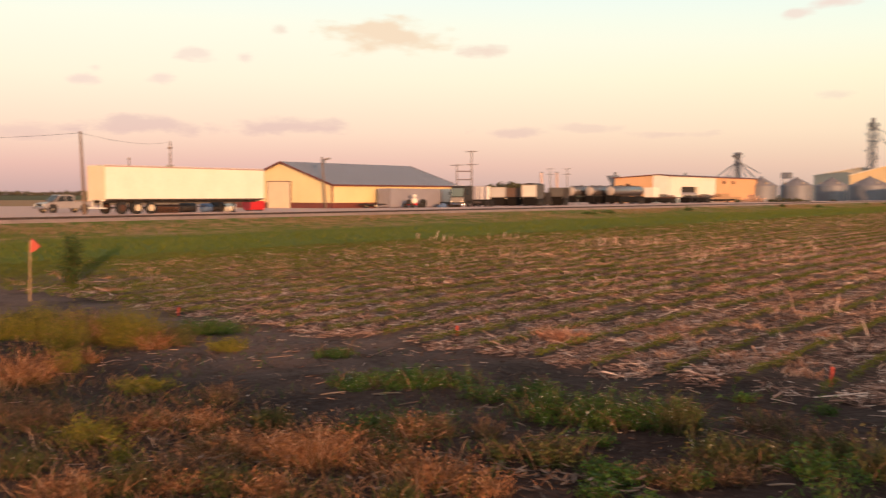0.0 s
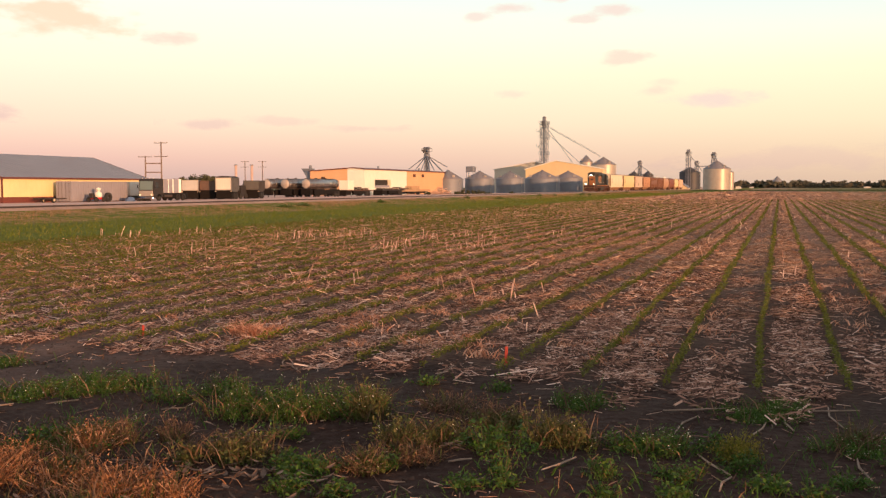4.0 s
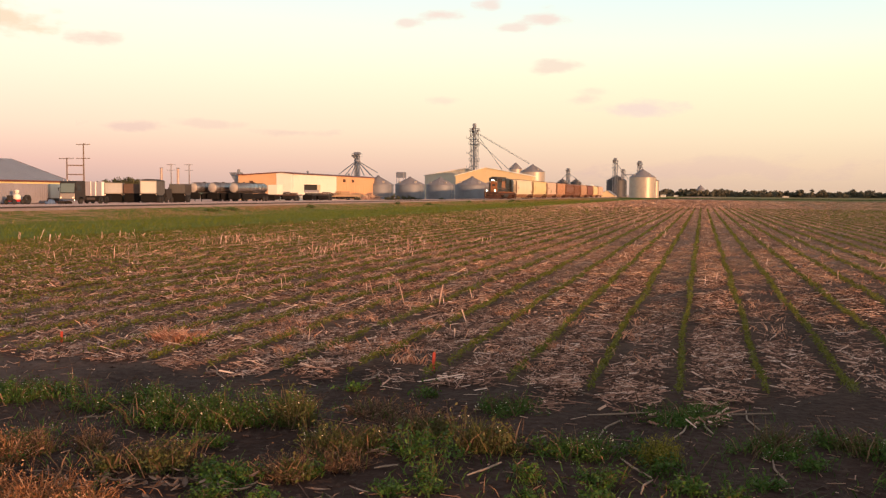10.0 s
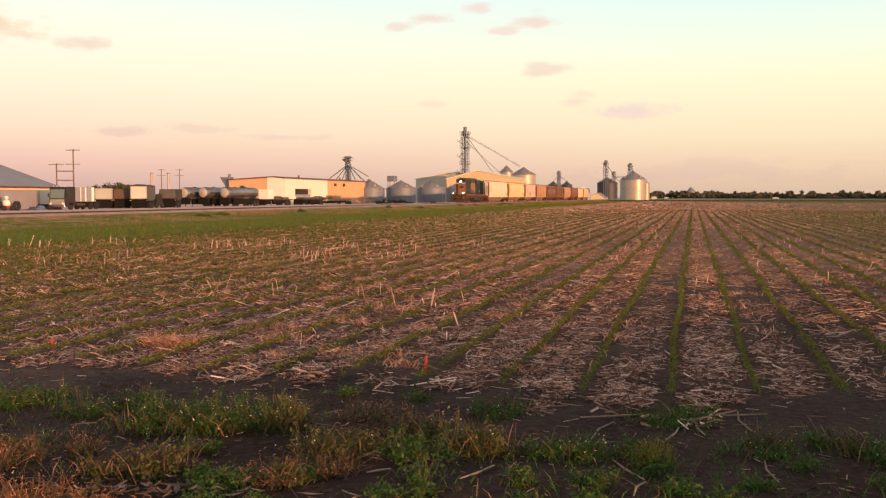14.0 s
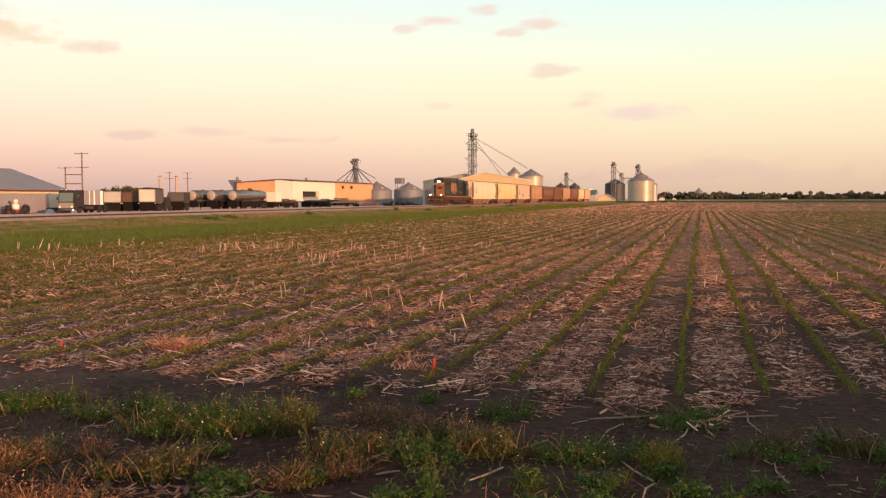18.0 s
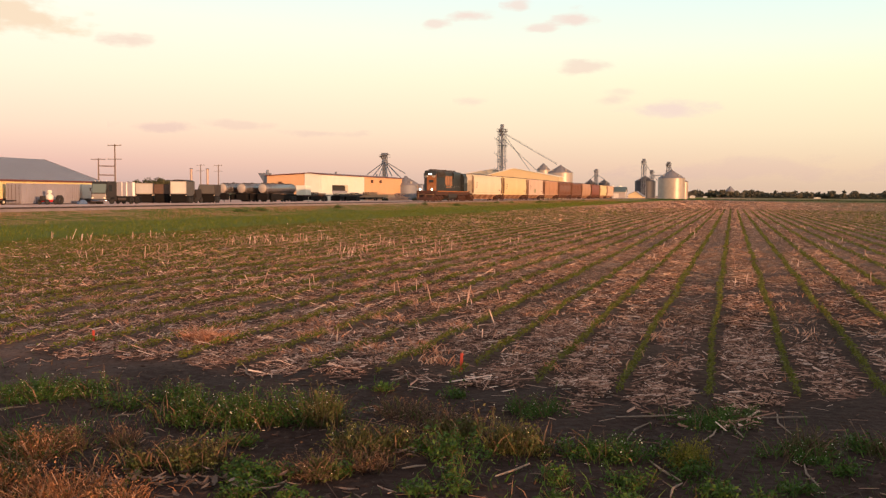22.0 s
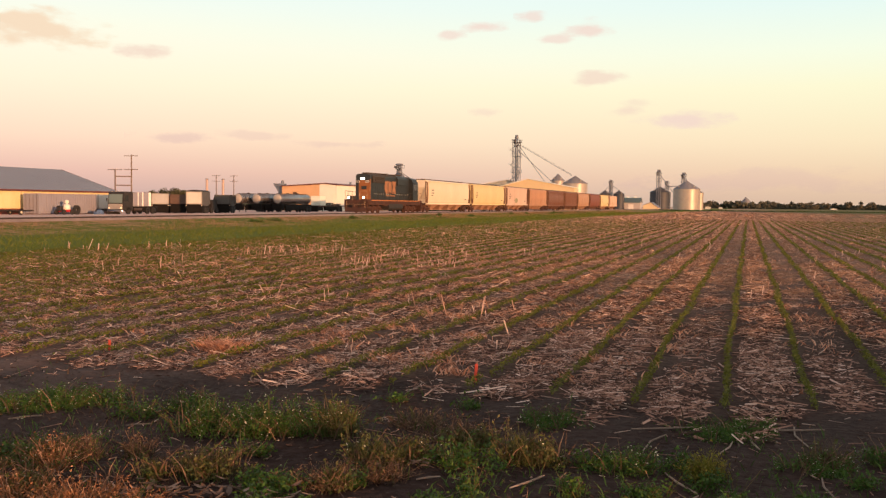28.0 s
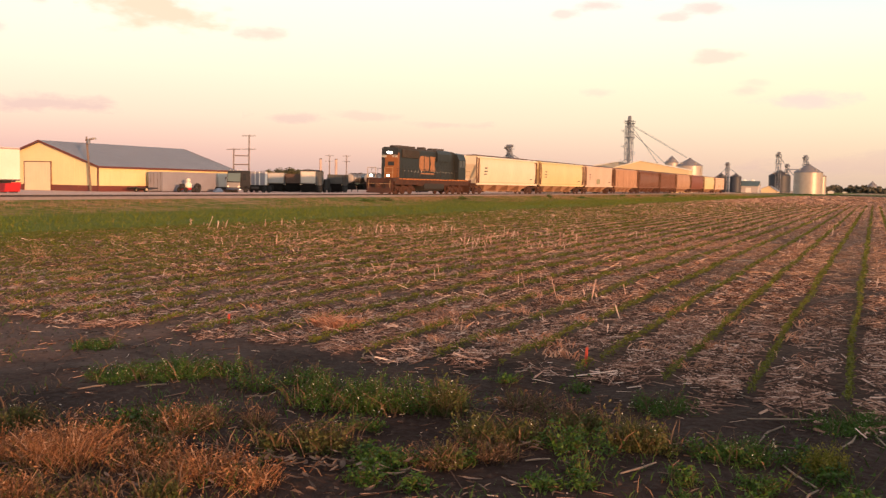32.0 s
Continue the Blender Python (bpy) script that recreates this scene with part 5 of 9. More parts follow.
def make_pickup():
    x, y0 = -89.0, 48.4
    t = thing("pickup_truck", pose(x, y0 + 5.3, lot_z(x), 0, 0, 180), "silver crew-cab pickup truck parked on the lot", "pickup truck")
    low = [(0.0, 0.55), (0.0, 1.05), (0.1, 1.12), (1.95, 1.12), (1.95, 1.08), (4.1, 1.08), (4.9, 1.02), (5.25, 0.92), (5.3, 0.5), (0.1, 0.45)]
    part("body", Kit().prism(low, -0.98, 0.98, "x"), M["silver_paint"], t)
    cab = [(1.9, 1.10), (2.05, 1.72), (2.3, 1.83), (3.3, 1.83), (3.55, 1.78), (4.15, 1.10)]
    c = part("cab", Kit().prism(cab, -0.88, 0.88, "x"), M["silver_paint"], t)
    for s in (-1, 1):
        for a in ([(2.12, 1.16), (2.2, 1.68), (2.9, 1.74), (2.9, 1.16)], [(3.0, 1.16), (3.0, 1.74), (3.48, 1.70), (3.95, 1.16)]):
            part("side_window", Kit().prism(a, *sorted((s * 0.875, s * 0.89)), "x"), M["glass"], c)
    part("rear_window", Kit().prism([(1.91, 1.2), (2.02, 1.66), (2.0, 1.68), (1.89, 1.2)], -0.7, 0.7, "x"), M["glass"], c)
    part("windscreen", Kit().prism([(3.62, 1.74), (4.16, 1.14), (4.18, 1.15), (3.64, 1.76)], -0.75, 0.75, "x"), M["glass"], c)
    for yy in (0.95, 4.35):
        for s in (-1, 1):
            tyre_wheel(t, s * 0.86, yy, 0.39, 0.26)
            part("wheel_arch", Kit().tube((s * 0.96, yy, 0.45), (s * 0.985, yy, 0.45), 0.48, n=18), M["dark"], t)
    for s in (-1, 1):
        part("tail_lamp", Kit().box(s * 0.9 - 0.07, s * 0.9 + 0.07, -0.03, 0.05, 0.75, 1.05, c=0.02), M["red_plastic"], t, "red tail lamp")
    for s in (-1, 1):
        part("headlamp", Kit().box(s * 0.78 - 0.14, s * 0.78 + 0.14, 5.22, 5.31, 0.72, 0.92, c=0.02), M["white_paint"], t, "pale headlamp")
        part("door_mirror", Kit().box(s * 1.05 - 0.09, s * 1.05 + 0.09, 3.75, 3.85, 1.15, 1.35, c=0.03), M["dark"], t)
    part("grille", Kit().box(-0.6, 0.6, 5.26, 5.32, 0.66, 0.94, c=0.02), M["dark"], t)
    part("rear_bumper", Kit().box(-0.95, 0.95, -0.15, 0.0, 0.45, 0.62, c=0.03), M["chrome"], t)
    part("front_bumper", Kit().box(-0.95, 0.95, 5.25, 5.42, 0.42, 0.65, c=0.03), M["chrome"], t)


make_pickup()


def make_container():
    x0, x1, y0, y1 = -88.9, -86.5, 98.3, 109.3
    z = lot_z(-87)
    t = thing("shipping_container", (x0 + 1.2, y0, z), "weathered grey shipping container in front of the barn", "container")
    L, H = y1 - y0, 2.72
    k = Kit()
    n = 48
    for s in (-1, 1):
        for i in range(n):
            a, b = i * L / n, (i + 1) * L / n
            d = 0.035 if i % 2 else 0.0
            k.box(*sorted((s * 1.1, s * (1.19 - d))), a, b, 0.12, H - 0.08)
    k.box(-1.15, 1.15, 0.05, L, 0.1, H - 0.03)
    part("shell", k, M["grey_box"], t)
    for a, b in ((-1.15, -0.01), (0.01, 1.15)):
        d = part("end_door", Kit().box(a, b, -0.02, 0.05, 0.15, H - 0.1, c=0.02), M["grey_box"], t)
        for xx in (a + 0.3, b - 0.3):
            part("lock_rod", Kit().tube((xx, -0.045, 0.15), (xx, -0.045, H - 0.1), 0.02, n=6), M["steel"], d)
    for xx in (-1.17, 1.17):
        for yy in (0.02, L - 0.02):
            part("corner_post", Kit().box(xx - 0.06, xx + 0.06, yy - 0.06, yy + 0.06, 0, H), M["grey_box"], t)
    part("top_rail", Kit().box(-1.22, 1.22, -0.03, L + 0.03, H - 0.1, H), M["grey_box"], t)


make_container()


def make_lot_clutter():
    x, y = -79.8, 67.0
    t = thing("waste_skip", (x, y, lot_z(x)), "red steel waste skip beside the barn door", "skip")
    part("tub", Kit().prism([(-0.6, 0.12), (-0.8, 1.0), (0.8, 1.0), (0.6, 0.12)], 0, 1.9), M["red_plastic"], t)
    part("lid", Kit().box(-0.83, 0.83, -0.03, 1.93, 1.0, 1.08, c=0.02), M["red_plastic"], t)
    for yy in (0.3, 1.6):
        part("skid", Kit().box(-0.6, 0.6, yy - 0.06, yy + 0.06, 0, 0.12), M["dark"], t)
    # small machine with a pale tank, by the container
    x, y = -84.3, 99.8
    t = thing("sprayer_cart", (x, y, lot_z(x)), "red sprayer cart with a white tank by the container", "sprayer")
    part("frame", Kit().box(-0.5, 0.5, 0, 1.5, 0.35, 0.62, c=0.05), M["red_plastic"], t, "red frame")
    k = Kit()
    k.lathe([(0.001, 0.6), (0.4, 0.62), (0.46, 0.75), (0.46, 1.1), (0.32, 1.3), (0.14, 1.36), (0.14, 1.45), (0.001, 1.46)], 18)
    part("tank", k, M["white_paint"], t, "white plastic tank", (0, 1.0, 0))
    k = Kit()
    k.lathe([(0.001, 0), (0.22, 0.01), (0.27, 0.1), (0.27, 0.3), (0.16, 0.42), (0.001, 0.44)], 16)
    part("upper_tank", k, M["white_paint"], t, "small white tank on top", (0, 1.0, 1.46))
    part("engine", Kit().box(-0.3, 0.3, -0.55, 0.0, 0.5, 1.15, c=0.06), M["dark"], t)
    for s in (-1, 1):
        for yy in (-0.2, 1.3):
            tyre_wheel(t, s * 0.6, yy, 0.34, 0.2, "dark")
    x, y = -84.0, 102.3
    t = thing("round_baler_wheel", (x, y, lot_z(x)), "large spare tractor tyre leaning on end", "tyre")
    k = Kit()
    k.lathe([(0.28, -0.2), (0.55, -0.22), (0.62, -0.15), (0.62, 0.15), (0.55, 0.22), (0.28, 0.2), (0.28, -0.2)], 22, axis="x")
    part("tyre", k, M["rubber"], t, at=(0, 0, 0.62))
    for x, y, s, mat, lab in ((-83.6, 106.2, 0.9, "blue_paint", "blue tarpaulin bundle on the gravel"), (-83.3, 108.0, 0.6, "dark", "dark machine parts on the gravel"),
                              (-83.4, 109.6, 0.7, "dark", "dark machine parts on the gravel")):
        t = thing("covered_bundle", (x, y, lot_z(x)), lab, "bundle", "clutter by the container")
        k = Kit()
        k.lathe([(0.75 * s, 0), (0.8 * s, 0.2 * s), (0.62 * s, 0.5 * s), (0.35 * s, 0.68 * s), (0.001, 0.7 * s)], 9, smooth=False)
        part("cover", k, M[mat], t)
        part("strap", Kit().box(-0.05, 0.05, -0.7 * s, 0.7 * s, 0.0, 0.72 * s, c=0.02), M["dark"], t)
    # seen under the long trailer
    for x, y, r, ln, mat, lab in ((-73.5, 54.6, 0.45, 1.6, "dark", "black drum lying on the lot"), (-73.6, 56.8, 0.42, 1.0, "blue_paint", "blue drum lying on the lot"),
                                  (-73.8, 58.3, 0.5, 1.3, "dark", "black drum lying on the lot"), (-73.2, 59.3, 0.40, 0.9, "white_paint", "white drum lying on the lot")):
        t = thing("drum", (x, y, lot_z(x)), lab, "drum", "drums on the lot")
        k = Kit()
        k.lathe([(0.001, -ln / 2), (r * 0.94, -ln / 2), (r, -ln / 2 + 0.04), (r * 0.96, -ln * 0.17), (r, -ln * 0.15), (r * 0.96, 0), (r, ln * 0.15), (r * 0.96, ln * 0.17), (r, ln / 2 - 0.04), (r * 0.94, ln / 2), (0.001, ln / 2)], 18, axis="y")
        part("shell", k, M[mat], t, at=(0, 0, r))
        part("bung", Kit().tube((0, -ln / 2 - 0.03, r * 1.4), (0, -ln / 2, r * 1.4), 0.05, n=8), M["steel"], t)
    for x, y in ((-71.5, 50.2), (-71.8, 51.6)):
        t = thing("pallet_stack", (x, y, lot_z(x)), "red-brown stack of pallets on the lot", "pallet", "pallets on the lot")
        for i in range(5):
            for j in range(5):
                part("board", Kit().box(-0.5, 0.5, -0.5 + j * 0.22, -0.4 + j * 0.22, i * 0.15 + 0.11, i * 0.15 + 0.135), M["rust"], t)
            for xx in (-0.45, 0, 0.45):
                part("bearer", Kit().box(xx - 0.04, xx + 0.04, -0.5, 0.5, i * 0.15, i * 0.15 + 0.11), M["rust"], t)


make_lot_clutter()


def make_truck():
    """Dark cab-over truck with a polished box behind the cab, nose towards -y."""
    x, y = -82.0, 107.6
    t = thing("box_truck", (x, y, lot_z(x)), "dark cab-over truck with a polished steel body", "truck")
    k = Kit()
    k.prism([(0.0, 0.55), (0.0, 1.35), (0.18, 2.95), (0.4, 3.1), (2.1, 3.1), (2.2, 2.9), (2.2, 0.6)], -1.22, 1.22, "x")
    c = part("cab", k, M["dark"], t, "black cab")
    part("windscreen", Kit().prism([(0.01, 1.55), (0.145, 2.72), (0.125, 2.74), (-0.012, 1.55)], -1.08, 1.08, "x"), M["screen"], c, "windscreen tinted pale for the sky's reflection")
    part("grille", Kit().box(-1.15, 1.15, -0.06, 0.0, 0.7, 1.42, c=0.03), M["galv"], c, "silver front panel")
    part("side_window", Kit().prism([(0.35, 1.75), (0.45, 2.6), (1.2, 2.6), (1.2, 1.75)], 1.215, 1.235, "x"), M["glass"], c)
    for s in (-1, 1):
        part("headlamp", Kit().box(s * 0.95 - 0.12, s * 0.95 + 0.12, -0.09, -0.06, 0.75, 0.95), M["lamp_small"], c)
        m = part("mirror", Kit().box(s * 1.42 - 0.09, s * 1.42 + 0.09, 0.05, 0.1, 1.75, 2.2, c=0.02), M["dark"], c)
        part("mirror_arm", Kit().tube((s * 1.2, 0.2, 2.2), (s * 1.42, 0.08, 2.1), 0.02, n=5), M["dark"], m)
    for xx in (-0.9, -0.3, 0.3, 0.9):
        part("marker_lamp", Kit().box(xx - 0.06, xx + 0.06, 0.42, 0.5, 3.1, 3.16), M["lamp_small"], c)
    part("bumper", Kit().box(-1.22, 1.22, -0.14, 0.0, 0.35, 0.62, c=0.04), M["chrome"], t)
    b = part("box_body", Kit().box(-1.2, 1.2, 2.3, 6.4, 1.1, 3.05, c=0.06), M["grey_box"], t, "pale grey box body")
    # Near-white strips stand in for reflections on the box side.
    for a, w in ((3.3, 0.12), (4.3, 0.22), (5.75, 0.55)):
        part("corner_strip", Kit().box(1.2, 1.24, a, a + w, 1.12, 3.03), M["glint_strip"], b, "near-white strip for a bright reflection")
    part("rear_deck", Kit().box(-1.1, 1.1, 2.2, 8.0, 0.85, 1.08), M["dark"], t)
    part("fuel_tank", Kit().tube((0.95, 2.4, 0.7), (0.95, 4.2, 0.7), 0.32, n=14), M["steel"], t)
    # Added panel stands in for the shade under the box.
    part("side_skirt", Kit().box(1.16, 1.21, 2.3, 8.0, 0.28, 1.06), M["under_shade"], t, "black panel standing in for shade under the box")
    axle_pair(t, (1.3, 5.6, 6.9), 1.22, 0.5, "dark")


M["glint_strip"] = surface("near_white_glint", (0.95, 0.90, 0.84), (0.88, 0.82, 0.76), 1, 0.35, bump=0.0)
# The sky's reflection is put into the glass tint.
M["screen"] = glass("sky_tinted_windscreen", (0.15, 0.19, 0.175))
make_truck()


def grain_trailer(x, y, L, label, body="galv", tarp=True, top=3.2, slope=1.3, front="galv_pale", turn=0.0):
    """Hopper-bottom trailer with sloped ends and a rolled tarpaulin, front towards -y."""
    t = thing("grain_trailer", pose(x, y, lot_z(x), 0, 0, turn), label, "grain trailer", "trailers on the lot")
    k = Kit()
    k.prism([(0.0, 1.5), (0.0, top - 0.25), (L, top - 0.25), (L, 1.5), (L - slope, 1.15), (slope, 1.15)], -1.27, 1.27, "x")
    b = part("tub", k, M[body], t)
    # Lit ends and darker sides are put into separate colours.
    part("front_sheet", Kit().box(-1.24, 1.24, -0.03, 0.0, 1.5, top - 0.28), M[front], b, "paler front sheet")
    for i in range(int(L / 0.9) + 1):
        yy = 0.05 + i * (L - 0.1) / int(L / 0.9)
        for s in (-1, 1):
            part("side_stake", Kit().box(*sorted((s * 1.27, s * 1.31)), yy - 0.03, yy + 0.03, 1.5, top - 0.25), M[body], b)
    k = Kit()
    for xx in (-1.26, 1.14):
        k.box(xx, xx + 0.12, -0.09, -0.03, 1.45, top - 0.2, c=0.02)
    for zz in (1.42, top - 0.34):
        k.box(-1.14, 1.14, -0.085, -0.03, zz, zz + 0.12, c=0.02)
    if front in ("grey_front", "galv_pale"):
        part("front_frame", k, M["galv"], b, "pale pressed steel frame")
    for xx in (-0.8, 0, 0.8):
        part("end_stake", Kit().box(xx - 0.04, xx + 0.04, -0.06, -0.03, 1.5, top - 0.25), M[front], b)
    if tarp:
        pts = [(1.3 * math.cos(a), top - 0.27 + 0.32 * math.sin(a)) for a in [i * math.pi / 10 for i in range(11)]]
        part("tarpaulin", Kit().prism(pts, -0.05, L + 0.05), M["rubber"], t, "black rolled tarpaulin")
    for s in (0.3, 0.7):
        c = L * s
        k = Kit()
        k.add([(-1.1, c - 1.2, 1.2), (1.1, c - 1.2, 1.2), (1.1, c + 1.2, 1.2), (-1.1, c + 1.2, 1.2), (-0.4, c - 0.3, 0.55), (0.4, c - 0.3, 0.55), (0.4, c + 0.3, 0.55), (-0.4, c + 0.3, 0.55)],
              [(0, 1, 5, 4), (1, 2, 6, 5), (2, 3, 7, 6), (3, 0, 4, 7), (4, 5, 6, 7), (3, 2, 1, 0)])
        part("hopper", k, M["dark"], t)
    part("chassis", Kit().box(-0.5, 0.5, 0.1, L - 0.1, 0.95, 1.15), M["dark"], t)
    # Black panels and box fill in the shade below the tub.
    part("side_guard", Kit().box(1.12, 1.2, 0.3, L - 0.2, 0.3, 1.2), M["under_shade"], t, "black panel standing in for shade below")
    part("tool_box", Kit().box(0.4, 1.1, 0.2, L * 0.45, 0.3, 1.1, c=0.04), M["under_shade"], t)
    part("front_guard", Kit().box(-1.2, 1.2, 0.05, 0.15, 0.08, 1.45), M["under_shade"], t)
    axle_pair(t, (L - 2.4, L - 1.1), 1.25, 0.5, "dark")
    for s in (-1, 1):
        part("landing_leg", Kit().box(s * 0.8 - 0.06, s * 0.8 + 0.06, 1.3, 1.42, 0.0, 1.15), M["dark"], t)
        part("marker_lamp", Kit().box(s * 1.2 - 0.05, s * 1.2 + 0.05, -0.07, -0.05, 1.2, 1.28), M["lamp_small"], t)
    part("mud_flaps", Kit().box(-1.2, 1.2, L - 0.35, L - 0.3, 0.25, 0.95), M["rubber"], t)


grain_trailer(-87.4, 125.6, 4.4, "silver-grey dump trailer with a framed front on the lot", "galv_dull", False, 3.3, front="grey_front", turn=30)
grain_trailer(-85.2, 127.1, 4.6, "rusty brown dump trailer on the gravel lot", "rust", False, 3.2, front="tub_brown", turn=20)
grain_trailer(-81.5, 125.9, 4.2, "dark grey grain trailer with a pale front and black tarpaulin", "galv_dull2", True, 3.6, turn=16)
grain_trailer(-82.1, 135.0, 4.4, "dark grain trailer on the gravel lot", "loco_grey", False, 3.25, front="galv_dull2", turn=18)


def tank_trailer(x, y, L, label):
    t = thing("tank_trailer", (x, y, lot_z(x)), label, "tank trailer", "tank trailers on the lot")
    r, zc = 0.93, 2.58
    k = Kit()
    k.lathe([(0.001, -0.22), (r * 0.45, -0.18), (r * 0.8, -0.08), (r, 0.1), (r, L - 0.1), (r * 0.8, L + 0.08), (r * 0.45, L + 0.18), (0.001, L + 0.22)], 28, axis="y")
    b = part("tank", k, M["tank_steel"], t, "polished steel tank", (0, 0, zc))
    # Only the front head is paler: its sunlit tone is put into the colour.
    k = Kit()
    k.lathe([(0.001, -0.245), (r * 0.45, -0.205), (r * 0.8, -0.10), (r * 0.95, 0.0)], 24, axis="y")
    part("front_head", k, M["galv_dull3"], b, "dull tank head in a paler sunlit tone")
    for i in range(8):
        yy = 0.4 + i * (L - 0.8) / 7
        k = Kit()
        k.lathe([(r, yy - 0.04), (r + 0.035, yy - 0.03), (r + 0.035, yy + 0.03), (r, yy + 0.04)], 28, axis="y")
        part("band", k, M["tank_steel"], b)
    part("catwalk", Kit().box(-0.25, 0.25, 0.6, L - 0.6, r + 0.02, r + 0.08), M["steel"], b)
    for yy in (L * 0.33, L * 0.66):
        part("manhole", Kit().tube((0, yy, r), (0, yy, r + 0.2), 0.25, n=12), M["dark"], b)
    k = Kit()
    for xx in (-0.5, 0.5):
        k.box(xx - 0.06, xx + 0.06, 0.3, L - 0.1, 1.1, 1.35)
    for yy in (0.6, L * 0.5, L - 1.0):
        k.box(-0.7, 0.7, yy - 0.1, yy + 0.1, 1.3, 2.0)
    part("chassis", k, M["dark"], t)
    # Black boxes and panel fill in the shade under the tank.
    part("side_box", Kit().box(0.7, 1.15, L * 0.12, L * 0.44, 0.4, 1.35, c=0.03), M["under_shade"], t)
    part("side_guard", Kit().box(1.12, 1.18, L * 0.1, L * 0.97, 0.6, 1.5), M["under_shade"], t, "black panel standing in for shade below")
    part("pump_box", Kit().box(-1.1, 1.1, 0.0, 0.7, 0.4, 1.55, c=0.06), M["under_shade"], t)
    part("hose_reel", Kit().tube((0.75, L * 0.5, 0.85), (1.1, L * 0.5, 0.85), 0.45, n=14), M["rubber"], t)
    part("hose_tray", Kit().box(0.75, 1.1, L * 0.2, L * 0.9, 1.55, 1.68), M["steel"], t)
    axle_pair(t, (L - 2.3, L - 1.0), 1.22, 0.5, "dark")
    for s in (-1, 1):
        part("landing_leg", Kit().box(s * 0.7 - 0.06, s * 0.7 + 0.06, 1.8, 1.92, 0.0, 1.2), M["dark"], t)
        part("fender", Kit().box(s * 1.05 - 0.18, s * 1.05 + 0.18, L - 3.0, L - 0.3, 1.06, 1.1), M["dark"], t)


for tx, ty in ((-85.3, 159.9), (-88.7, 158.0), (-91.7, 156.2)):
    tank_trailer(tx, ty, 12.6, "polished steel tank trailer parked in a row")


def flatbed(x, y, L, label, deck="rust", hub="dark", rail=1.14):
    t = thing("flatbed_trailer", (x, y, lot_z(x)), label, "flatbed trailer", "trailers on the lot")
    d = part("deck", Kit().box(-1.25, 1.25, 0, L, 1.22, 1.34, c=0.02), M[deck], t)
    part("side_rail", Kit().box(1.25, 1.3, 0, L, rail, 1.36), M[deck], d)
    k = Kit()
    for xx in (-0.45, 0.45):
        k.prism([(0.3, 1.1), (0.3, 1.22), (L, 1.22), (L, 0.85), (3.5, 0.85), (3.0, 1.1)], xx - 0.06, xx + 0.06, "x")
    part("beams", k, M["dark"], t)
    for i in range(8):
        yy = 1 + i * (L - 2) / 7
        part("cross_member", Kit().box(-1.2, 1.2, yy - 0.05, yy + 0.05, 1.08, 1.22), M["dark"], t)
    axle_pair(t, (L - 3.0, L - 1.7), 1.25, 0.5, hub)
    # Black panel, boxes and stand fill in the deck's shade.
    part("side_guard", Kit().box(1.14, 1.2, 3.6, L - 4.0, 0.5, 1.1), M["under_shade"], t, "black panel standing in for shade below")
    for a, b2 in ((0.4, 2.6), (4.2, 5.4), (7.0, 8.8)):
        part("tool_box", Kit().box(0.5, 1.12, a, b2, 0.3, 1.1, c=0.05), M["under_shade"], t)
    part("front_stand", Kit().box(-1.1, 1.1, 0.1, 0.5, 0.1, 1.2, c=0.04), M["under_shade"], t)
    for s in (-1, 1):
        part("landing_leg", Kit().box(s * 0.8 - 0.06, s * 0.8 + 0.06, 3.2, 3.32, 0.0, 1.2), M["dark"], t)
    return t


flatbed(-86.0, 176.5, 13.5, "dark flatbed trailer with a white headboard box")
flatbed(-84.5, 192.0, 13.0, "dark flatbed trailer on the gravel lot", "dark")
# Pale lath colour and deep rail stand in for the deck's sunlit glow.
flatbed(-86.0, 207.0, 19.0, "long flatbed trailer with a sunlit rusty deck", "lath", "hub", 0.85)


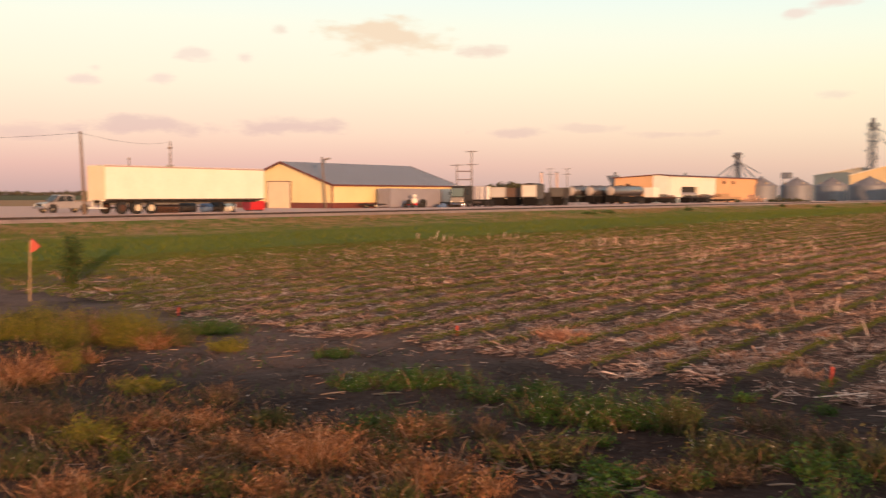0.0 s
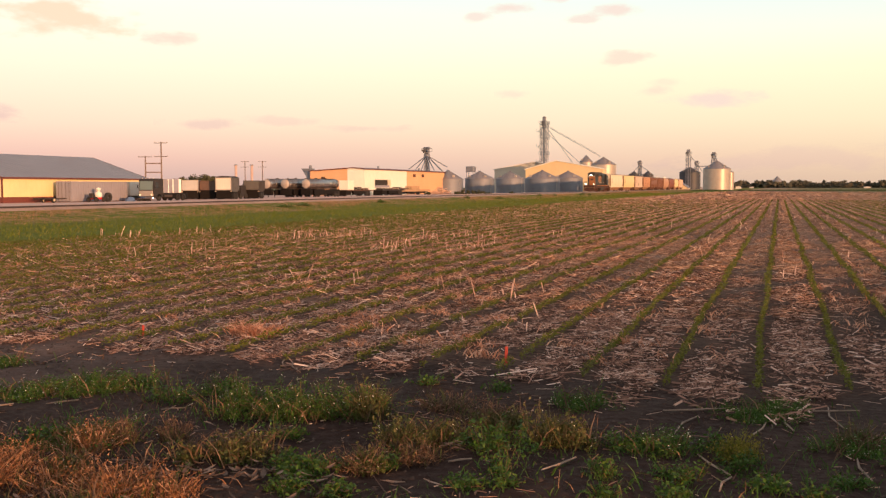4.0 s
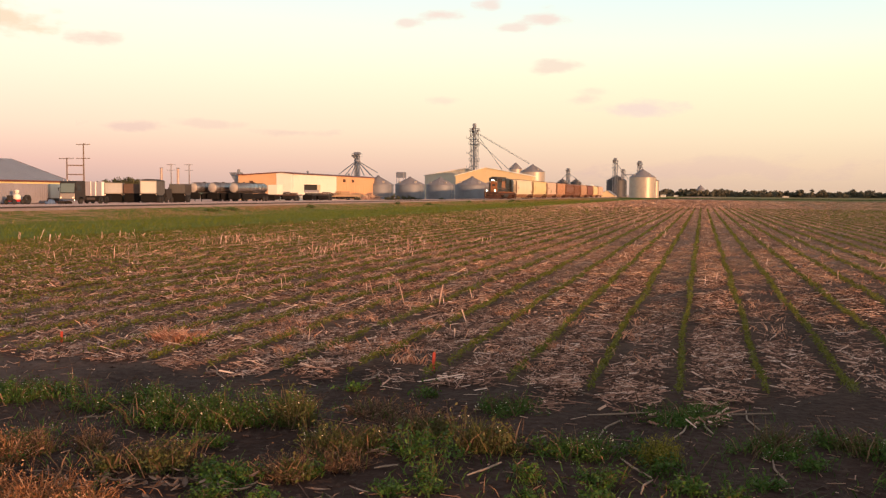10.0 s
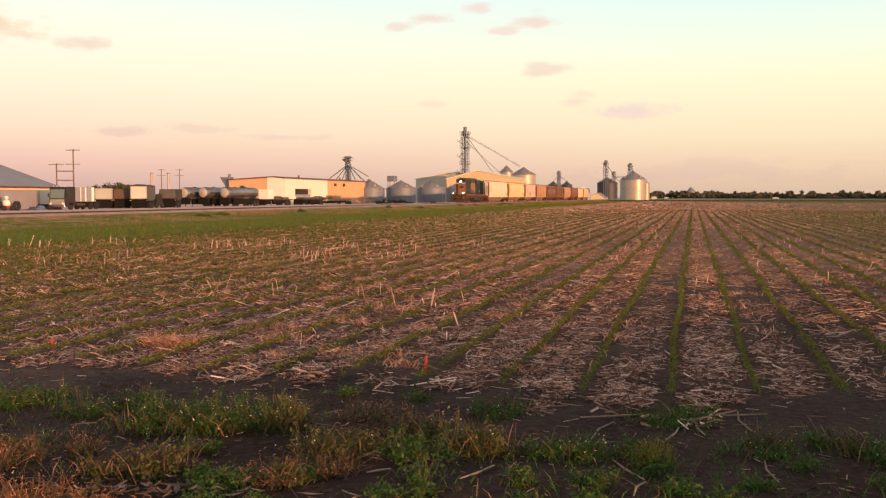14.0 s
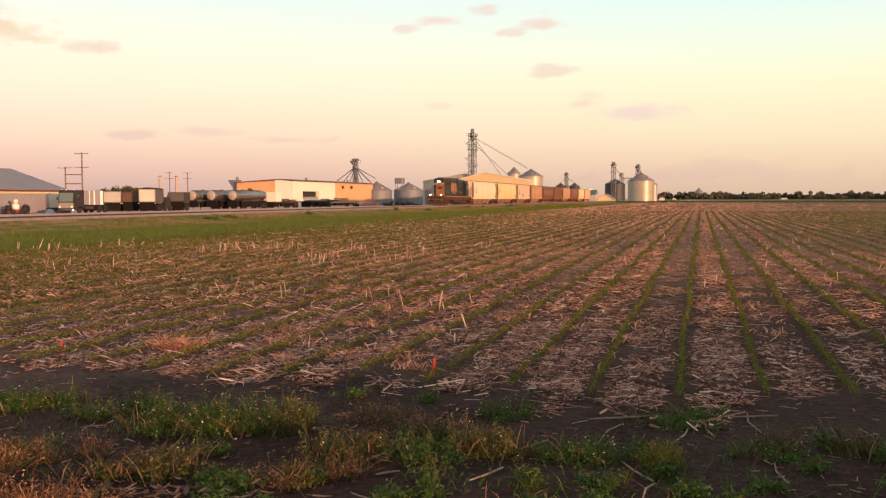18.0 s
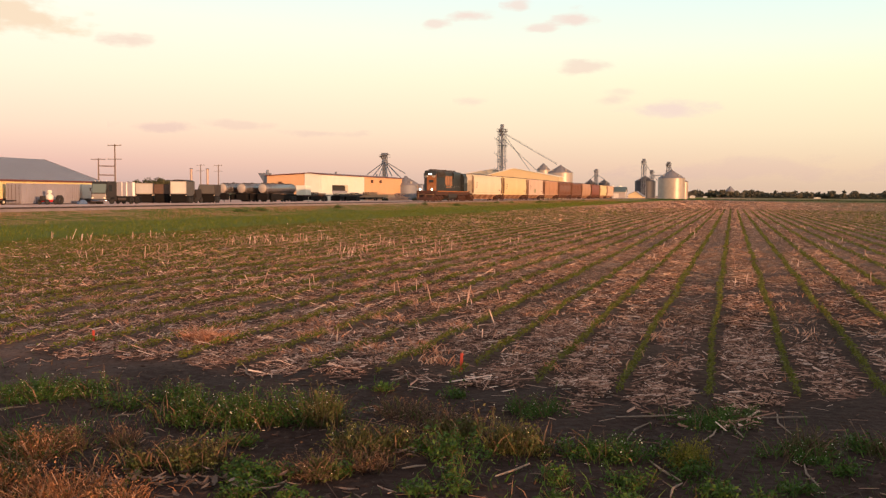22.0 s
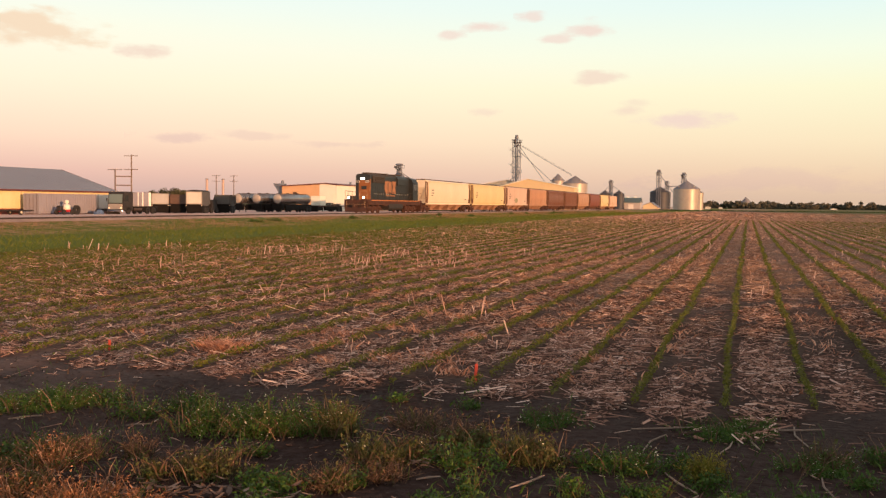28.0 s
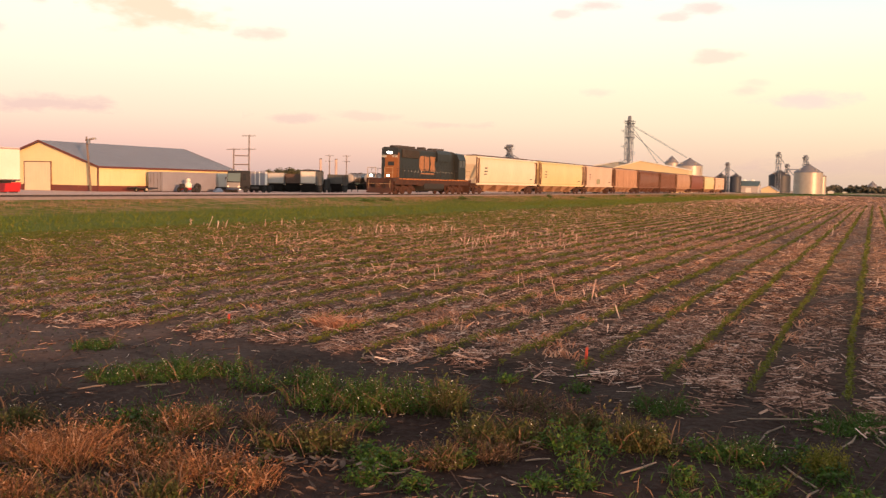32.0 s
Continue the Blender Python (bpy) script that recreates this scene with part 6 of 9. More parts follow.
def make_lot_more():
    x, y = -86.0, 178.0
    t = thing("storage_box", (x, y, lot_z(x) + 1.34), "white storage box on a flatbed trailer", "box")
    part("shell", Kit().box(-1.1, 1.1, 0, 2.6, 0, 1.9, c=0.05), M["white_paint"], t)
    part("lid", Kit().box(-1.13, 1.13, -0.03, 2.63, 1.9, 2.0, c=0.03), M["white_paint"], t)
    x, y = -88.6, 111.2
    t = thing("box_van_body", (x, y, lot_z(x)), "pale grey-white van body beside the barn", "van body")
    part("shell", Kit().box(-1.15, 1.15, 0, 4.5, 0.75, 2.75, c=0.05), M["galv_pale"], t)
    part("frame", Kit().box(-1.0, 1.0, 0.1, 4.4, 0.35, 0.75), M["dark"], t)
    axle_pair(t, (3.2,), 1.1, 0.42, "dark")
    part("door", Kit().box(-0.9, 0.9, -0.04, 0.0, 0.85, 2.65, c=0.02), M["galv_pale"], t)
    part("stand", Kit().box(-0.8, 0.8, 0.4, 0.6, 0.0, 0.4), M["dark"], t)
    # low dark trailer in front of the barn wall
    x, y = -86.9, 93.0
    t = thing("utility_trailer", (x, y, lot_z(x)), "low dark utility trailer by the barn wall", "trailer")
    part("bed", Kit().box(-0.9, 0.9, 0, 3.6, 0.45, 0.6, c=0.02), M["dark"], t)
    part("drawbar", Kit().tube((0, 3.6, 0.5), (0, 4.8, 0.5), 0.06, n=6), M["dark"], t)
    axle_pair(t, (1.6,), 0.98, 0.33, "hub")
    # vent posts behind the trailers
    for az in (32.19, 31.26):
        x, y = polar(az, 166)
        t = thing("vent_post", (x, y, lot_z(x)), "pinkish steel vent post behind the trailers", "post", "vent posts")
        part("pipe", Kit().tube((0, 0, 0), (0, 0, 5.7), 0.22, 0.20, n=12), M["rail_pink"], t)
        part("cap", Kit().tube((0, 0, 5.7), (0, 0, 5.85), 0.3, 0.24, n=12), M["galv_dull"], t)
    # steel and timber lying on the flatbeds
    rng = random.Random(12)
    for x, y, ln, mat, lab in ((-86.0, 181.5, 3.6, "dark", "dark steel beams stacked on a flatbed trailer"), (-86.0, 186.0, 2.8, "rust", "rusty steel beams stacked on a flatbed trailer"), (-84.5, 193.0, 4.2, "dark", "dark steel beams stacked on a flatbed trailer"),
                               (-84.5, 198.5, 3.4, "rust", "rusty steel beams stacked on a flatbed trailer"), (-84.5, 202.6, 1.8, "dark", "dark steel beams stacked on a flatbed trailer"), (-86.0, 209.0, 4.0, "rust", "rusty steel beams stacked on a flatbed trailer"), (-86.0, 214.5, 5.5, "lath", "pale timber planks stacked on a flatbed trailer")):
        t = thing("beam_stack", (x, y, lot_z(x) + 1.34), lab, "beams", "loads on the flatbeds")
        for i in range(rng.randint(2, 4)):
            for xx in (-0.7, -0.1, 0.5):
                o = rng.uniform(-0.15, 0.15)
                part("beam", Kit().box(xx - 0.22, xx + 0.22, o, ln + o, i * 0.21, i * 0.21 + 0.18, c=0.02), M[mat], t)
    # heap of pale branches beyond the flatbeds
    x, y = polar(19.9, 245)
    rng = random.Random(5)
    t = thing("brush_heap", (x, y, -0.2), "heap of pale cut branches beyond the flatbeds", "brush heap")
    for i in range(120):
        a, r, ln = rng.uniform(0, 6.28), rng.uniform(0, 2.8), rng.uniform(0.8, 2.6)
        z = max(0.1, (2.1 - r * 0.6) * rng.random())
        b = rng.uniform(0, 3.14)
        dx, dy, dz = math.cos(b) * ln / 2, math.sin(b) * ln / 2, rng.uniform(-0.2, 0.4)
        px, py = r * math.cos(a), r * math.sin(a)
        part("branch", Kit().tube((px - dx, py - dy, max(0.05, z - dz)), (px + dx, py + dy, z + dz), 0.10, 0.05, n=5), M["branch"], t)

    # clutter between the trailers: dark machine with a bright exhaust guard
    for az, d, h, mat in ((32.0, 157, 2.2, "dark"), (31.5, 160, 2.9, "galv_dull2"), (28.9, 196, 1.2, "dark"), (26.2, 205, 1.5, "rust"), (24.6, 214, 1.2, "dark"), (23.4, 222, 1.3, "rust")):
        x, y = polar(az, d)
        t = thing("farm_machine", (x, y, lot_z(x)), "dark farm machine parked between trailers", "machine", "machines on the lot")
        part("hull", Kit().prism([(-0.9, 0.4), (-0.8, h * 0.6), (-0.3, h), (0.7, h), (0.9, 0.4)], -0.8, 0.8), M[mat], t)
        part("hood", Kit().box(-0.5, 0.5, -1.5, -0.7, 0.5, h * 0.55, c=0.1), M["dark"], t)
        part("pipe", Kit().tube((0.3, -1.1, h * 0.5), (0.3, -1.1, h + 0.3), 0.06, n=6), M["grey_box"], t)
        axle_pair(t, (-1.0, 0.5), 1.0, 0.45, "dark")


M["branch"] = surface("sunlit_cut_branches", (0.72, 0.48, 0.36), (0.50, 0.31, 0.22), 3, 0.85)
make_lot_more()


# ---- poles and wires ----


def utility_pole(x, y, top, label, lean=0.0, arms=((0.4, 2.4),), r=0.15):
    z = lot_z(x) if x > -140 else -0.2
    t = thing("utility_pole", pose(x, y, z, 0, lean, 0), label, "utility pole", "utility poles")
    h = top - z
    part("pole", Kit().tube((0, 0, -0.3), (0, 0, h), r, r * 0.7, n=9), M["wood_pole"], t)
    for down, w in arms:
        a = part("crossarm", Kit().box(-w / 2, w / 2, -0.16, -0.05, h - down - 0.06, h - down + 0.06), M["wood_pole"], t)
        for i in range(4):
            xx = -w / 2 + 0.12 + i * (w - 0.24) / 3
            part("insulator", Kit().tube((xx, -0.1, h - down + 0.06), (xx, -0.1, h - down + 0.24), 0.05, 0.04, n=6), M["galv"], a)
    return t, h


def wire(name, a, b, sag, r=0.02):
    """A hanging cable between two points."""
    a, b = Vector(a), Vector(b)
    n = 14
    pts = [a.lerp(b, i / n) - Vector((0, 0, 4 * sag * (i / n) * (1 - i / n))) for i in range(n + 1)]
    k = Kit()
    for p, q in zip(pts, pts[1:]):
        k.tube(p, q, r, n=4, caps=False)
    t = part(name, k, M["dark"])
    return tagged(t, "thin dark overhead cable between poles", "cable", "overhead cables")


def make_poles():
    x, y = polar(59.05, 80)
    utility_pole(x, y, 6.75, "leaning wooden utility pole beside the trailer", -3.6, (), 0.14)
    x2, y2 = polar(54.33, 142)
    utility_pole(x2, y2, 9.45, "wooden utility pole with a short arm behind the trailer", 0, ((1.0, 1.2), (3.6, 1.6)))
    x3, y3 = polar(56.64, 210)
    utility_pole(x3, y3, 9.6, "distant wooden utility pole", 0, ((0.4, 1.0),))
    x, y = polar(59.22, 80)
    wire("cable", (x, y, 6.6), (x2, y2, 9.3), 0.5, 0.012)
    xl, yl = polar(70.0, 118)
    utility_pole(xl, yl, 8.4, "wooden utility pole beside the lot", 0, ())
    wire("cable", (xl, yl, 8.3), (x, y, 6.6), 0.5, 0.012)
    # pole close before the barn's gable, with a lamp arm
    x, y = polar(45.3, 127.9)
    t, h = utility_pole(x, y, 6.85, "leaning wooden pole with a lamp arm before the barn", -5.5, ())
    part("lamp_arm", Kit().tube((0, 0, h - 0.35), (0.95, 0.2, h - 0.25), 0.05, n=6), M["galv"], t)
    part("lamp_head", Kit().lathe([(0.001, 0.1), (0.2, 0.08), (0.34, -0.1), (0.3, -0.12), (0.001, -0.05)], 14), M["galv"], t, at=(1.05, 0.2, h - 0.3))
    part("transformer", Kit().lathe([(0.001, 0), (0.2, 0.02), (0.22, 0.08), (0.22, 0.55), (0.14, 0.62), (0.001, 0.64)], 12), M["galv_dull"], t, "grey can transformer", (0.36, -0.05, h - 1.0))
    part("crossarm", Kit().box(-0.15, 1.25, -0.14, -0.04, h - 0.5, h - 0.38), M["wood_pole"], t)
    # double-pole frame behind the truck
    d = 200
    x, y = polar(36.43, d)
    t, h = utility_pole(x, y, 11.1, "tall wooden pole of a double-pole frame", 0, ((0.25, 3.2), (3.0, 3.2)), 0.17)
    x2, y2 = polar(37.32, d)
    t2, h2 = utility_pole(x2, y2, 8.2, "shorter wooden pole of a double-pole frame", 0, ((0.2, 3.4),), 0.17)
    for z in (6.9, 5.1):
        k = Kit().tube((0, 0, z), (x2 - x, y2 - y, z), 0.12, n=6)
        part("tie_beam", k, M["wood_pole"], t)
    for az, tp in ((31.66, 11.0), (30.64, 11.0)):
        x, y = polar(az, 330)
        utility_pole(x, y, tp, "distant wooden pole with two crossarms", 0, ((0.3, 3.2), (2.2, 3.2)), 0.18)


make_poles()


# ---- trees ----

M["leaf_far"] = island("far_foliage", [(0.0, (0.045, 0.048, 0.026)), (0.5, (0.070, 0.072, 0.038)), (1.0, (0.10, 0.095, 0.05))], 0.9)
# Far leaves greyed and lightened: distance haze put into their colour.
M["leaf_hazed"] = island("hazed_foliage", [(0.0, (0.086, 0.080, 0.059)), (0.5, (0.096, 0.089, 0.065)), (1.0, (0.108, 0.099, 0.072))], 0.95)
M["bark"] = surface("bark", (0.09, 0.065, 0.05), (0.055, 0.042, 0.034), 4, 0.95)


def leaf_cloud(rng, centers, radii, n, size):
    """Small leaf tiles scattered over the shells of many clumps."""
    pick = rng.integers(0, len(centers), n)
    d = rng.normal(size=(n, 3))
    d /= np.linalg.norm(d, axis=1)[:, None]
    c = np.asarray(centers)[pick] + d * (np.asarray(radii)[pick] * rng.uniform(0.6, 1.05, n))[:, None] * np.array([1, 1, 0.8])
    u = rng.normal(size=(n, 3))
    u /= np.linalg.norm(u, axis=1)[:, None]
    w = np.cross(u, d)
    w /= np.linalg.norm(w, axis=1)[:, None] + 1e-6
    s = (size * rng.uniform(0.6, 1.4, n))[:, None]
    v = np.stack([c - u * s - w * s * 0.6, c + u * s - w * s * 0.6, c + u * s + w * s * 0.6, c - u * s + w * s * 0.6], 1).reshape(-1, 3)
    return v, np.arange(len(v)).reshape(-1, 4)


def tree(x, y, h, spread, label, seed):
    rng = np.random.default_rng(seed)
    t = thing("tree", (x, y, -0.3), label, "tree", "trees behind the yard")
    k = Kit()
    k.tube((0, 0, 0), (0, 0, h * 0.45), h * 0.035, h * 0.02, n=7)
    tips = []
    for i in range(7):
        a, z = i * 2.4, h * (0.25 + 0.05 * i)
        tip = (spread * 0.5 * math.cos(a), spread * 0.5 * math.sin(a), z + h * 0.25)
        k.tube((0, 0, z), tip, h * 0.014, h * 0.005, n=5)
        tips.append(tip)
    part("trunk", k, M["bark"], t)
    cs = [(tx * rng.uniform(0.6, 1.2), ty * rng.uniform(0.6, 1.2), tz * rng.uniform(0.85, 1.1)) for tx, ty, tz in tips for _ in range(2)] + [(0, 0, h * 0.8)]
    rs = [spread * rng.uniform(0.2, 0.34) for _ in cs]
    v, f = leaf_cloud(rng, cs, rs, 1500, spread * 0.035)
    c = bulk("crown", v, f, M["leaf_far"])
    c.parent = t
    return t


def far_woods(name, a0, a1, d, h, n, label, seed, gaps=0.12):
    """A long row of distant trees as one mesh of leaf clumps."""
    rng = np.random.default_rng(seed)
    cs, rs = [], []
    for i in range(n):
        az = a0 + (a1 - a0) * (i + rng.uniform(-0.4, 0.4)) / n
        if rng.random() < gaps:
            continue
        dd = d * rng.uniform(0.97, 1.08)
        x, y = polar(az, dd)
        hh = h * rng.uniform(0.5, 0.98)
        w = hh * rng.uniform(0.5, 0.95)
        for _ in range(8):
            cs.append((x + rng.uniform(-w, w), y + rng.uniform(-w, w), hh * rng.uniform(0.05, 0.8)))
            rs.append(hh * rng.uniform(0.18, 0.32))
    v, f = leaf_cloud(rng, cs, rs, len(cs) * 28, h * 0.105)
    tagged(bulk(name, v, f, M["leaf_hazed"]), label, "woods", kind="stuff")


def make_shrubs():
    """Dark rank bushes at the foot of the bins and along the lot."""
    rng = np.random.default_rng(77)
    for i, (az, d, w, h) in enumerate(((18.6, 232, 2.2, 1.3), (18.1, 236, 2.4, 1.5), (17.6, 240, 2.2, 1.2), (17.1, 244, 1.6, 0.9), (20.6, 236, 1.2, 0.8), (15.6, 250, 1.6, 0.9))):
        x, y = polar(az, d)
        t = thing("bush", (x, y, -0.2), "dark green rank bush at the foot of the bins", "bush", "bushes by the bins")
        cs = [(rng.normal(0, w * 0.5), rng.normal(0, w * 0.3), rng.uniform(0.15, 0.75) * h) for _ in range(14)]
        v, f = leaf_cloud(rng, cs, [h * rng.uniform(0.2, 0.36) for _ in cs], 900, 0.09)
        c = bulk("crown", v, f, M["leaf_far"])
        c.parent = t
        part("stems", Kit().tube((0, 0, 0), (0.1, 0, h * 0.6), 0.05, 0.02, n=5), M["bark"], t)


def make_trees():
    make_shrubs()
    for i, (az, h, sp, d) in enumerate(((35.35, 6.6, 5.2, 400), (34.75, 7.2, 6.4, 405), (34.1, 7.6, 6.6, 398), (33.55, 7.3, 6.0, 402), (33.0, 6.0, 4.6, 410))):
        x, y = polar(az, d)
        tree(x, y, h, sp, "round-crowned broadleaf tree behind the parked trailers", 10 + i)
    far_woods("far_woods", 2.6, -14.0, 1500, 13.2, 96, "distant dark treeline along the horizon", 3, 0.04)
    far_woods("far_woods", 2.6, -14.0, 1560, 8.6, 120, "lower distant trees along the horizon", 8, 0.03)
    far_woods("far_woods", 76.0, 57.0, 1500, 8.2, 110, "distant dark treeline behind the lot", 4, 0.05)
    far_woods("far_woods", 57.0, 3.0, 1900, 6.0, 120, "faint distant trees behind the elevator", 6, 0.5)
    # pale farm buildings before the far trees
    for i, (az, d, w, h) in enumerate(((2.28, 900, 4.5, 1.9), (1.55, 1300, 5, 1.5), (-4.6, 1350, 8, 1.5))):
        x, y = polar(az, d)
        gable_shed("farm_building", x - w / 2, x, x + w / 2, y, 8, h, h * 1.35, h, "galv_pale2", "small pale farm building before distant trees", zb=-0.1, roof="roof_grey")


make_trees()


# ---- clouds ----


def cloud_material():
    m = bpy.data.materials.new("evening_cloud")
    m.use_nodes = True
    n, l = m.node_tree.nodes, m.node_tree.links
    n.clear()
    co, mp = n.new("ShaderNodeTexCoord"), n.new("ShaderNodeMapping")
    info = n.new("ShaderNodeObjectInfo")
    l.new(co.outputs["Object"], mp.inputs[0])
    off = n.new("ShaderNodeCombineXYZ")
    k = n.new("ShaderNodeMath")
    k.operation = "MULTIPLY"
    k.inputs[1].default_value = 40.0
    l.new(info.outputs["Random"], k.inputs[0])
    l.new(k.outputs[0], off.inputs[0])
    l.new(off.outputs[0], mp.inputs["Location"])
    mp.inputs["Scale"].default_value = (1 / 190, 1 / 190, 1 / 75)
    t = n.new("ShaderNodeTexNoise")
    t.inputs["Scale"].default_value, t.inputs["Detail"].default_value, t.inputs["Roughness"].default_value = 1.0, 6, 0.55
    l.new(mp.outputs[0], t.inputs["Vector"])
    g = n.new("ShaderNodeTexCoord")
    v = n.new("ShaderNodeVectorMath")
    v.operation = "SUBTRACT"
    v.inputs[1].default_value = (0.5, 0.5, 0.5)
    l.new(g.outputs["Generated"], v.inputs[0])
    mul = n.new("ShaderNodeVectorMath")
    mul.operation = "MULTIPLY"
    mul.inputs[1].default_value = (2, 0, 2)
    l.new(v.outputs[0], mul.inputs[0])
    ln = n.new("ShaderNodeVectorMath")
    ln.operation = "LENGTH"
    l.new(mul.outputs[0], ln.inputs[0])
    fall = n.new("ShaderNodeMath")
    fall.operation = "SUBTRACT"
    l.new(t.outputs[0], fall.inputs[0])
    half = n.new("ShaderNodeMath")
    half.operation = "MULTIPLY"
    half.inputs[1].default_value = 0.42
    l.new(ln.outputs["Value"], half.inputs[0])
    l.new(half.outputs[0], fall.inputs[1])
    a = n.new("ShaderNodeMapRange")
    a.interpolation_type = "SMOOTHSTEP"
    a.inputs["From Min"].default_value, a.inputs["From Max"].default_value = 0.10, 0.42
    l.new(fall.outputs[0], a.inputs["Value"])
    dens = n.new("ShaderNodeMath")
    dens.operation = "MULTIPLY"
    l.new(a.outputs[0], dens.inputs[0])
    sep = n.new("ShaderNodeSeparateColor")
    l.new(info.outputs["Color"], sep.inputs[0])
    l.new(info.outputs["Alpha"], dens.inputs[1])
    em, tr, mx, out = n.new("ShaderNodeEmission"), n.new("ShaderNodeBsdfTransparent"), n.new("ShaderNodeMixShader"), n.new("ShaderNodeOutputMaterial")
    l.new(info.outputs["Color"], em.inputs[0])
    l.new(dens.outputs[0], mx.inputs[0])
    l.new(tr.outputs[0], mx.inputs[1])
    l.new(em.outputs[0], mx.inputs[2])
    l.new(mx.outputs[0], out.inputs[0])
    return m


def make_clouds():
    mat = cloud_material()
    D = 4300.0
    pink, mauve, pale, cream = (0.96, 0.74, 0.65), (0.68, 0.45, 0.47), (0.95, 0.72, 0.60), (1.0, 0.79, 0.58)
    rows = [(41.6, 9.5, 8.0, 2.2, cream, 1.0), (35.8, 8.65, 3.2, 1.0, pale, 0.75), (52.7, 8.25, 2.6, 0.9, pink, 0.6), (59.0, 6.6, 2.2, 0.9, pink, 0.75), (54.7, 6.8, 1.8, 0.8, pink, 0.65),
            (50.1, 8.1, 1.2, 0.7, pink, 0.6), (47.8, 9.7, 1.2, 0.8, pale, 0.6), (58.4, 7.25, 1.1, 0.6, pink, 0.5), (55.9, 4.0, 8.5, 1.2, mauve, 0.75), (47.6, 4.1, 8.6, 1.1, mauve, 0.75),
            (34.2, 3.8, 4.6, 0.7, mauve, 0.6), (29.4, 4.0, 5.5, 0.6, mauve, 0.4), (24.5, 3.6, 5.5, 0.5, mauve, 0.4), (17.6, 10.15, 1.8, 0.6, pink, 0.7), (15.7, 10.7, 2.8, 0.7, pink, 0.8),
            (9.5, 10.5, 3.2, 1.3, pink, 0.8), (12.8, 11.2, 2.0, 0.7, pink, 0.7), (11.4, 9.95, 2.4, 0.6, pink, 0.7), (3.7, 5.2, 6.0, 1.0, pink, 0.85), (8.7, 7.6, 3.4, 0.9, pale, 0.7), (7.2, 5.7, 2.2, 0.6, pale, 0.6), (-0.8, 1.6, 16.0, 1.5, mauve, 0.35),
            (15.4, 5.6, 2.2, 0.6, pale, 0.5), (6.6, 6.2, 2.4, 0.6, pale, 0.4), (62.0, 3.6, 7.0, 1.0, mauve, 0.5)]
    for az, el, w, h, col, dens in rows:
        dens *= 1.0 if col is not mauve else 0.6
        w, h = w * 1.15, h * 1.25
        x, y = polar(az, D)
        z = EYE_HEIGHT + D * math.tan(radians(el))
        hw, hh = D * math.tan(radians(w / 2)), D * math.tan(radians(h / 2))
        n = 10
        vs = [(-hw + 2 * hw * i / n, 8 * math.cos(math.pi * (i / n - 0.5)) + j, -hh + 2 * hh * j) for j in (0, 1) for i in range(n + 1)]
        fs = [(i, i + 1, n + 2 + i, n + 1 + i) for i in range(n)]
        ob = part("cloud", Kit().add(vs, fs), mat, at=pose(x, y, z, 0, 0, az))
        ob.color = (*col, dens)
        tagged(ob, "thin pinkish evening cloud in a pale sky", "cloud", "evening clouds", "structure")


make_clouds()

# ---- field: crop rows, straw, stubble, weeds ----

ROW0, ROW = -0.245, 0.756
M["straw"] = island("corn_straw", [(0.0, (0.034, 0.019, 0.014)), (0.25, (0.09, 0.048, 0.037)), (0.55, (0.29, 0.155, 0.115)), (0.84, (0.54, 0.33, 0.255)), (1.0, (0.82, 0.63, 0.55))], 0.8)
# Paler copy of straw: the far field's brightness put into its colour.
M["straw_far"] = island("brightened_far_straw", [(0.0, (0.14, 0.074, 0.050)), (0.45, (0.30, 0.170, 0.120)), (0.85, (0.46, 0.29, 0.215)), (1.0, (0.64, 0.46, 0.37))], 0.8)
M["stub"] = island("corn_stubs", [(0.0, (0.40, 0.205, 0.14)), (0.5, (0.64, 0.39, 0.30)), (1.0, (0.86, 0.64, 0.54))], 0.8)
# Low sun's orange is put into the heaped leaves' colour.
M["leaf_pile"] = island("sun_tinted_corn_leaves", [(0.0, (0.36, 0.14, 0.08)), (0.5, (0.60, 0.30, 0.19)), (1.0, (0.82, 0.52, 0.38))], 0.75, 0.25)
M["soy"] = island("soybean_leaves", [(0.0, (0.072, 0.082, 0.011)), (0.5, (0.115, 0.125, 0.016)), (1.0, (0.18, 0.175, 0.03))], 0.6, 0.25)
M["grass"] = island("verge_grass", [(0.0, (0.076, 0.100, 0.010)), (0.5, (0.122, 0.152, 0.015)), (0.85, (0.165, 0.188, 0.022)), (1.0, (0.25, 0.19, 0.05))], 0.7, 0.2)
M["dry_grass"] = island("dry_verge_grass", [(0.0, (0.17, 0.105, 0.058)), (0.5, (0.28, 0.17, 0.095)), (1.0, (0.40, 0.255, 0.155))], 0.8, 0.15)
M["weed_green"] = island("weed_leaves", [(0.0, (0.030, 0.070, 0.010)), (0.6, (0.056, 0.120, 0.016)), (1.0, (0.10, 0.165, 0.03))], 0.6, 0.25)
M["weed_olive"] = island("olive_weed_leaves", [(0.0, (0.048, 0.062, 0.016)), (0.6, (0.084, 0.094, 0.025)), (1.0, (0.15, 0.125, 0.05))], 0.7, 0.25)
M["weed_yellow"] = island("yellow_green_weed_leaves", [(0.0, (0.11, 0.115, 0.015)), (0.6, (0.195, 0.182, 0.022)), (1.0, (0.33, 0.235, 0.05))], 0.7, 0.3)
M["weed_dry"] = island("dry_weed_blades", [(0.0, (0.10, 0.042, 0.021)), (0.5, (0.32, 0.138, 0.060)), (0.85, (0.48, 0.24, 0.125)), (1.0, (0.66, 0.42, 0.28))], 0.8, 0.2)
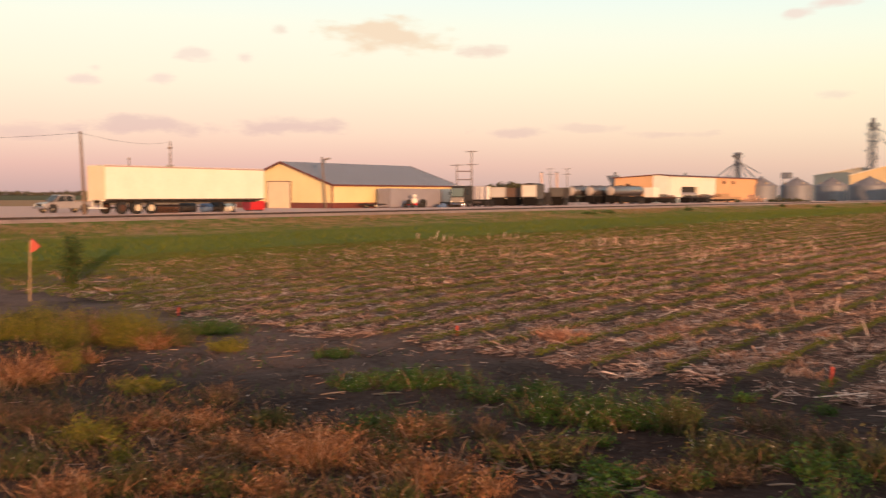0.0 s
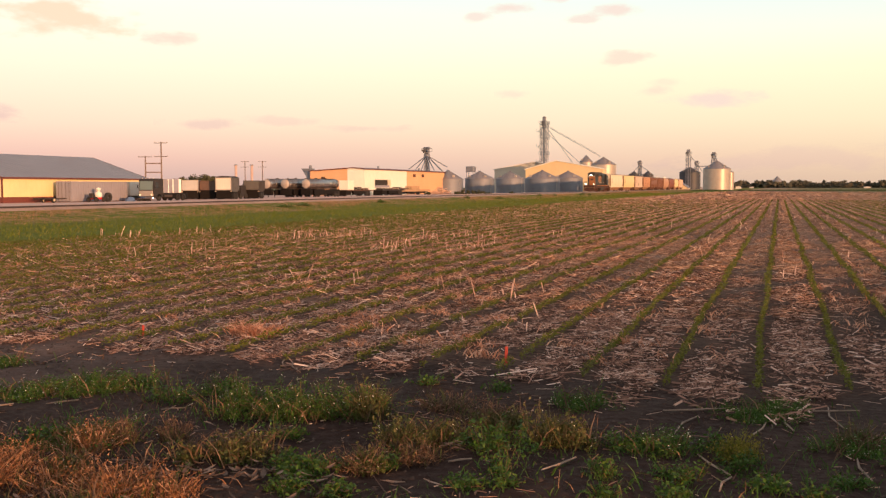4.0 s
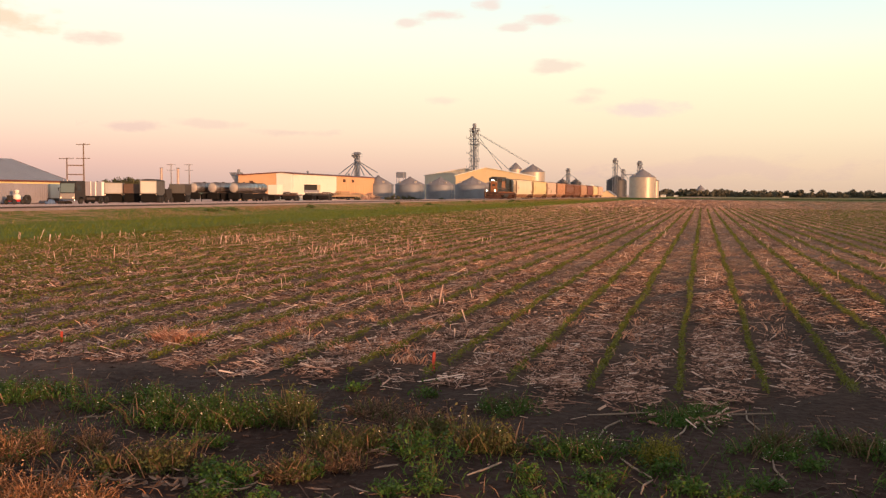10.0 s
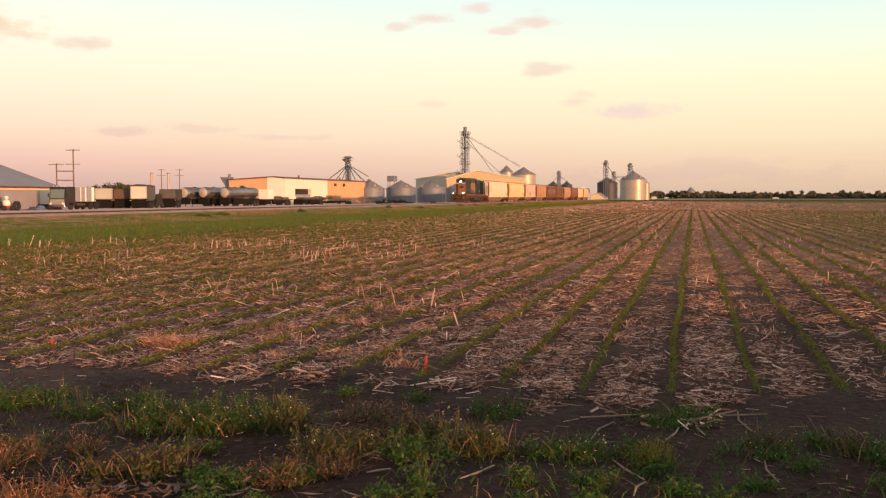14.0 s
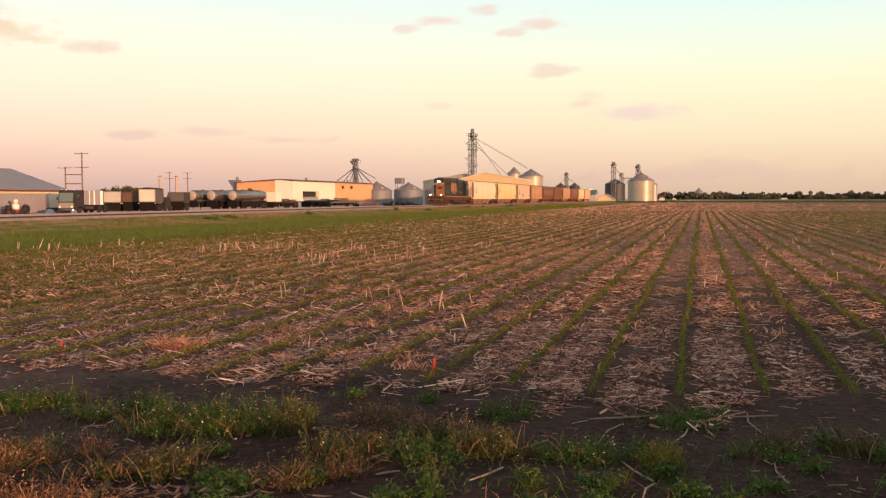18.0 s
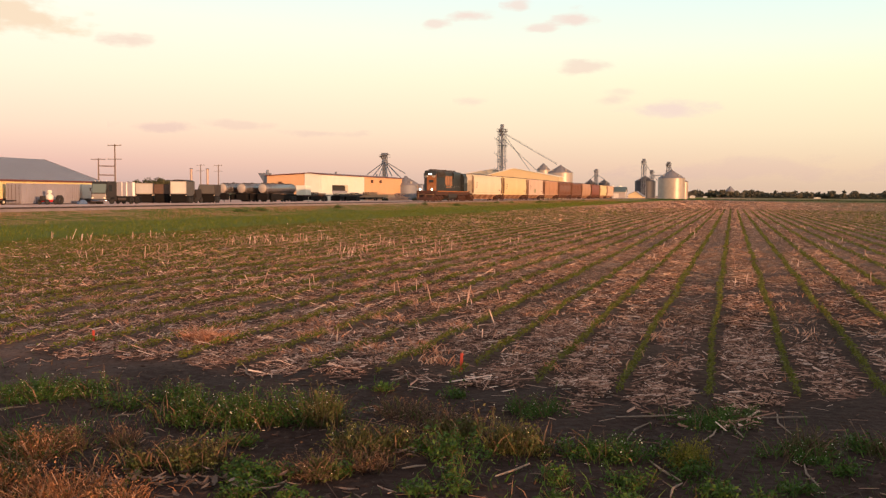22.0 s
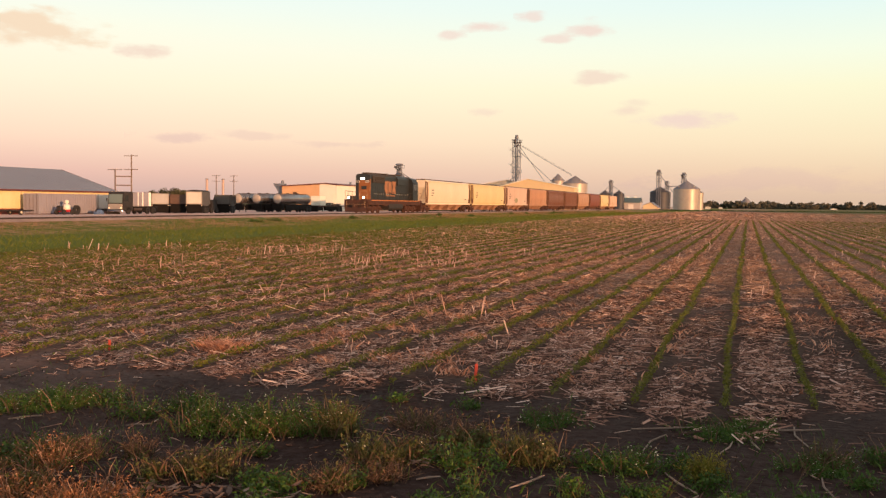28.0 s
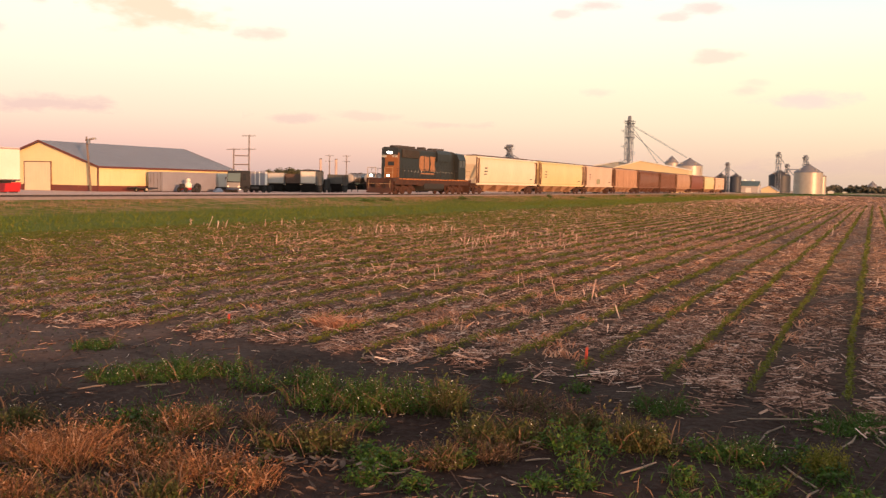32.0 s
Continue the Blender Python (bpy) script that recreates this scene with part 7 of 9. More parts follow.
M["weed_brown"] = island("brown_weed_blades", [(0.0, (0.06, 0.036, 0.024)), (0.5, (0.13, 0.075, 0.048)), (1.0, (0.27, 0.16, 0.10))], 0.85, 0.15)
M["tall_green"] = island("dark_weed_leaves", [(0.0, (0.030, 0.060, 0.014)), (1.0, (0.058, 0.095, 0.022))], 0.7, 0.2)
M["stem"] = island("weed_stems", [(0.0, (0.07, 0.065, 0.025)), (1.0, (0.17, 0.11, 0.05))], 0.8)
M["flower"] = island("tiny_pale_flowers", [(0.0, (0.55, 0.50, 0.38)), (1.0, (0.75, 0.70, 0.58))], 0.6)
M["husk"] = island("corn_husks", [(0.0, (0.09, 0.055, 0.042)), (0.6, (0.20, 0.125, 0.095)), (1.0, (0.34, 0.23, 0.175))], 0.7, 0.15)
M["husk_pale"] = island("pale_corn_husks", [(0.0, (0.10, 0.062, 0.047)), (0.6, (0.21, 0.135, 0.103)), (1.0, (0.40, 0.28, 0.22))], 0.7, 0.15)
M["stalk"] = surface("weathered_corn_stalk", (0.36, 0.26, 0.21), (0.19, 0.13, 0.10), 9, 0.8, vary=0.25)
M["clod"] = island("soil_clods", [(0.0, (0.035, 0.023, 0.02)), (1.0, (0.085, 0.058, 0.05))], 0.95)


def unit(v):
    return v / (np.linalg.norm(v, axis=-1, keepdims=True) + 1e-9)


def sticks(c, d, ln, r, lying=False):
    """Three-sided stalks about centres c along unit directions d; those that lie have no underside."""
    up = np.tile(np.array([0.0, 0.0, 1.0]), (len(c), 1))
    up[np.abs(d[:, 2]) > 0.8] = (1, 0, 0)
    a = unit(np.cross(d, up))
    b = np.cross(a, d)
    out = []
    for s in (-0.5, 0.5):
        for k in range(3):
            t = 2 * math.pi * k / 3 + math.pi / 6 - (math.pi / 3 if lying else 0)
            out.append(c + d * (ln * s)[:, None] + (a * math.cos(t) + b * math.sin(t)) * r[:, None])
    v = np.stack(out, 1)
    i = np.arange(len(c))[:, None] * 6
    f = np.concatenate([i + np.array([[k, (k + 1) % 3, 3 + (k + 1) % 3, 3 + k]]) for k in range(2 if lying else 3)], 0)
    return v.reshape(-1, 3), f


def ribbons(rng, c, d, ln, w):
    """Strips of straw resting on edge, one face each."""
    up = rng.normal(0, 0.6, (len(c), 3))
    up[:, 2] = 1.0
    up = unit(up) * w[:, None]
    e = d * (ln / 2)[:, None]
    v = np.stack([c - e, c + e, c + e * 0.9 + up, c - e * 0.9 + up], 1).reshape(-1, 3)
    return v, np.arange(len(v)).reshape(-1, 4)


def blades(rng, p, h, w, lean):
    """Tapered grass blades that bend over; two faces each."""
    n = len(p)
    a = rng.uniform(0, 2 * math.pi, n)
    side = np.stack([np.cos(a), np.sin(a), np.zeros(n)], 1) * (w / 2)[:, None]
    b = rng.uniform(0, 2 * math.pi, n)
    bend = np.stack([np.cos(b), np.sin(b), np.zeros(n)], 1) * (h * lean)[:, None]
    up = np.zeros((n, 3))
    up[:, 2] = h
    m = p + up * 0.55 + bend * 0.35
    t = p + up * rng.uniform(0.85, 1.0, n)[:, None] + bend
    v = np.stack([p - side, p + side, m + side * 0.8, m - side * 0.8, t + side * 0.15, t - side * 0.15], 1).reshape(-1, 3)
    i = np.arange(n)[:, None] * 6
    f = np.concatenate([i + np.array([[0, 1, 2, 3]]), i + np.array([[3, 2, 4, 5]])], 0)
    return v, f


def leaves(rng, c, size, flat=0.6, slim=0.5):
    """Small pointed leaves with random turn; flat: how level they lie."""
    n = len(c)
    nrm = rng.normal(size=(n, 3)) * (1 - flat)
    nrm[:, 2] += flat
    nrm = unit(nrm)
    u = unit(np.cross(nrm, rng.normal(size=(n, 3))))
    w = np.cross(nrm, u)
    s = (size * rng.uniform(0.6, 1.35, n))[:, None]
    v = np.stack([c - u * s, c + w * s * slim - u * s * 0.1, c + u * s, c - w * s * slim - u * s * 0.1], 1).reshape(-1, 3)
    return v, np.arange(n * 4).reshape(-1, 4)


def on_ground(x, y, lift=0.0):
    return np.stack([x, y, ground_z(x, y) + lift], 1)


def in_view(x, y):
    return (x < 0.215 * y + 0.6) & (x > -2.15 * y - 1.0)


# how much straw each lane between two crop rows holds, by its number from the row before the eye
LANES = {-6: 0.8, -5: 1.2, -4: 0.75, -3: 1.4, -2: 1.25, -1: 0.75, 0: 1.35, 1: 0.75, 2: 1.2, 3: 1.5, 4: 0.7, 5: 0.85, 6: 1.3, 7: 0.7}


def lane_factor(x):
    k = np.floor((np.asarray(x) - ROW0) / ROW).astype(int)
    out = 0.98 + 0.4 * np.sin(k * 2.4 + 0.6) * np.sin(k * 0.77 + 1.0)
    for lane, v in LANES.items():
        out = np.where(k == lane, v, out)
    return out


def field_edge(x):
    """Where the rows and their straw end towards the bare headland."""
    return np.interp(x, [-16.3, -14.2, -11.7, -9.3, -7, -4.6, -3.6, -1.2, -0.35, 0.2, 0.95, 1.4, 3], [8.85, 8.7, 8.35, 8.25, 8.45, 8.25, 8.2, 8.3, 8.05, 8.2, 8.75, 8.9, 9.0])


def make_soy():
    rng = np.random.default_rng(21)
    vs, fs, o = [], [], 0
    for y0, y1, per_m, size, spread in ((8.5, 16, 310, 0.0145, 0.018), (16, 28, 150, 0.0225, 0.028), (28, 48, 58, 0.034, 0.034), (48, 85, 17, 0.052, 0.042), (85, 130, 4, 0.085, 0.05)):
        for k in range(-30, 78):
            xr = ROW0 + k * ROW
            if xr > 0.215 * y1 + 0.6:
                continue
            n = int((y1 - y0) * per_m * (1.1 if xr < -8 else 1.0))
            y = rng.uniform(y0, y1, n)
            x = xr + 0.02 * np.sin(y * 0.9 + k) + rng.normal(0, spread, n)
            gap = np.sin(y * 3.1 + k * 1.7) * np.sin(y * 1.13 + k * 2.9) + 0.35 * np.sin(y * 9.7 + k)
            ok = in_view(x, y) & (gap > -0.95) & (y > field_edge(xr) + 0.2 + 0.2 * math.sin(k * 2.3))
            x, y = x[ok], y[ok]
            c = on_ground(x, y, 0.0)
            c[:, 2] += np.abs(rng.normal(0.05 if y0 < 28 else 0.042, 0.024, len(x))) + 0.012
            v, f = leaves(rng, c, size * (1.2 if xr < -5 else 1.0), 0.5)
            vs.append(v)
            fs.append(f + o)
            o += len(v)
    tagged(bulk("soybean_rows", np.concatenate(vs), np.concatenate(fs), M["soy"]), "rows of young green soybean plants in dark soil", "crop", kind="stuff")


def patchy(x, y):
    return np.sin(x * 1.9 + 0.7 * np.sin(y * 0.8)) * np.sin(y * 1.3 + x * 0.4) + 0.5 * np.sin(x * 4.3 - y * 2.2)


def make_straw():
    rng = np.random.default_rng(22)
    near, far = [], []
    for x0, x1, y0, y1, dens, ln, r in ((-1.3, 0.9, 7.4, 8.8, 900, 0.075, 0.0042), (-17, 4, 8.0, 13, 2000, 0.056, 0.0032), (-22, 5, 13, 20, 1350, 0.075, 0.0052), (-23, 7, 20, 32, 720, 0.10, 0.0080),
                                        (-23, 11, 32, 52, 430, 0.13, 0.0105), (-23, 20, 52, 95, 190, 0.20, 0.0140), (-23, 36, 95, 170, 70, 0.40, 0.020), (-23, 72, 170, 330, 14, 0.9, 0.035)):
        n = int((x1 - x0) * (y1 - y0) * dens)
        x, y = rng.uniform(x0, x1, n), rng.uniform(y0, y1, n)
        u = np.abs(((x - ROW0) / ROW + 0.5) % 1.0 - 0.5)
        lane = lane_factor(x)
        keep = in_view(x, y) & (rng.random(n) < np.clip(6 * (u - 0.085), 0.003, 1)) & (rng.random(n) < np.clip(np.interp(x, [-7, -3], [0.74, 0.60]) + 0.50 * patchy(x, y) + 0.16 * patchy(x * 3.3 + 1, y * 2.1), 0.05, 1.1) * lane * np.interp(x, [-4, -0.6, 0.6, 1.2], [0.95, 0.72, 0.56, 0.38]))
        keep &= rng.random(n) < np.interp(x, [-22, -17, -10, -4], [0.10, 0.5, 0.95, 1.0])
        ragged = field_edge(x) + 0.12 * np.sin(x * 3.1) + 0.08 * np.sin(x * 7.7) + 0.3 * rng.random(n) ** 2
        keep &= (y > ragged) | ((y0 < 7.9) & (rng.random(n) < 0.42 + 0.6 * (y - 7.5)) & (patchy(x * 1.3, y) > -0.2))
        keep &= rng.random(n) > 0.65 * np.clip((x - 4) / 14, 0, 1) * np.clip((y - 45) / 60, 0, 1)
        x, y, lane = x[keep], y[keep], lane[keep]
        n = len(x)
        L = np.minimum(ln * rng.lognormal(0, 0.85, n), ln * 4.5) * np.where(rng.random(n) < 0.05, 2.0, 1.0) * np.interp(x, [-6, -2], [1.3, 1.0])
        a = np.where(rng.random(n) < 0.6, rng.uniform(0, math.pi, n), rng.normal(0, 0.7, n))
        along = rng.random(n) < np.clip((-1.0 - x) / 14, 0.05, 0.5) if y0 < 30 else np.full(n, True)
        a = np.where(along, math.pi / 2 + rng.normal(0, 0.35, n), a)     # much of it lies in windrows between the rows
        d = np.stack([np.cos(a), np.sin(a), rng.normal(0, 0.2 if y0 < 30 else 0.06, n)], 1)
        c = on_ground(x, y, r + 0.003 + np.abs(rng.normal(0, 0.016, n)) * lane)
        if y0 < 13:
            near.append(sticks(c, unit(d), L, r * np.minimum(rng.lognormal(0, 0.5, n), 2.6), True))
        else:
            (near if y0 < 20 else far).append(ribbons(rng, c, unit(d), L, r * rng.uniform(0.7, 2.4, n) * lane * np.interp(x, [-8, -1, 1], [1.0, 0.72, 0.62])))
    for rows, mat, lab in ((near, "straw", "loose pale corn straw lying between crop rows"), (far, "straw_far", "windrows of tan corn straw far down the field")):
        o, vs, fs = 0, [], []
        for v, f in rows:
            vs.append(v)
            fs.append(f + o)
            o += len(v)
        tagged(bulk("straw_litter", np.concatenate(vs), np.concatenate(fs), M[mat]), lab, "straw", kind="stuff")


# clumps of standing stalks that catch the light: x, y, number
OUTER_STALKS = [(-23.1, 27.6, 2), (-22, 26.8, 3), (-21.5, 27, 3), (-21, 27.1, 4), (-20.3, 27.3, 4), (-21.4, 29.3, 3), (-16, 20.1, 2), (-16.1, 20.8, 3), (-15, 20.3, 3), (-14.6, 20.5, 4), (-15, 22.5, 4),
    (-15, 23, 2), (-12.7, 19.2, 3), (-18.8, 30.1, 3), (-20.5, 30.4, 5), (-12.8, 21.8, 3), (-15.1, 26.8, 6), (-14.8, 26.9, 6), (-15.5, 28.8, 4), (-15.1, 28.9, 5), (-15.1, 29.6, 5),
    (-14.6, 29.8, 6), (-14.3, 30.2, 6), (-14, 30.7, 6), (-11.2, 22.7, 3), (-11.2, 24.6, 2), (-11.2, 30, 6)]
MIDDLE_STALKS = [(-8.4, 15.4, 5), (-8.4, 16.5, 2), (-7.1, 15.3, 3), (-10.4, 23.8, 6), (-10.3, 24.3, 6), (-9.9, 24, 8), (-10.3, 25.6, 4), (-10.9, 28.1, 6), (-10.4, 30.3, 5), (-10.2, 31.1, 6), (-9.4, 31.3, 3),
    (-8.5, 24.4, 4), (-8.3, 24.9, 5), (-8.2, 25.5, 6), (-8.1, 26.3, 4), (-8.1, 27.1, 2), (-7.2, 32, 4), (-4.2, 23.9, 2), (-4.3, 13.7, 5), (-4.2, 15, 5), (-5.6, 15.7, 3), (-9.2, 22, 3),
    (-6, 38.1, 4), (-5.6, 42.3, 5), (-4.4, 58.2, 7), (-4.7, 69.3, 7), (-4.9, 85.5, 8)]
NEAR_STALKS = [(-3, 10.9, 4), (-2.8, 11.9, 5), (-2.1, 18.9, 4), (-2, 24.5, 6), (-2, 26.3, 5), (-2, 45.4, 6), (-1.6, 39.5, 6), (0.2, 22.4, 7), (0.2, 25.2, 5), (0.1, 19.5, 4), (1.6, 24.6, 6), (1.7, 22.8, 4),
    (2.5, 20.9, 8), (3.1, 25, 4), (3.2, 38.4, 8), (3.5, 39.5, 8), (2.7, 34.2, 5), (1.9, 20, 4), (2, 32.2, 6), (1.8, 40.5, 7), (7.4, 50.5, 5), (4, 24.9, 3), (4.1, 29.9, 4)]


def make_stubs():
    rng = np.random.default_rng(23)
    xs, ys = [], []
    for cx, cy, n in OUTER_STALKS + MIDDLE_STALKS + [(a, b, max(2, n // 2)) for a, b, n in NEAR_STALKS]:
        xs.append(cx + rng.normal(0, 0.10 + 0.006 * cy, n))
        ys.append(cy + rng.normal(0, 0.12 + 0.012 * cy, n))
    tall = sum(len(q) for q in xs)
    n = 4500
    y = 9.5 + 95 * rng.random(n) ** 1.5
    k = rng.integers(-36, 40, n)
    x = ROW0 + (k + 0.5) * ROW + rng.normal(0, 0.07, n)
    keep = in_view(x, y) & (x > -23) & (rng.random(n) < np.clip(0.10 + 0.36 * patchy(x * 0.35 + 3, y * 0.22) + 0.1 * (y > 18), 0.02, 1) * np.where(y < 16, 0.3, 1.0) * np.clip(1.3 * (lane_factor(x) - 0.75), 0.04, 0.6))
    x = np.concatenate(xs + [x[keep]])
    y = np.concatenate(ys + [y[keep]])
    n = len(x)
    h = rng.uniform(0.09, 0.29, n) * np.where(y < 14, 0.65, 1.0) * np.where(rng.random(n) < 0.12, 1.35, 1.0) * np.where(np.arange(n) < tall, 1.25, 0.9) * np.where(x > -1.0, 0.68, 1.0)
    lean = rng.normal(0, 0.24, (n, 2)) + (rng.random((n, 1)) < 0.2) * rng.normal(0, 0.6, (n, 2))
    d = unit(np.concatenate([lean, np.ones((n, 1))], 1))
    c = on_ground(x, y, 0) + d * (h / 2)[:, None]
    v, f = sticks(c, d, h, np.where(np.arange(n) < tall, 1.1, 1.0) * rng.uniform(0.004, 0.0085, n) * (1 + np.clip(y - 10, 0, 60) * 0.03))
    # dry leaf rags at their feet
    m = n // 2
    q = rng.integers(0, n, m)
    bv, bf = blades(rng, on_ground(x[q] + rng.normal(0, 0.05, m), y[q] + rng.normal(0, 0.05, m)), rng.uniform(0.05, 0.16, m), rng.uniform(0.012, 0.03, m), 1.1)
    # rags of leaf that stand up and catch the sun, then the far field's stubble
    m = 520
    cx, cy = rng.uniform(-20, 4, m), 9.2 + 26 * rng.random(m) ** 1.2
    cx[:6], cy[:6] = (-5.87, -5.72, -6.05, -4.9, -7.6, -2.2), (9.72, 9.78, 9.80, 10.9, 10.6, 10.2)
    k = rng.integers(18, 70, m)
    k[:3] = 170
    j = np.repeat(np.arange(m), k)
    tight = np.where(j < 3, 0.7, 1.0)
    rx, ry = cx[j] + rng.normal(0, 0.11, len(j)) * tight, cy[j] + rng.normal(0, 0.07, len(j)) * tight
    ok = in_view(rx, ry) & ((rx < -1.5) | (rng.random(len(rx)) < 0.35))
    rv, rf = blades(rng, on_ground(rx[ok], ry[ok]), rng.uniform(0.03, 0.11, ok.sum()) * np.where(j[ok] < 3, 1.7, 1.0), rng.uniform(0.008, 0.022, ok.sum()), 1.3)
    tagged(bulk("leaf_piles", rv, rf, M["leaf_pile"]), "small heaps of dry corn leaves with low sun's orange in their colour", "leaves", kind="stuff")
    m = 55000
    fy = 55 + 240 * rng.random(m) ** 1.6
    fx = ROW0 + (rng.integers(-31, 130, m) + 0.5) * ROW + rng.normal(0, 0.12, m)
    ok = in_view(fx, fy) & (fx > -23.5) & (rng.random(m) < np.clip(0.75 + 0.5 * patchy(fx * 0.1, fy * 0.05), 0.1, 1) * (1 - 0.7 * np.clip((fx - 4) / 14, 0, 1)))
    fx, fy = fx[ok], fy[ok]
    rv, rf = blades(rng, on_ground(fx, fy), rng.uniform(0.03, 0.11, len(fx)), 0.02 + 0.0004 * fy * rng.uniform(0.6, 1.4, len(fx)), 0.6)
    bf = np.concatenate([bf, rf + len(bv)])
    bv = np.concatenate([bv, rv])
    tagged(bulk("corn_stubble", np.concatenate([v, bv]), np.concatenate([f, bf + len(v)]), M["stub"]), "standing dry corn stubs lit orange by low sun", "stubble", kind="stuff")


def make_verge():
    rng = np.random.default_rng(24)
    n = 100000
    y = 8 + 290 * rng.random(n) ** 1.7
    x = rng.uniform(-41.2, -17.5, n)
    keep = in_view(x, y) & (rng.random(n) < np.clip((-19.5 - x) / 8.0, 0.02, 1)) & ((x > -36.5) | (rng.random(n) < 0.8))
    x, y = x[keep], y[keep]
    big = 1 + np.clip(y - 30, 0, 200) * 0.008
    v, f = blades(rng, on_ground(x, y), rng.uniform(0.06, 0.17, len(x)) * np.where(x > -24, 0.7, 1.0), rng.uniform(0.012, 0.026, len(x)) * big, 0.75)
    tagged(bulk("verge_grass", v, f, M["grass"]), "green grass on the strip before the railway", "grass", kind="stuff")
    n = 36000
    y = 8 + 330 * rng.random(n) ** 1.5
    x = -42.6 + np.abs(rng.normal(0, 2.6, n))
    keep = in_view(x, y) & (x > -42.7) & (rng.random(n) < np.clip(0.35 + 0.9 * np.sin(y * 0.21 + x * 0.7) * np.sin(y * 0.083 + 1 - x * 0.3), 0.03, 1))
    x, y = x[keep], y[keep]
    big = 1 + np.clip(y - 30, 0, 250) * 0.008
    v, f = blades(rng, on_ground(x, y), rng.uniform(0.06, 0.18, len(x)), rng.uniform(0.014, 0.034, len(x)) * big, 0.7)
    tagged(bulk("dry_grass", v, f, M["dry_grass"]), "dry tan grass along the ballast", "grass", kind="stuff")
    # thin weeds among the outer crop rows
    n = 125000
    y = 8.6 + 60 * rng.random(n) ** 1.4
    x = -5.5 - 17 * rng.random(n) ** 0.7
    near_row = ROW0 + np.round((x - ROW0) / ROW) * ROW + rng.normal(0, 0.085, n)
    x = np.where(rng.random(n) < np.interp(x, [-22, -18, -14], [0.3, 0.65, 0.85]), near_row, x)
    keep = in_view(x, y) & (rng.random(n) < np.interp(x, [-22, -16, -10, -5.5], [1.0, 0.75, 0.28, 0.03])) & (patchy(x * 0.5, y * 0.6) > -0.6)
    x, y = x[keep], y[keep]
    c = on_ground(x, y, 0)
    c[:, 2] += np.abs(rng.normal(0.05, 0.03, len(x)))
    v, f = leaves(rng, c, 0.019, 0.5)
    tagged(bulk("field_weeds", v, f, M["grass"]), "low green weeds between the outer crop rows", "weeds", kind="stuff")
    # low hedge of rank grass at the far end of the field, darkened for shade
    n = 6500
    x = rng.uniform(-60, 110, n)
    y = rng.normal(468, 5, n)
    v, f = blades(rng, np.stack([x, y, np.zeros(n) - 0.05], 1), rng.uniform(0.25, 0.62, n), rng.uniform(0.2, 0.45, n), 0.3)
    tagged(bulk("field_edge_grass", v, f, M["tall_green"]), "rank grass darkened for shade along the far field edge", "grass", kind="stuff")


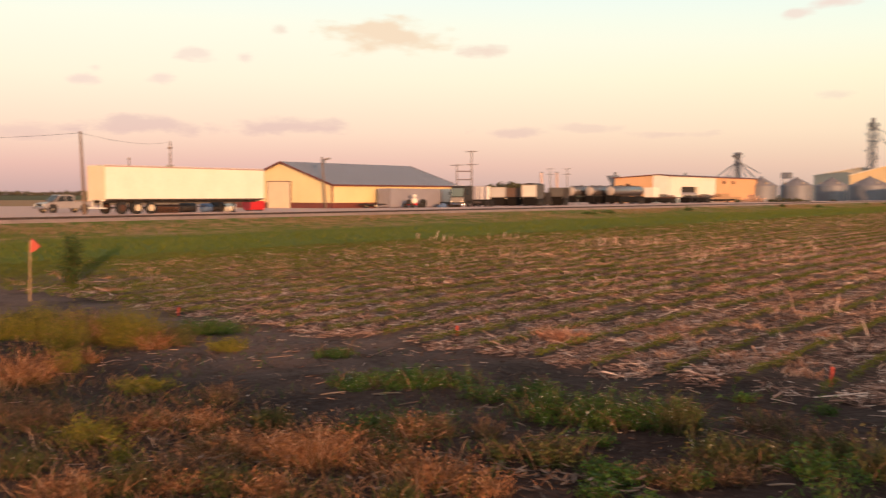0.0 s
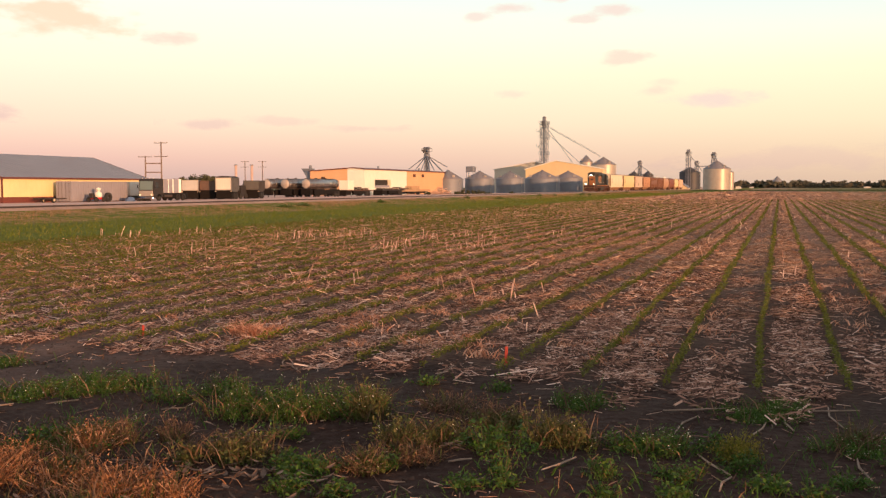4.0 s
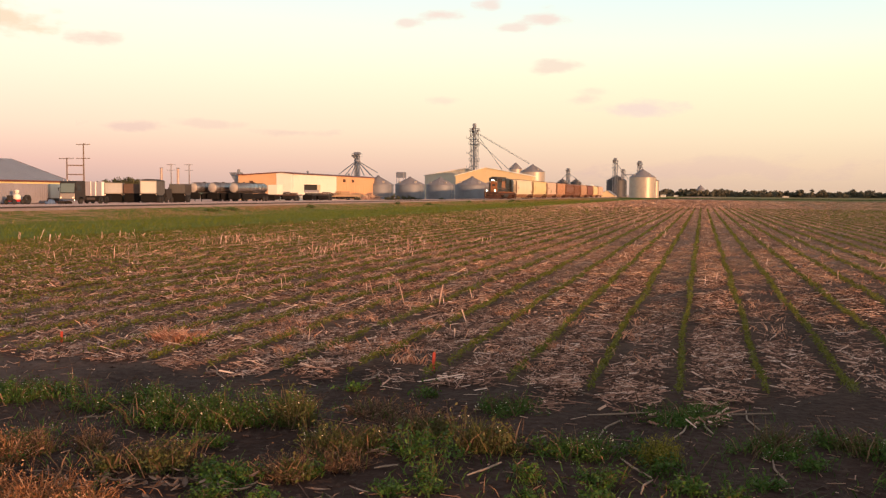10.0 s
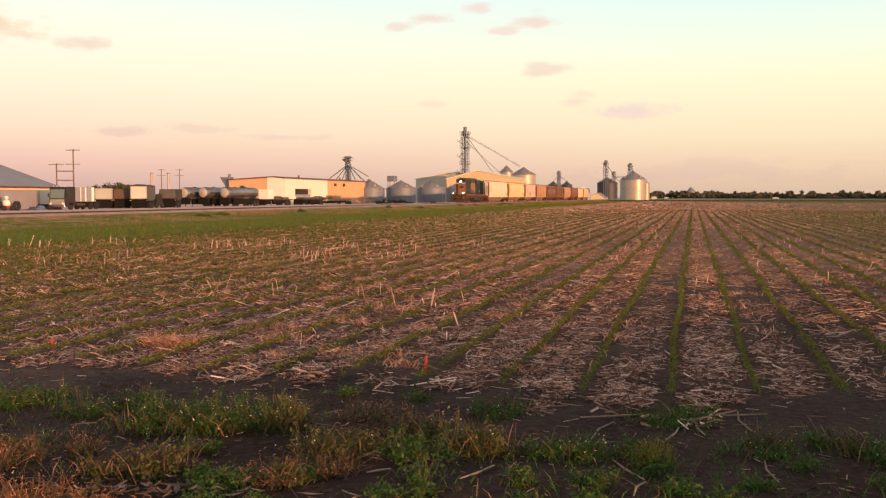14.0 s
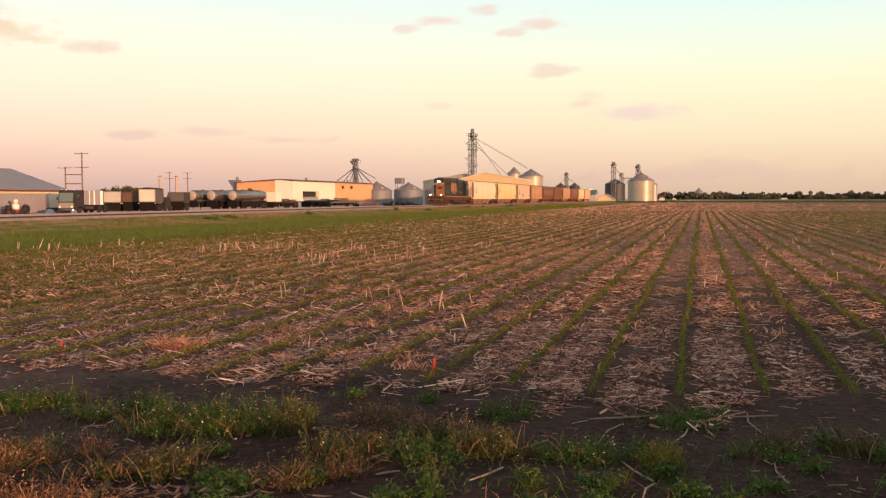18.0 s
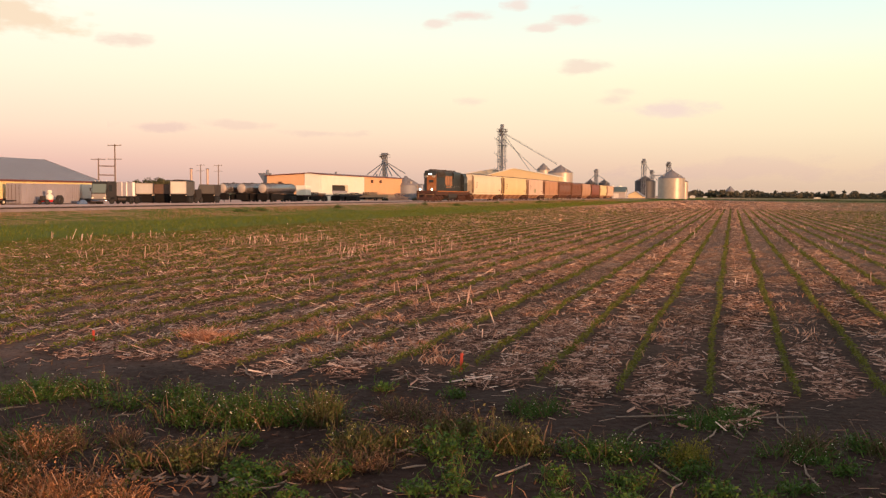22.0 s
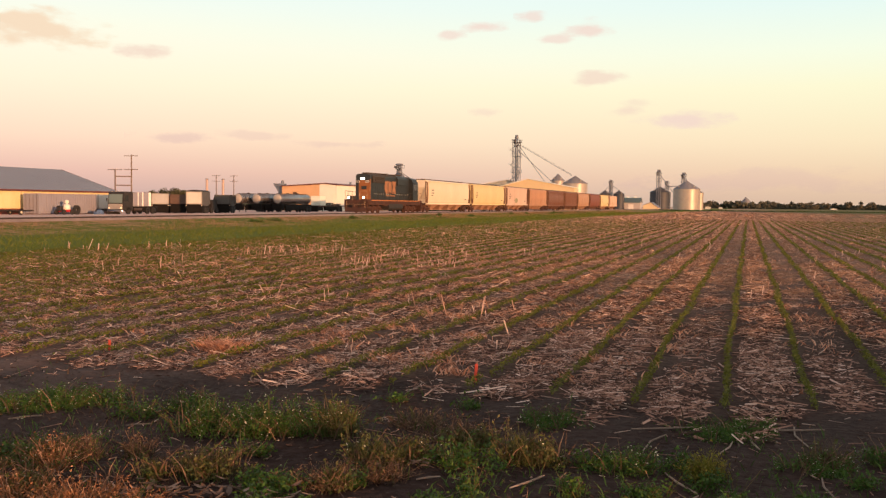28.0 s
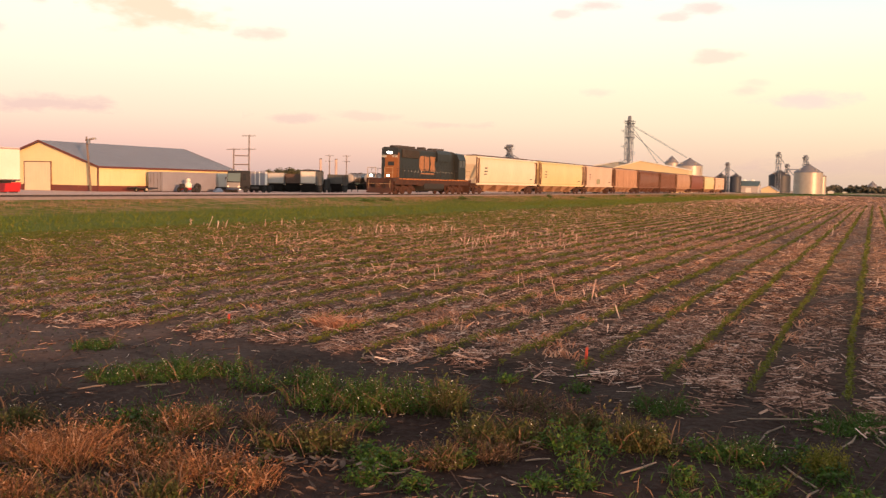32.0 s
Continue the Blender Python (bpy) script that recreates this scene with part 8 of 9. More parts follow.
def weed_clump(x, y, r, h, kind, seed, name="weed_clump"):
    """One plant or tuft: stems, leaves and tiny flowers."""
    rng = np.random.default_rng(seed)
    lab = {"flower": "green weed clump with tiny pale flowers", "broad": "low broad-leaved green weeds on dark soil", "olive": "olive weed clump with dry stems", "yellow": "yellow-green weed bush in low sun",
           "dry": "tuft of dry orange grass", "brown": "withered brown weed tuft", "tall": "tall dark green weed at the field edge", "bank": "dark weed bush on the railway bank"}[kind]
    t = thing(name, (x, y, float(ground_z(x, y))), lab, "weed", "weeds at the field edge" if kind != "bank" else "weeds on the bank")

    def put(pname, v, f, mat):
        ob = bulk(pname, v, f, mat)
        ob.parent = t
        return tagged(ob, kind="stuff")

    def spot(n, k=0.5):
        a, q = rng.uniform(0, 2 * math.pi, n), r * rng.random(n) ** k
        return q * np.cos(a), q * np.sin(a), q / r

    lobes = 1 + 0.35 * math.sin(seed * 1.7)
    if kind in ("dry", "brown"):
        n = int(470 * (r / 0.4))
        mat = M["weed_dry" if kind == "dry" else "weed_brown"]
        # crooked stems with withered, curled leaves
        ns = n // 5
        px, py, q = spot(ns, 0.6)
        foot = np.stack([px * 0.7, py * 0.7, np.zeros(ns)], 1)
        hh = h * rng.uniform(0.4, 1.0, ns) * (1 - 0.4 * q)
        top = foot + np.stack([px * 0.6 + rng.normal(0, 0.05, ns), py * 0.6 + rng.normal(0, 0.05, ns), hh], 1)
        dd = top - foot
        put("stem_mass", *sticks((foot + top) / 2, unit(dd), np.linalg.norm(dd, axis=1), np.full(ns, 0.0022)), mat)
        m = n * 3
        j = rng.integers(0, ns, m)
        c = foot[j] + dd[j] * (rng.random(m) ** 0.7)[:, None] + rng.normal(0, 0.018, (m, 3))
        c[:, 2] = np.abs(c[:, 2]) + 0.004
        put("withered_foliage", *leaves(rng, c, 0.013, 0.1, 0.2), mat)
        px, py, q = spot(n, 0.6)
        hh = h * rng.uniform(0.25, 1.0, n) * (1 - 0.35 * q)
        put("blade_mass", *blades(rng, np.stack([px, py, np.zeros(n) - 0.01], 1), hh, rng.uniform(0.0025, 0.006, n), 1.2), M["weed_dry" if kind == "dry" else "weed_brown"])
        m = n // 5
        px, py, q = spot(m, 0.6)
        zz = h * rng.uniform(0.4, 1.0, m)
        put("seed_mass", *leaves(rng, np.stack([px * 1.25, py * 1.25, zz], 1), 0.008, 0.1), M["weed_dry" if kind == "dry" else "weed_brown"])
        m = n // 6
        px, py, q = spot(m)
        put("young_growth", *blades(rng, np.stack([px, py, np.zeros(m)], 1), rng.uniform(0.05, 0.16, m), rng.uniform(0.005, 0.01, m), 0.5), M["weed_olive"])
        return t
    mat = {"flower": "weed_green", "broad": "weed_green", "olive": "weed_olive", "yellow": "weed_yellow", "tall": "tall_green", "bank": "weed_green"}[kind]
    n = int(110 * (r / 0.4))
    subs = 7
    sx, sy, sq = spot(subs, 0.7)
    sh = rng.uniform(0.45, 1.0, subs) * (1 - 0.35 * sq)
    sh[0] = 1.0
    if kind == "tall":
        sh[:], sx, sy = 1.0, sx * 0.5, sy * 0.5
    who = rng.integers(0, subs, n)
    ax, ay = rng.normal(0, 0.16 * r, n), rng.normal(0, 0.16 * r, n)
    st = np.stack([(sx[who] + ax) * 0.9, (sy[who] + ay) * 0.8, np.zeros(n)], 1)
    tip = st + np.stack([ax * 1.6 + rng.normal(0, 0.03, n), ay * 1.6 + rng.normal(0, 0.03, n), h * sh[who] * rng.uniform(0.35, 1.05, n)], 1)
    d = tip - st
    ln = np.linalg.norm(d, axis=1)
    put("stem_mass", *sticks((st + tip) / 2, unit(d), ln, np.full(n, 0.0022 if kind != "bank" else 0.01)), M["stem"])
    dens = {"flower": 5200, "broad": 1250, "olive": 1500, "yellow": 3600, "tall": 1800, "bank": 600}[kind]
    m = int(dens * (r / 0.4) ** 1.4) if kind not in ("tall", "bank") else dens
    size = {"flower": 0.0088, "broad": 0.0155, "olive": 0.014, "yellow": 0.011, "tall": 0.03, "bank": 0.05}[kind]
    j = rng.integers(0, n, m)
    s = rng.random(m) ** {"broad": 0.5, "tall": 0.55}.get(kind, 0.8)
    c = st[j] + d[j] * s[:, None] + rng.normal(0, 0.02 if kind != "bank" else 0.1, (m, 3))
    c[:, 2] = np.abs(c[:, 2]) + 0.005
    put("foliage", *leaves(rng, c, size, 0.25 if kind != "broad" else 0.6), M[mat])
    if kind in ("flower", "olive", "yellow", "broad"):
        m = int(150 * (r / 0.4))
        px, py, q = spot(m, 0.7)
        put("low_growth", *blades(rng, np.stack([px * 1.05, py * 1.05, np.zeros(m)], 1), rng.uniform(0.04, 0.14, m) * (0.6 + h), rng.uniform(0.003, 0.007, m), 0.7), M[mat])
    if kind in ("olive", "yellow"):
        m = int(520 * (r / 0.4))
        px, py, q = spot(m, 0.7)
        put("blade_mass", *blades(rng, np.stack([px * 0.8, py * 0.8, np.zeros(m)], 1), h * rng.uniform(0.35, 1.05, m) * (1 - 0.3 * q), rng.uniform(0.002, 0.0045, m), 0.35), M[mat])
    if kind in ("flower", "olive"):
        m = int((170 if kind == "flower" else 40) * (r / 0.4))
        j = rng.integers(0, n, m)
        put("flower_mass", *leaves(rng, tip[j] + rng.normal(0, 0.012, (m, 3)), 0.0065, 0.7), M["flower"])
        m = int(80 * (r / 0.4)) if kind == "olive" else 30
        px, py, q = spot(m)
        put("withered_foliage", *blades(rng, np.stack([px, py, np.zeros(m)], 1), rng.uniform(0.08, 0.22, m), rng.uniform(0.006, 0.014, m), 0.8), M["weed_brown"])
    return t


# weeds by kind: x, y, radius, height
FLOWERING = [(-5.95, 6.41, 0.31, 0.17), (-5.72, 6.75, 0.37, 0.21), (-5.39, 7.05, 0.23, 0.19), (-4.09, 6.42, 0.26, 0.24), (-4.57, 7.08, 0.17, 0.18), (-3.85, 6.57, 0.35, 0.34), (-3.63, 6.38, 0.23, 0.24), (-3.27, 6.56, 0.25, 0.35),
    (-3.18, 6.68, 0.25, 0.37), (-1.5, 7.61, 0.22, 0.14), (-0.82, 6.47, 0.24, 0.2), (-0.2, 7.74, 0.35, 0.08), (0.41, 6.85, 0.18, 0.13), (1.21, 6.89, 0.23, 0.21), (1.29, 6.75, 0.17, 0.19), (-9.71, 7.68, 0.46, 0.26),
    (-4.6, 5.27, 0.36, 0.16), (-7.3, 7.4, 0.24, 0.1)]
BROAD_LEAVED = [(-4.83, 6.67, 0.2, 0.21), (-2.78, 5.27, 0.18, 0.10), (-2.38, 5.53, 0.1, 0.14), (-4.77, 5.33, 0.2, 0.12), (-2.73, 4.91, 0.12, 0.1), (-2.48, 4.98, 0.12, 0.09), (-1.9, 6.19, 0.31, 0.19), (-1.68, 5.66, 0.1, 0.2),
    (-3.01, 7.91, 0.1, 0.09), (-2.35, 7.96, 0.1, 0.15), (-1.72, 5.32, 0.12, 0.08), (-1.58, 5.41, 0.1, 0.09), (-2.85, 5.37, 0.25, 0.08), (-3.31, 5.9, 0.12, 0.17), (-1.1, 6.47, 0.12, 0.15), (-0.24, 6.28, 0.16, 0.14),
    (-0.64, 5.93, 0.16, 0.15), (-1.05, 5.7, 0.11, 0.19), (-0.12, 5.84, 0.15, 0.1), (0.83, 7.11, 0.12, 0.15), (0.65, 6.51, 0.11, 0.12), (-0.48, 6.62, 0.1, 0.13), (-0.96, 5.42, 0.1, 0.12), (-0.6, 5.55, 0.1, 0.09)]
BROAD_LEAVED_MORE = [(0.14, 5.75, 0.1, 0.12), (1.12, 6.26, 0.1, 0.13), (0.33, 6.06, 0.1, 0.09)]
OLIVE = [(-3.61, 5.22, 0.09, 0.15), (-2.97, 6.61, 0.18, 0.35), (-3.35, 5.42, 0.22, 0.22), (-2.44, 5.45, 0.1, 0.2), (-4.47, 5.27, 0.15, 0.16), (-4.14, 4.78, 0.12, 0.13), (-2.37, 6.02, 0.21, 0.24), (-2.22, 6.2, 0.15, 0.18), (-1.92, 6.66, 0.18, 0.15),
    (-1.49, 6.38, 0.14, 0.3), (-1.39, 6.43, 0.19, 0.2), (0.46, 7.03, 0.15, 0.17), (0.98, 7.02, 0.15, 0.12), (-9.42, 6.89, 0.22, 0.3), (-5.51, 4.92, 0.19, 0.16), (-5.01, 3.32, 0.2, 0.19), (-4.49, 3.71, 0.19, 0.18),
    (-5.81, 3.11, 0.15, 0.22), (-3.56, 4.13, 0.11, 0.18), (-12.2, 6.6, 0.4, 0.28), (-7.7, 3.4, 0.35, 0.17), (-9.2, 4.3, 0.3, 0.2)]
YELLOW = [(-0.29, 6.53, 0.16, 0.24), (-9.87, 6.58, 0.51, 0.55), (-10.28, 6.62, 0.24, 0.46), (-10.81, 5.97, 0.25, 0.56), (-9.78, 5.71, 0.29, 0.62), (-8.67, 5.06, 0.18, 0.26),
    (-8.41, 6.86, 0.21, 0.21), (-7.51, 5.12, 0.29, 0.1), (-6.11, 3.75, 0.26, 0.19), (-5.56, 3.64, 0.1, 0.14), (-11.4, 5.9, 0.4, 0.37)]
DRY = [(-4.31, 5.16, 0.1, 0.25), (-8.47, 4.53, 0.25, 0.52), (-9.28, 6.47, 0.16, 0.3), (-10.06, 6.2, 0.12, 0.41), (-8.97, 5.46, 0.12, 0.23), (-5.76, 4.49, 0.12, 0.25), (-4.52, 4.34, 0.24, 0.36),
    (-4.83, 4.62, 0.12, 0.25), (-5.01, 4.28, 0.21, 0.24), (-5.31, 4.21, 0.19, 0.17), (-4.62, 4.79, 0.15, 0.23), (-4.76, 4.35, 0.16, 0.2), (-6.06, 4.25, 0.1, 0.17), (-4.51, 5.38, 0.1, 0.19),
    (-4.07, 4.58, 0.2, 0.19), (-3.59, 4.52, 0.2, 0.25), (-3.26, 4.55, 0.15, 0.2), (-5.2, 3.07, 0.2, 0.21), (-4.24, 3.77, 0.16, 0.2), (-4.73, 3.49, 0.1, 0.19), (-11.3, 6.8, 0.35, 0.33),
    (-8.4, 3.7, 0.3, 0.22)]
BROWN = [(-3.38, 5.46, 0.14, 0.2), (-3.98, 5.57, 0.1, 0.24), (-4.3, 5.46, 0.11, 0.24), (-2.23, 5.72, 0.14, 0.18), (-2.52, 7.13, 0.19, 0.17), (-2.1, 6.88, 0.21, 0.21), (-2.52, 5.47, 0.15, 0.19),
    (-6.41, 5.14, 0.12, 0.26), (-6.25, 4.18, 0.21, 0.18), (-6.77, 3.76, 0.15, 0.3), (-4.94, 3.66, 0.21, 0.22), (-3.91, 3.88, 0.14, 0.14), (-7.2, 3.8, 0.34, 0.22)]
TALL = [(-16.35, 9.6, 0.22, 1.01)]

WIDER = {"flower": 1.12, "dry": 1.15, "brown": 1.15, "olive": 1.15}
LOWER = {"flower": 0.84, "dry": 0.95, "brown": 0.88}


def make_weeds():
    i = 100
    for bed, kind in ((FLOWERING, "flower"), (BROAD_LEAVED, "broad"), (BROAD_LEAVED_MORE, "broad"), (OLIVE, "olive"), (YELLOW, "yellow"), (DRY, "dry"), (BROWN, "brown"), (TALL, "tall")):
        for x, y, r, h in bed:
            weed_clump(x, y, r * WIDER.get(kind, 1.0), h * LOWER.get(kind, 1.0), kind, i)
            i += 1
    rng = random.Random(9)
    for i in range(12):
        y = rng.uniform(70, 300)
        weed_clump(rng.uniform(-41.5, -39.0), y, rng.uniform(0.3, 0.6), rng.uniform(0.25, 0.5), "bank", 300 + i, "bank_weed")


# broken stalks on the bare soil, from end to end
TWIGS = [(-0.89, 7.49, -0.43, 7.8), (0.42, 6.66, 0.47, 6.17), (-0.55, 6.44, -0.33, 6.11), (-0.32, 6.08, -0.37, 5.71), (-1.41, 5.69, -1.27, 6.03), (-0.01, 7.68, 0.05, 7.2), (-0.23, 7.01, -0.14, 7.43), (0.32, 8.2, 0.39, 7.42), (-0.13, 8.49, 0.16, 8.76), (0.1, 8.0, 0.54, 8.06), (-4.78, 8.53, -4.66, 8.3), (-4.67, 8.51, -4.29, 7.96), (-4.14, 8.5, -4.23, 8.94), (-3.02, 8.24, -3.05, 8.8), (-2.03, 5.74, -1.9, 5.83), (-0.63, 7.48, -0.75, 6.96), (-2.26, 6.11, -2.05, 6.04), (-1.32, 6.5, -1.11, 6.87), (-1.21, 8.45, -0.89, 8.29), (-4.68, 6.38, -4.5, 6.45), (-5.88, 5.78, -5.78, 5.98), (-5.56, 6.09, -5.42, 6.3)]


def curled(c, a, L, W, lift):
    """Dry leaves with a curled rib: six faces each."""
    d = np.stack([np.cos(a), np.sin(a), np.zeros(len(a))], 1) * L[:, None]
    s = np.stack([-np.sin(a), np.cos(a), np.zeros(len(a))], 1) * W[:, None]
    z = np.stack([0 * a, 0 * a, lift], 1)
    rows = []
    for q, w, h in ((-0.5, 0.25, 0.3), (-0.15, 1.0, 0.0), (0.2, 0.85, 0.5), (0.5, 0.05, 1.2)):
        m = c + d * q + z * h
        rows += [m - s * w * 0.5 + z * 0.5, m, m + s * w * 0.5 + z * 0.6]
    v = np.stack(rows, 1).reshape(-1, 3)
    i = np.arange(len(a))[:, None] * 12
    f = np.concatenate([i + np.array([[b, b + 1, b + 4, b + 3]]) for k in range(3) for b in (3 * k, 3 * k + 1)], 0)
    return v, f


def make_litter():
    """Husks, stalk ends, clods and sprouts on the bare soil by the camera."""
    rng = np.random.default_rng(31)
    n = 4200
    x, y = rng.uniform(-11, 2.6, n), rng.uniform(2.8, 8.6, n)
    keep = in_view(x, y) & (rng.random(n) < 0.35 + 0.5 * (patchy(x * 0.8, y) > 0.2))
    x, y = x[keep], y[keep]
    n = len(x)
    a = rng.uniform(0, math.pi, n)
    L = 0.055 * rng.lognormal(0, 0.75, n)
    v, f = sticks(on_ground(x, y, 0.012), unit(np.stack([np.cos(a), np.sin(a), rng.normal(0, 0.1, n)], 1)), L, rng.uniform(0.002, 0.0055, n))
    tagged(bulk("stalk_litter", v, f, M["straw"]), "broken corn stalks scattered on bare soil", "straw", kind="stuff")
    n = 760
    x, y = np.concatenate([rng.uniform(-9, 2.0, 160), rng.normal(-4.1, 1.5, 600)]), np.concatenate([rng.uniform(3.2, 8.3, 160), rng.normal(4.7, 0.75, 600)])
    p = on_ground(x, y, 0.012)
    a = rng.uniform(0, 2 * math.pi, n)
    L, W = 0.07 * rng.lognormal(0, 0.45, n), rng.uniform(0.004, 0.015, n)
    d = np.stack([np.cos(a), np.sin(a), np.zeros(n)], 1)
    s = np.stack([-np.sin(a), np.cos(a), np.zeros(n)], 1) * W[:, None] / 2
    up = np.zeros((n, 3))
    up[:, 2] = rng.uniform(0.002, 0.02, n)
    rows = [p - d * L[:, None] / 2, p - d * L[:, None] / 6 - s + up, p - d * L[:, None] / 6 + s + up * 0.6, p + d * L[:, None] / 5 + s * 0.9 + up, p + d * L[:, None] / 5 - s * 0.9 + up * 1.4, p + d * L[:, None] / 2 + up * 0.8]
    v = np.stack(rows, 1).reshape(-1, 3)
    i = np.arange(n)[:, None] * 6
    f = np.concatenate([i + np.array([[0, 0, 1, 2]])[:, 1:], i + np.array([[1, 4, 3]]), i + np.array([[1, 3, 2]]), i + np.array([[4, 5, 3]])], 0)
    tagged(bulk("corn_husks", v, f, M["husk"]), "curled dry corn husks on the soil", "husks", kind="stuff")
    n = 5200
    x, y = rng.uniform(-12, 3, n), rng.uniform(2.6, 9.2, n)
    keep = in_view(x, y)
    x, y = x[keep], y[keep]
    n = len(x)
    r = rng.uniform(0.006, 0.026, n) * rng.uniform(0.5, 1, n)
    p = on_ground(x, y, 0.0)
    ax = np.array([[1, 0, 0], [0, 1, 0], [-1, 0, 0], [0, -1, 0], [0, 0, 0.8], [0, 0, -0.3]], dtype=float)
    v = (p[:, None] + ax[None] * r[:, None, None] * rng.uniform(0.6, 1.4, (n, 6, 1))).reshape(-1, 3)
    i = np.arange(n)[:, None] * 6
    f = np.concatenate([i + np.array([[k, (k + 1) % 4, 4]]) for k in range(4)], 0)
    tagged(bulk("soil_clods", v, f, M["clod"]), "small clods of dark soil", "soil", kind="stuff")
    # heaps of broad husks and single pale leaves
    heap = [(-3.12, 5.02, 0.30, 0.10, 60), (-2.3, 5.95, 0.12, 0.06, 16), (-3.96, 4.2, 0.2, 0.08, 14), (-4.6, 3.95, 0.25, 0.1, 16), (-3.5, 4.75, 0.5, 0.15, 24), (-2.55, 5.3, 0.25, 0.15, 14), (-5.4, 4.2, 0.6, 0.3, 30)]
    x = np.concatenate([cx + rng.normal(0, sx, k) for cx, cy, sx, sy, k in heap])
    y = np.concatenate([cy + rng.normal(0, sy, k) for cx, cy, sx, sy, k in heap])
    a = rng.uniform(0, 2 * math.pi, len(x))
    c = on_ground(x, y, 0.02) + np.abs(rng.normal(0, 0.012, (len(x), 3))) * np.array([0, 0, 1])
    v, f = curled(c, a, 0.10 * rng.lognormal(0, 0.35, len(x)), rng.uniform(0.014, 0.036, len(x)), rng.uniform(0.004, 0.016, len(x)))
    tagged(bulk("corn_husks", v, f, M["husk_pale"]), "heaps of pale dry corn husks among the weeds", "husks", kind="stuff")
    for x0, y0, x1, y1 in TWIGS:
        p, q = Vector((x0, y0, float(ground_z(x0, y0)) + 0.012)), Vector((x1, y1, float(ground_z(x1, y1)) + 0.016))
        bend = (p + q) / 2 + Vector(((y1 - y0) * 0.06, (x0 - x1) * 0.06, 0.006))
        k = Kit().tube(p, bend, 0.005, 0.0075, n=6).tube(bend, q, 0.0075, 0.005, n=6)
        t = part("corn_stalk", k, M["stalk"])
        tagged(t, "broken pale corn stalk lying on dark soil", "corn stalk", "broken stalks on the headland")
    # ragged dry cover on the near verge
    n = 11000
    x, y = rng.uniform(-9.5, -2.6, n), rng.uniform(2.8, 5.4, n)
    keep = in_view(x, y) & (rng.random(n) < np.clip(0.75 + 0.4 * patchy(x * 1.2, y * 1.4), 0.1, 1) * np.clip((5.4 - y) / 1.0, 0, 1) * np.clip((-2.8 - x) / 0.9, 0, 1))
    x, y = x[keep], y[keep]
    pick = rng.random(len(x)) + 0.25 * np.sin(x * 2.3 + y * 3.1)
    for nm, sel, mt, lab in (("dry_cover", pick < 0.42, "weed_dry", "ragged orange dry grass on the verge"), ("dry_cover", (pick >= 0.42) & (pick < 0.8), "weed_brown", "matted dead brown grass on the verge"), ("green_cover", pick >= 0.8, "weed_olive", "thin olive grass among dead stems")):
        k = sel.sum()
        v, f = blades(rng, on_ground(x[sel], y[sel]), rng.uniform(0.03, 0.15, k), rng.uniform(0.003, 0.010, k), 1.1)
        tagged(bulk(nm, v, f, M[mt]), lab, "grass", kind="stuff")
    # scattered sprouts and dead blades
    n = 16500
    x, y = rng.uniform(-13, 3, n), rng.uniform(2.6, 8.4, n)
    keep = in_view(x, y) & (patchy(x * 0.9 + 2, y * 1.1) > -0.25 * rng.random(n)) & (rng.random(n) < np.clip((8.2 - y) / 2.5, 0.08, 1))
    x, y = x[keep], y[keep]
    m = len(x)
    g = (rng.random(m) < np.interp(x, [-5, -3.2], [0.4, 0.9]))
    for nm, sel, mt, lab in (("sprouts", g, "weed_green", "scattered green sprouts on bare soil"), ("dead_blades", ~g, "weed_brown", "scattered dead brown grass blades")):
        k = sel.sum()
        v, f = blades(rng, on_ground(x[sel], y[sel]), rng.uniform(0.02, 0.10, k), rng.uniform(0.004, 0.011, k), 0.8)
        tagged(bulk(nm, v, f, M[mt]), lab, "weeds", kind="stuff")


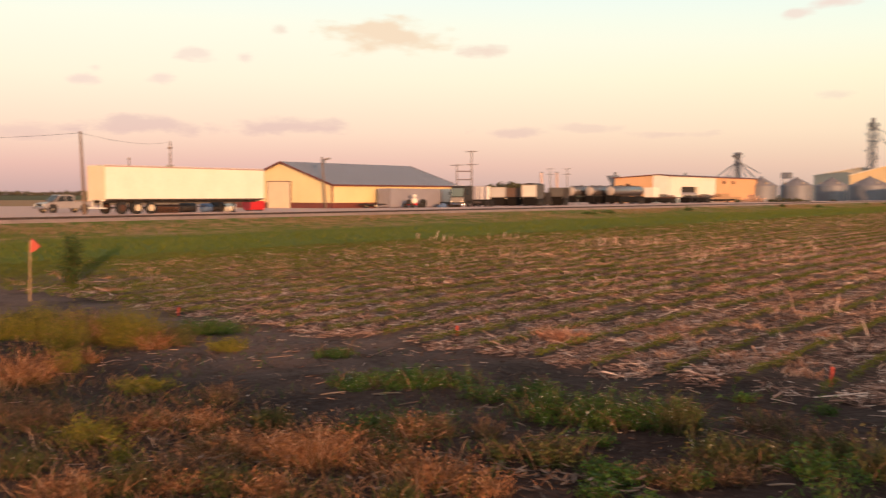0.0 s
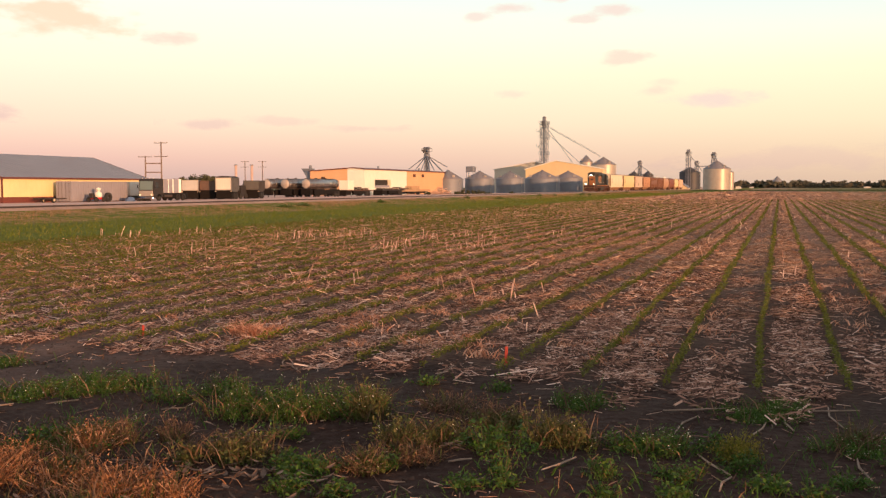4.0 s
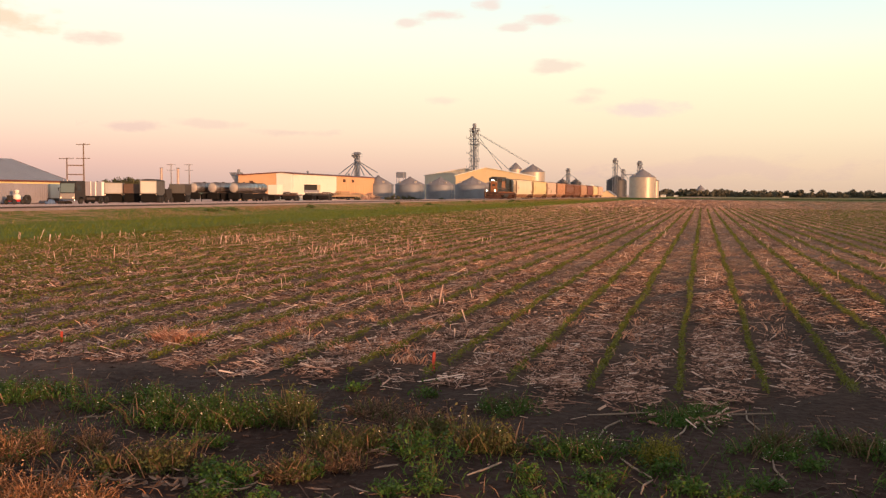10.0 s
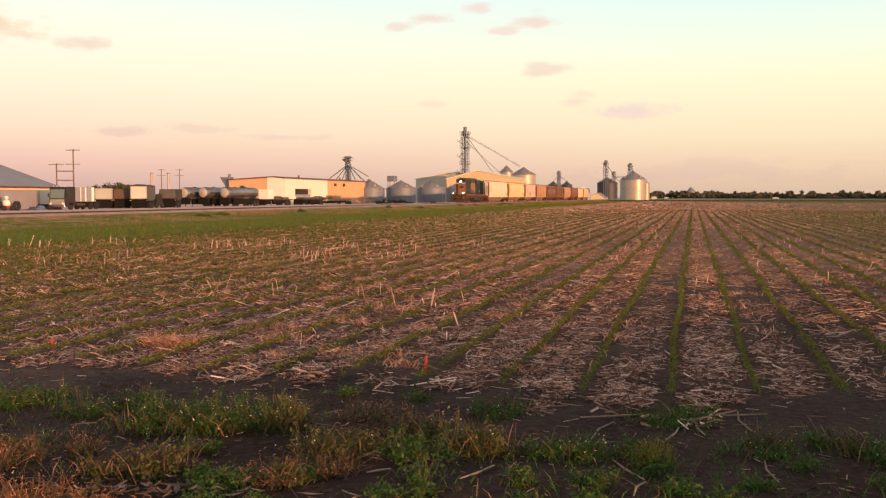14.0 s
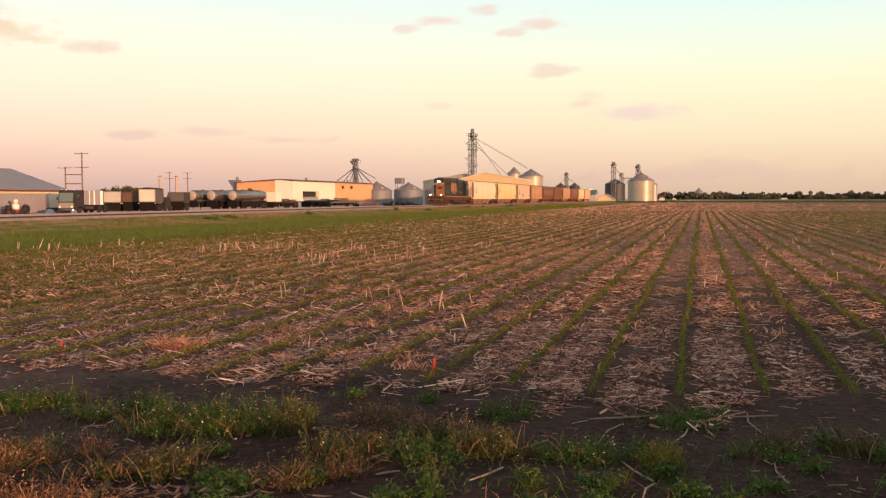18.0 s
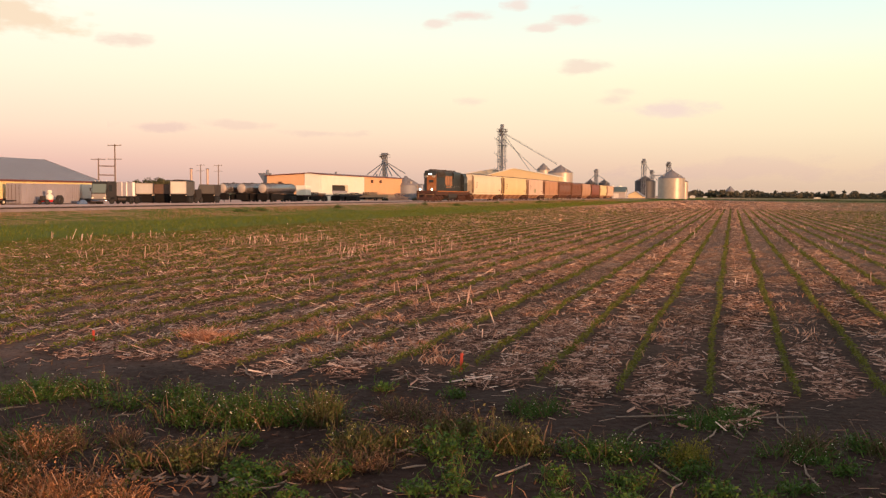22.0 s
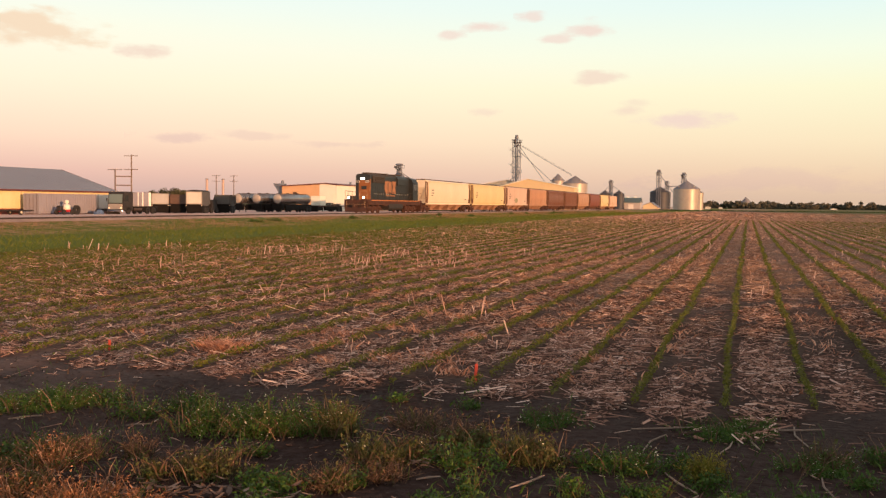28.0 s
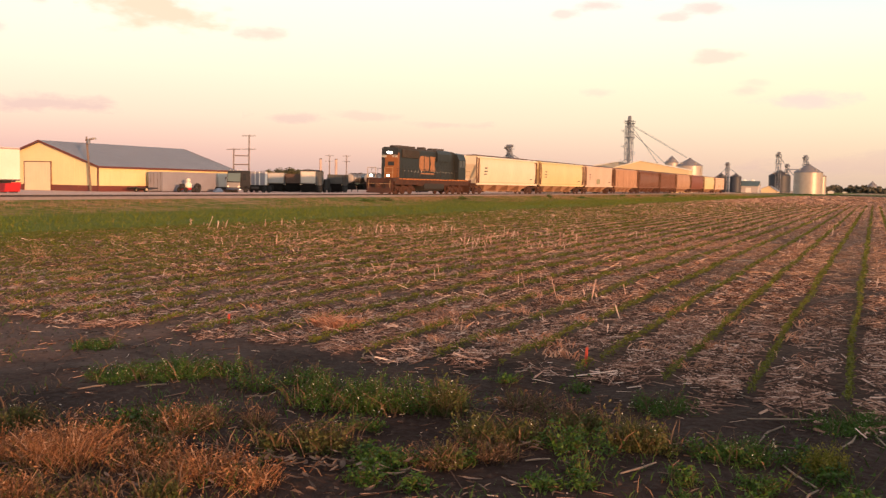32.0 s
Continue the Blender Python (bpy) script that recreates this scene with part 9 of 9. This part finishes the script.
def make_flags():
    for x, y, f in ((-2.57, 8.94, 0.20), (-7.1, 9.3, 0.15), (-11.45, 8.38, 0.14)):
        t = thing("marker_flag", (x, y, float(ground_z(x, y))), "short orange marker stake at the field edge", "marker flag", "orange markers")
        part("wire", Kit().tube((0, 0, -0.05), (0.008, 0, f), 0.004, n=5), M["steel"], t)
        part("flag", Kit().box(-0.015, 0.015, -0.006, 0.006, 0.015, f, pose(0.004, 0, 0, 0, 3, 20), 0.004), M["orange_flag"], t, "orange plastic sleeve")
    x, y = -14.75, 7.92
    t = thing("survey_stake", pose(x, y, float(ground_z(x, y)), 0, 3, 0), "wooden survey stake with an orange flag", "survey stake")
    part("lath", Kit().box(-0.014, 0.014, -0.01, 0.01, -0.05, 1.0, c=0.004), M["lath"], t)
    k = Kit()
    k.prism([(0.0, 0.80), (0.02, 1.04), (0.07, 1.0), (0.16, 0.90), (0.06, 0.82)], -0.012, 0.012)
    part("flag", k, M["orange_flag"], t, "orange plastic flag", pose(0, 0, 0, 0, 0, 55))


def make_shade_brush():
    """Unseen knee-high growth beside the camera, added to shade the near field."""
    rng = np.random.default_rng(41)
    n = 13000
    a, b = rng.uniform(-3.6, 3.6, n), rng.normal(0, 0.35, n)
    x, y = 8.0 + 0.59 * a + 0.81 * b, 4.65 + 0.81 * a - 0.59 * b
    v, f = blades(rng, on_ground(x, y), rng.uniform(0.45, 0.95, n), rng.uniform(0.01, 0.03, n), 0.25)
    tagged(bulk("shade_brush", v, f, M["weed_green"]), "unseen brush added to shade the near field", "brush", kind="stuff")


make_shade_brush()
make_soy()
make_straw()
make_stubs()
make_verge()
make_litter()
make_weeds()
make_flags()


def motions():
    """The train rolls past at an even pace, its nearest wheels turning."""
    times = [0, 8, 16, 24, 32]
    for ob, y, wheels, r in TRAIN:
        walk(ob, [(t, pose(TRACK_X, y - SPEED * t, RAIL_Z)) for t in times])
    for ob, y, wheels, r in TRAIN[:2]:
        turn = math.degrees(SPEED / r)
        n = math.ceil(32 * turn / 80)
        for w in wheels:
            p = w.matrix_basis.translation.copy()
            walk(w, [(32 * i / n, pose(p.x, p.y, p.z, turn * 32 * i / n)) for i in range(n + 1)])


motions()
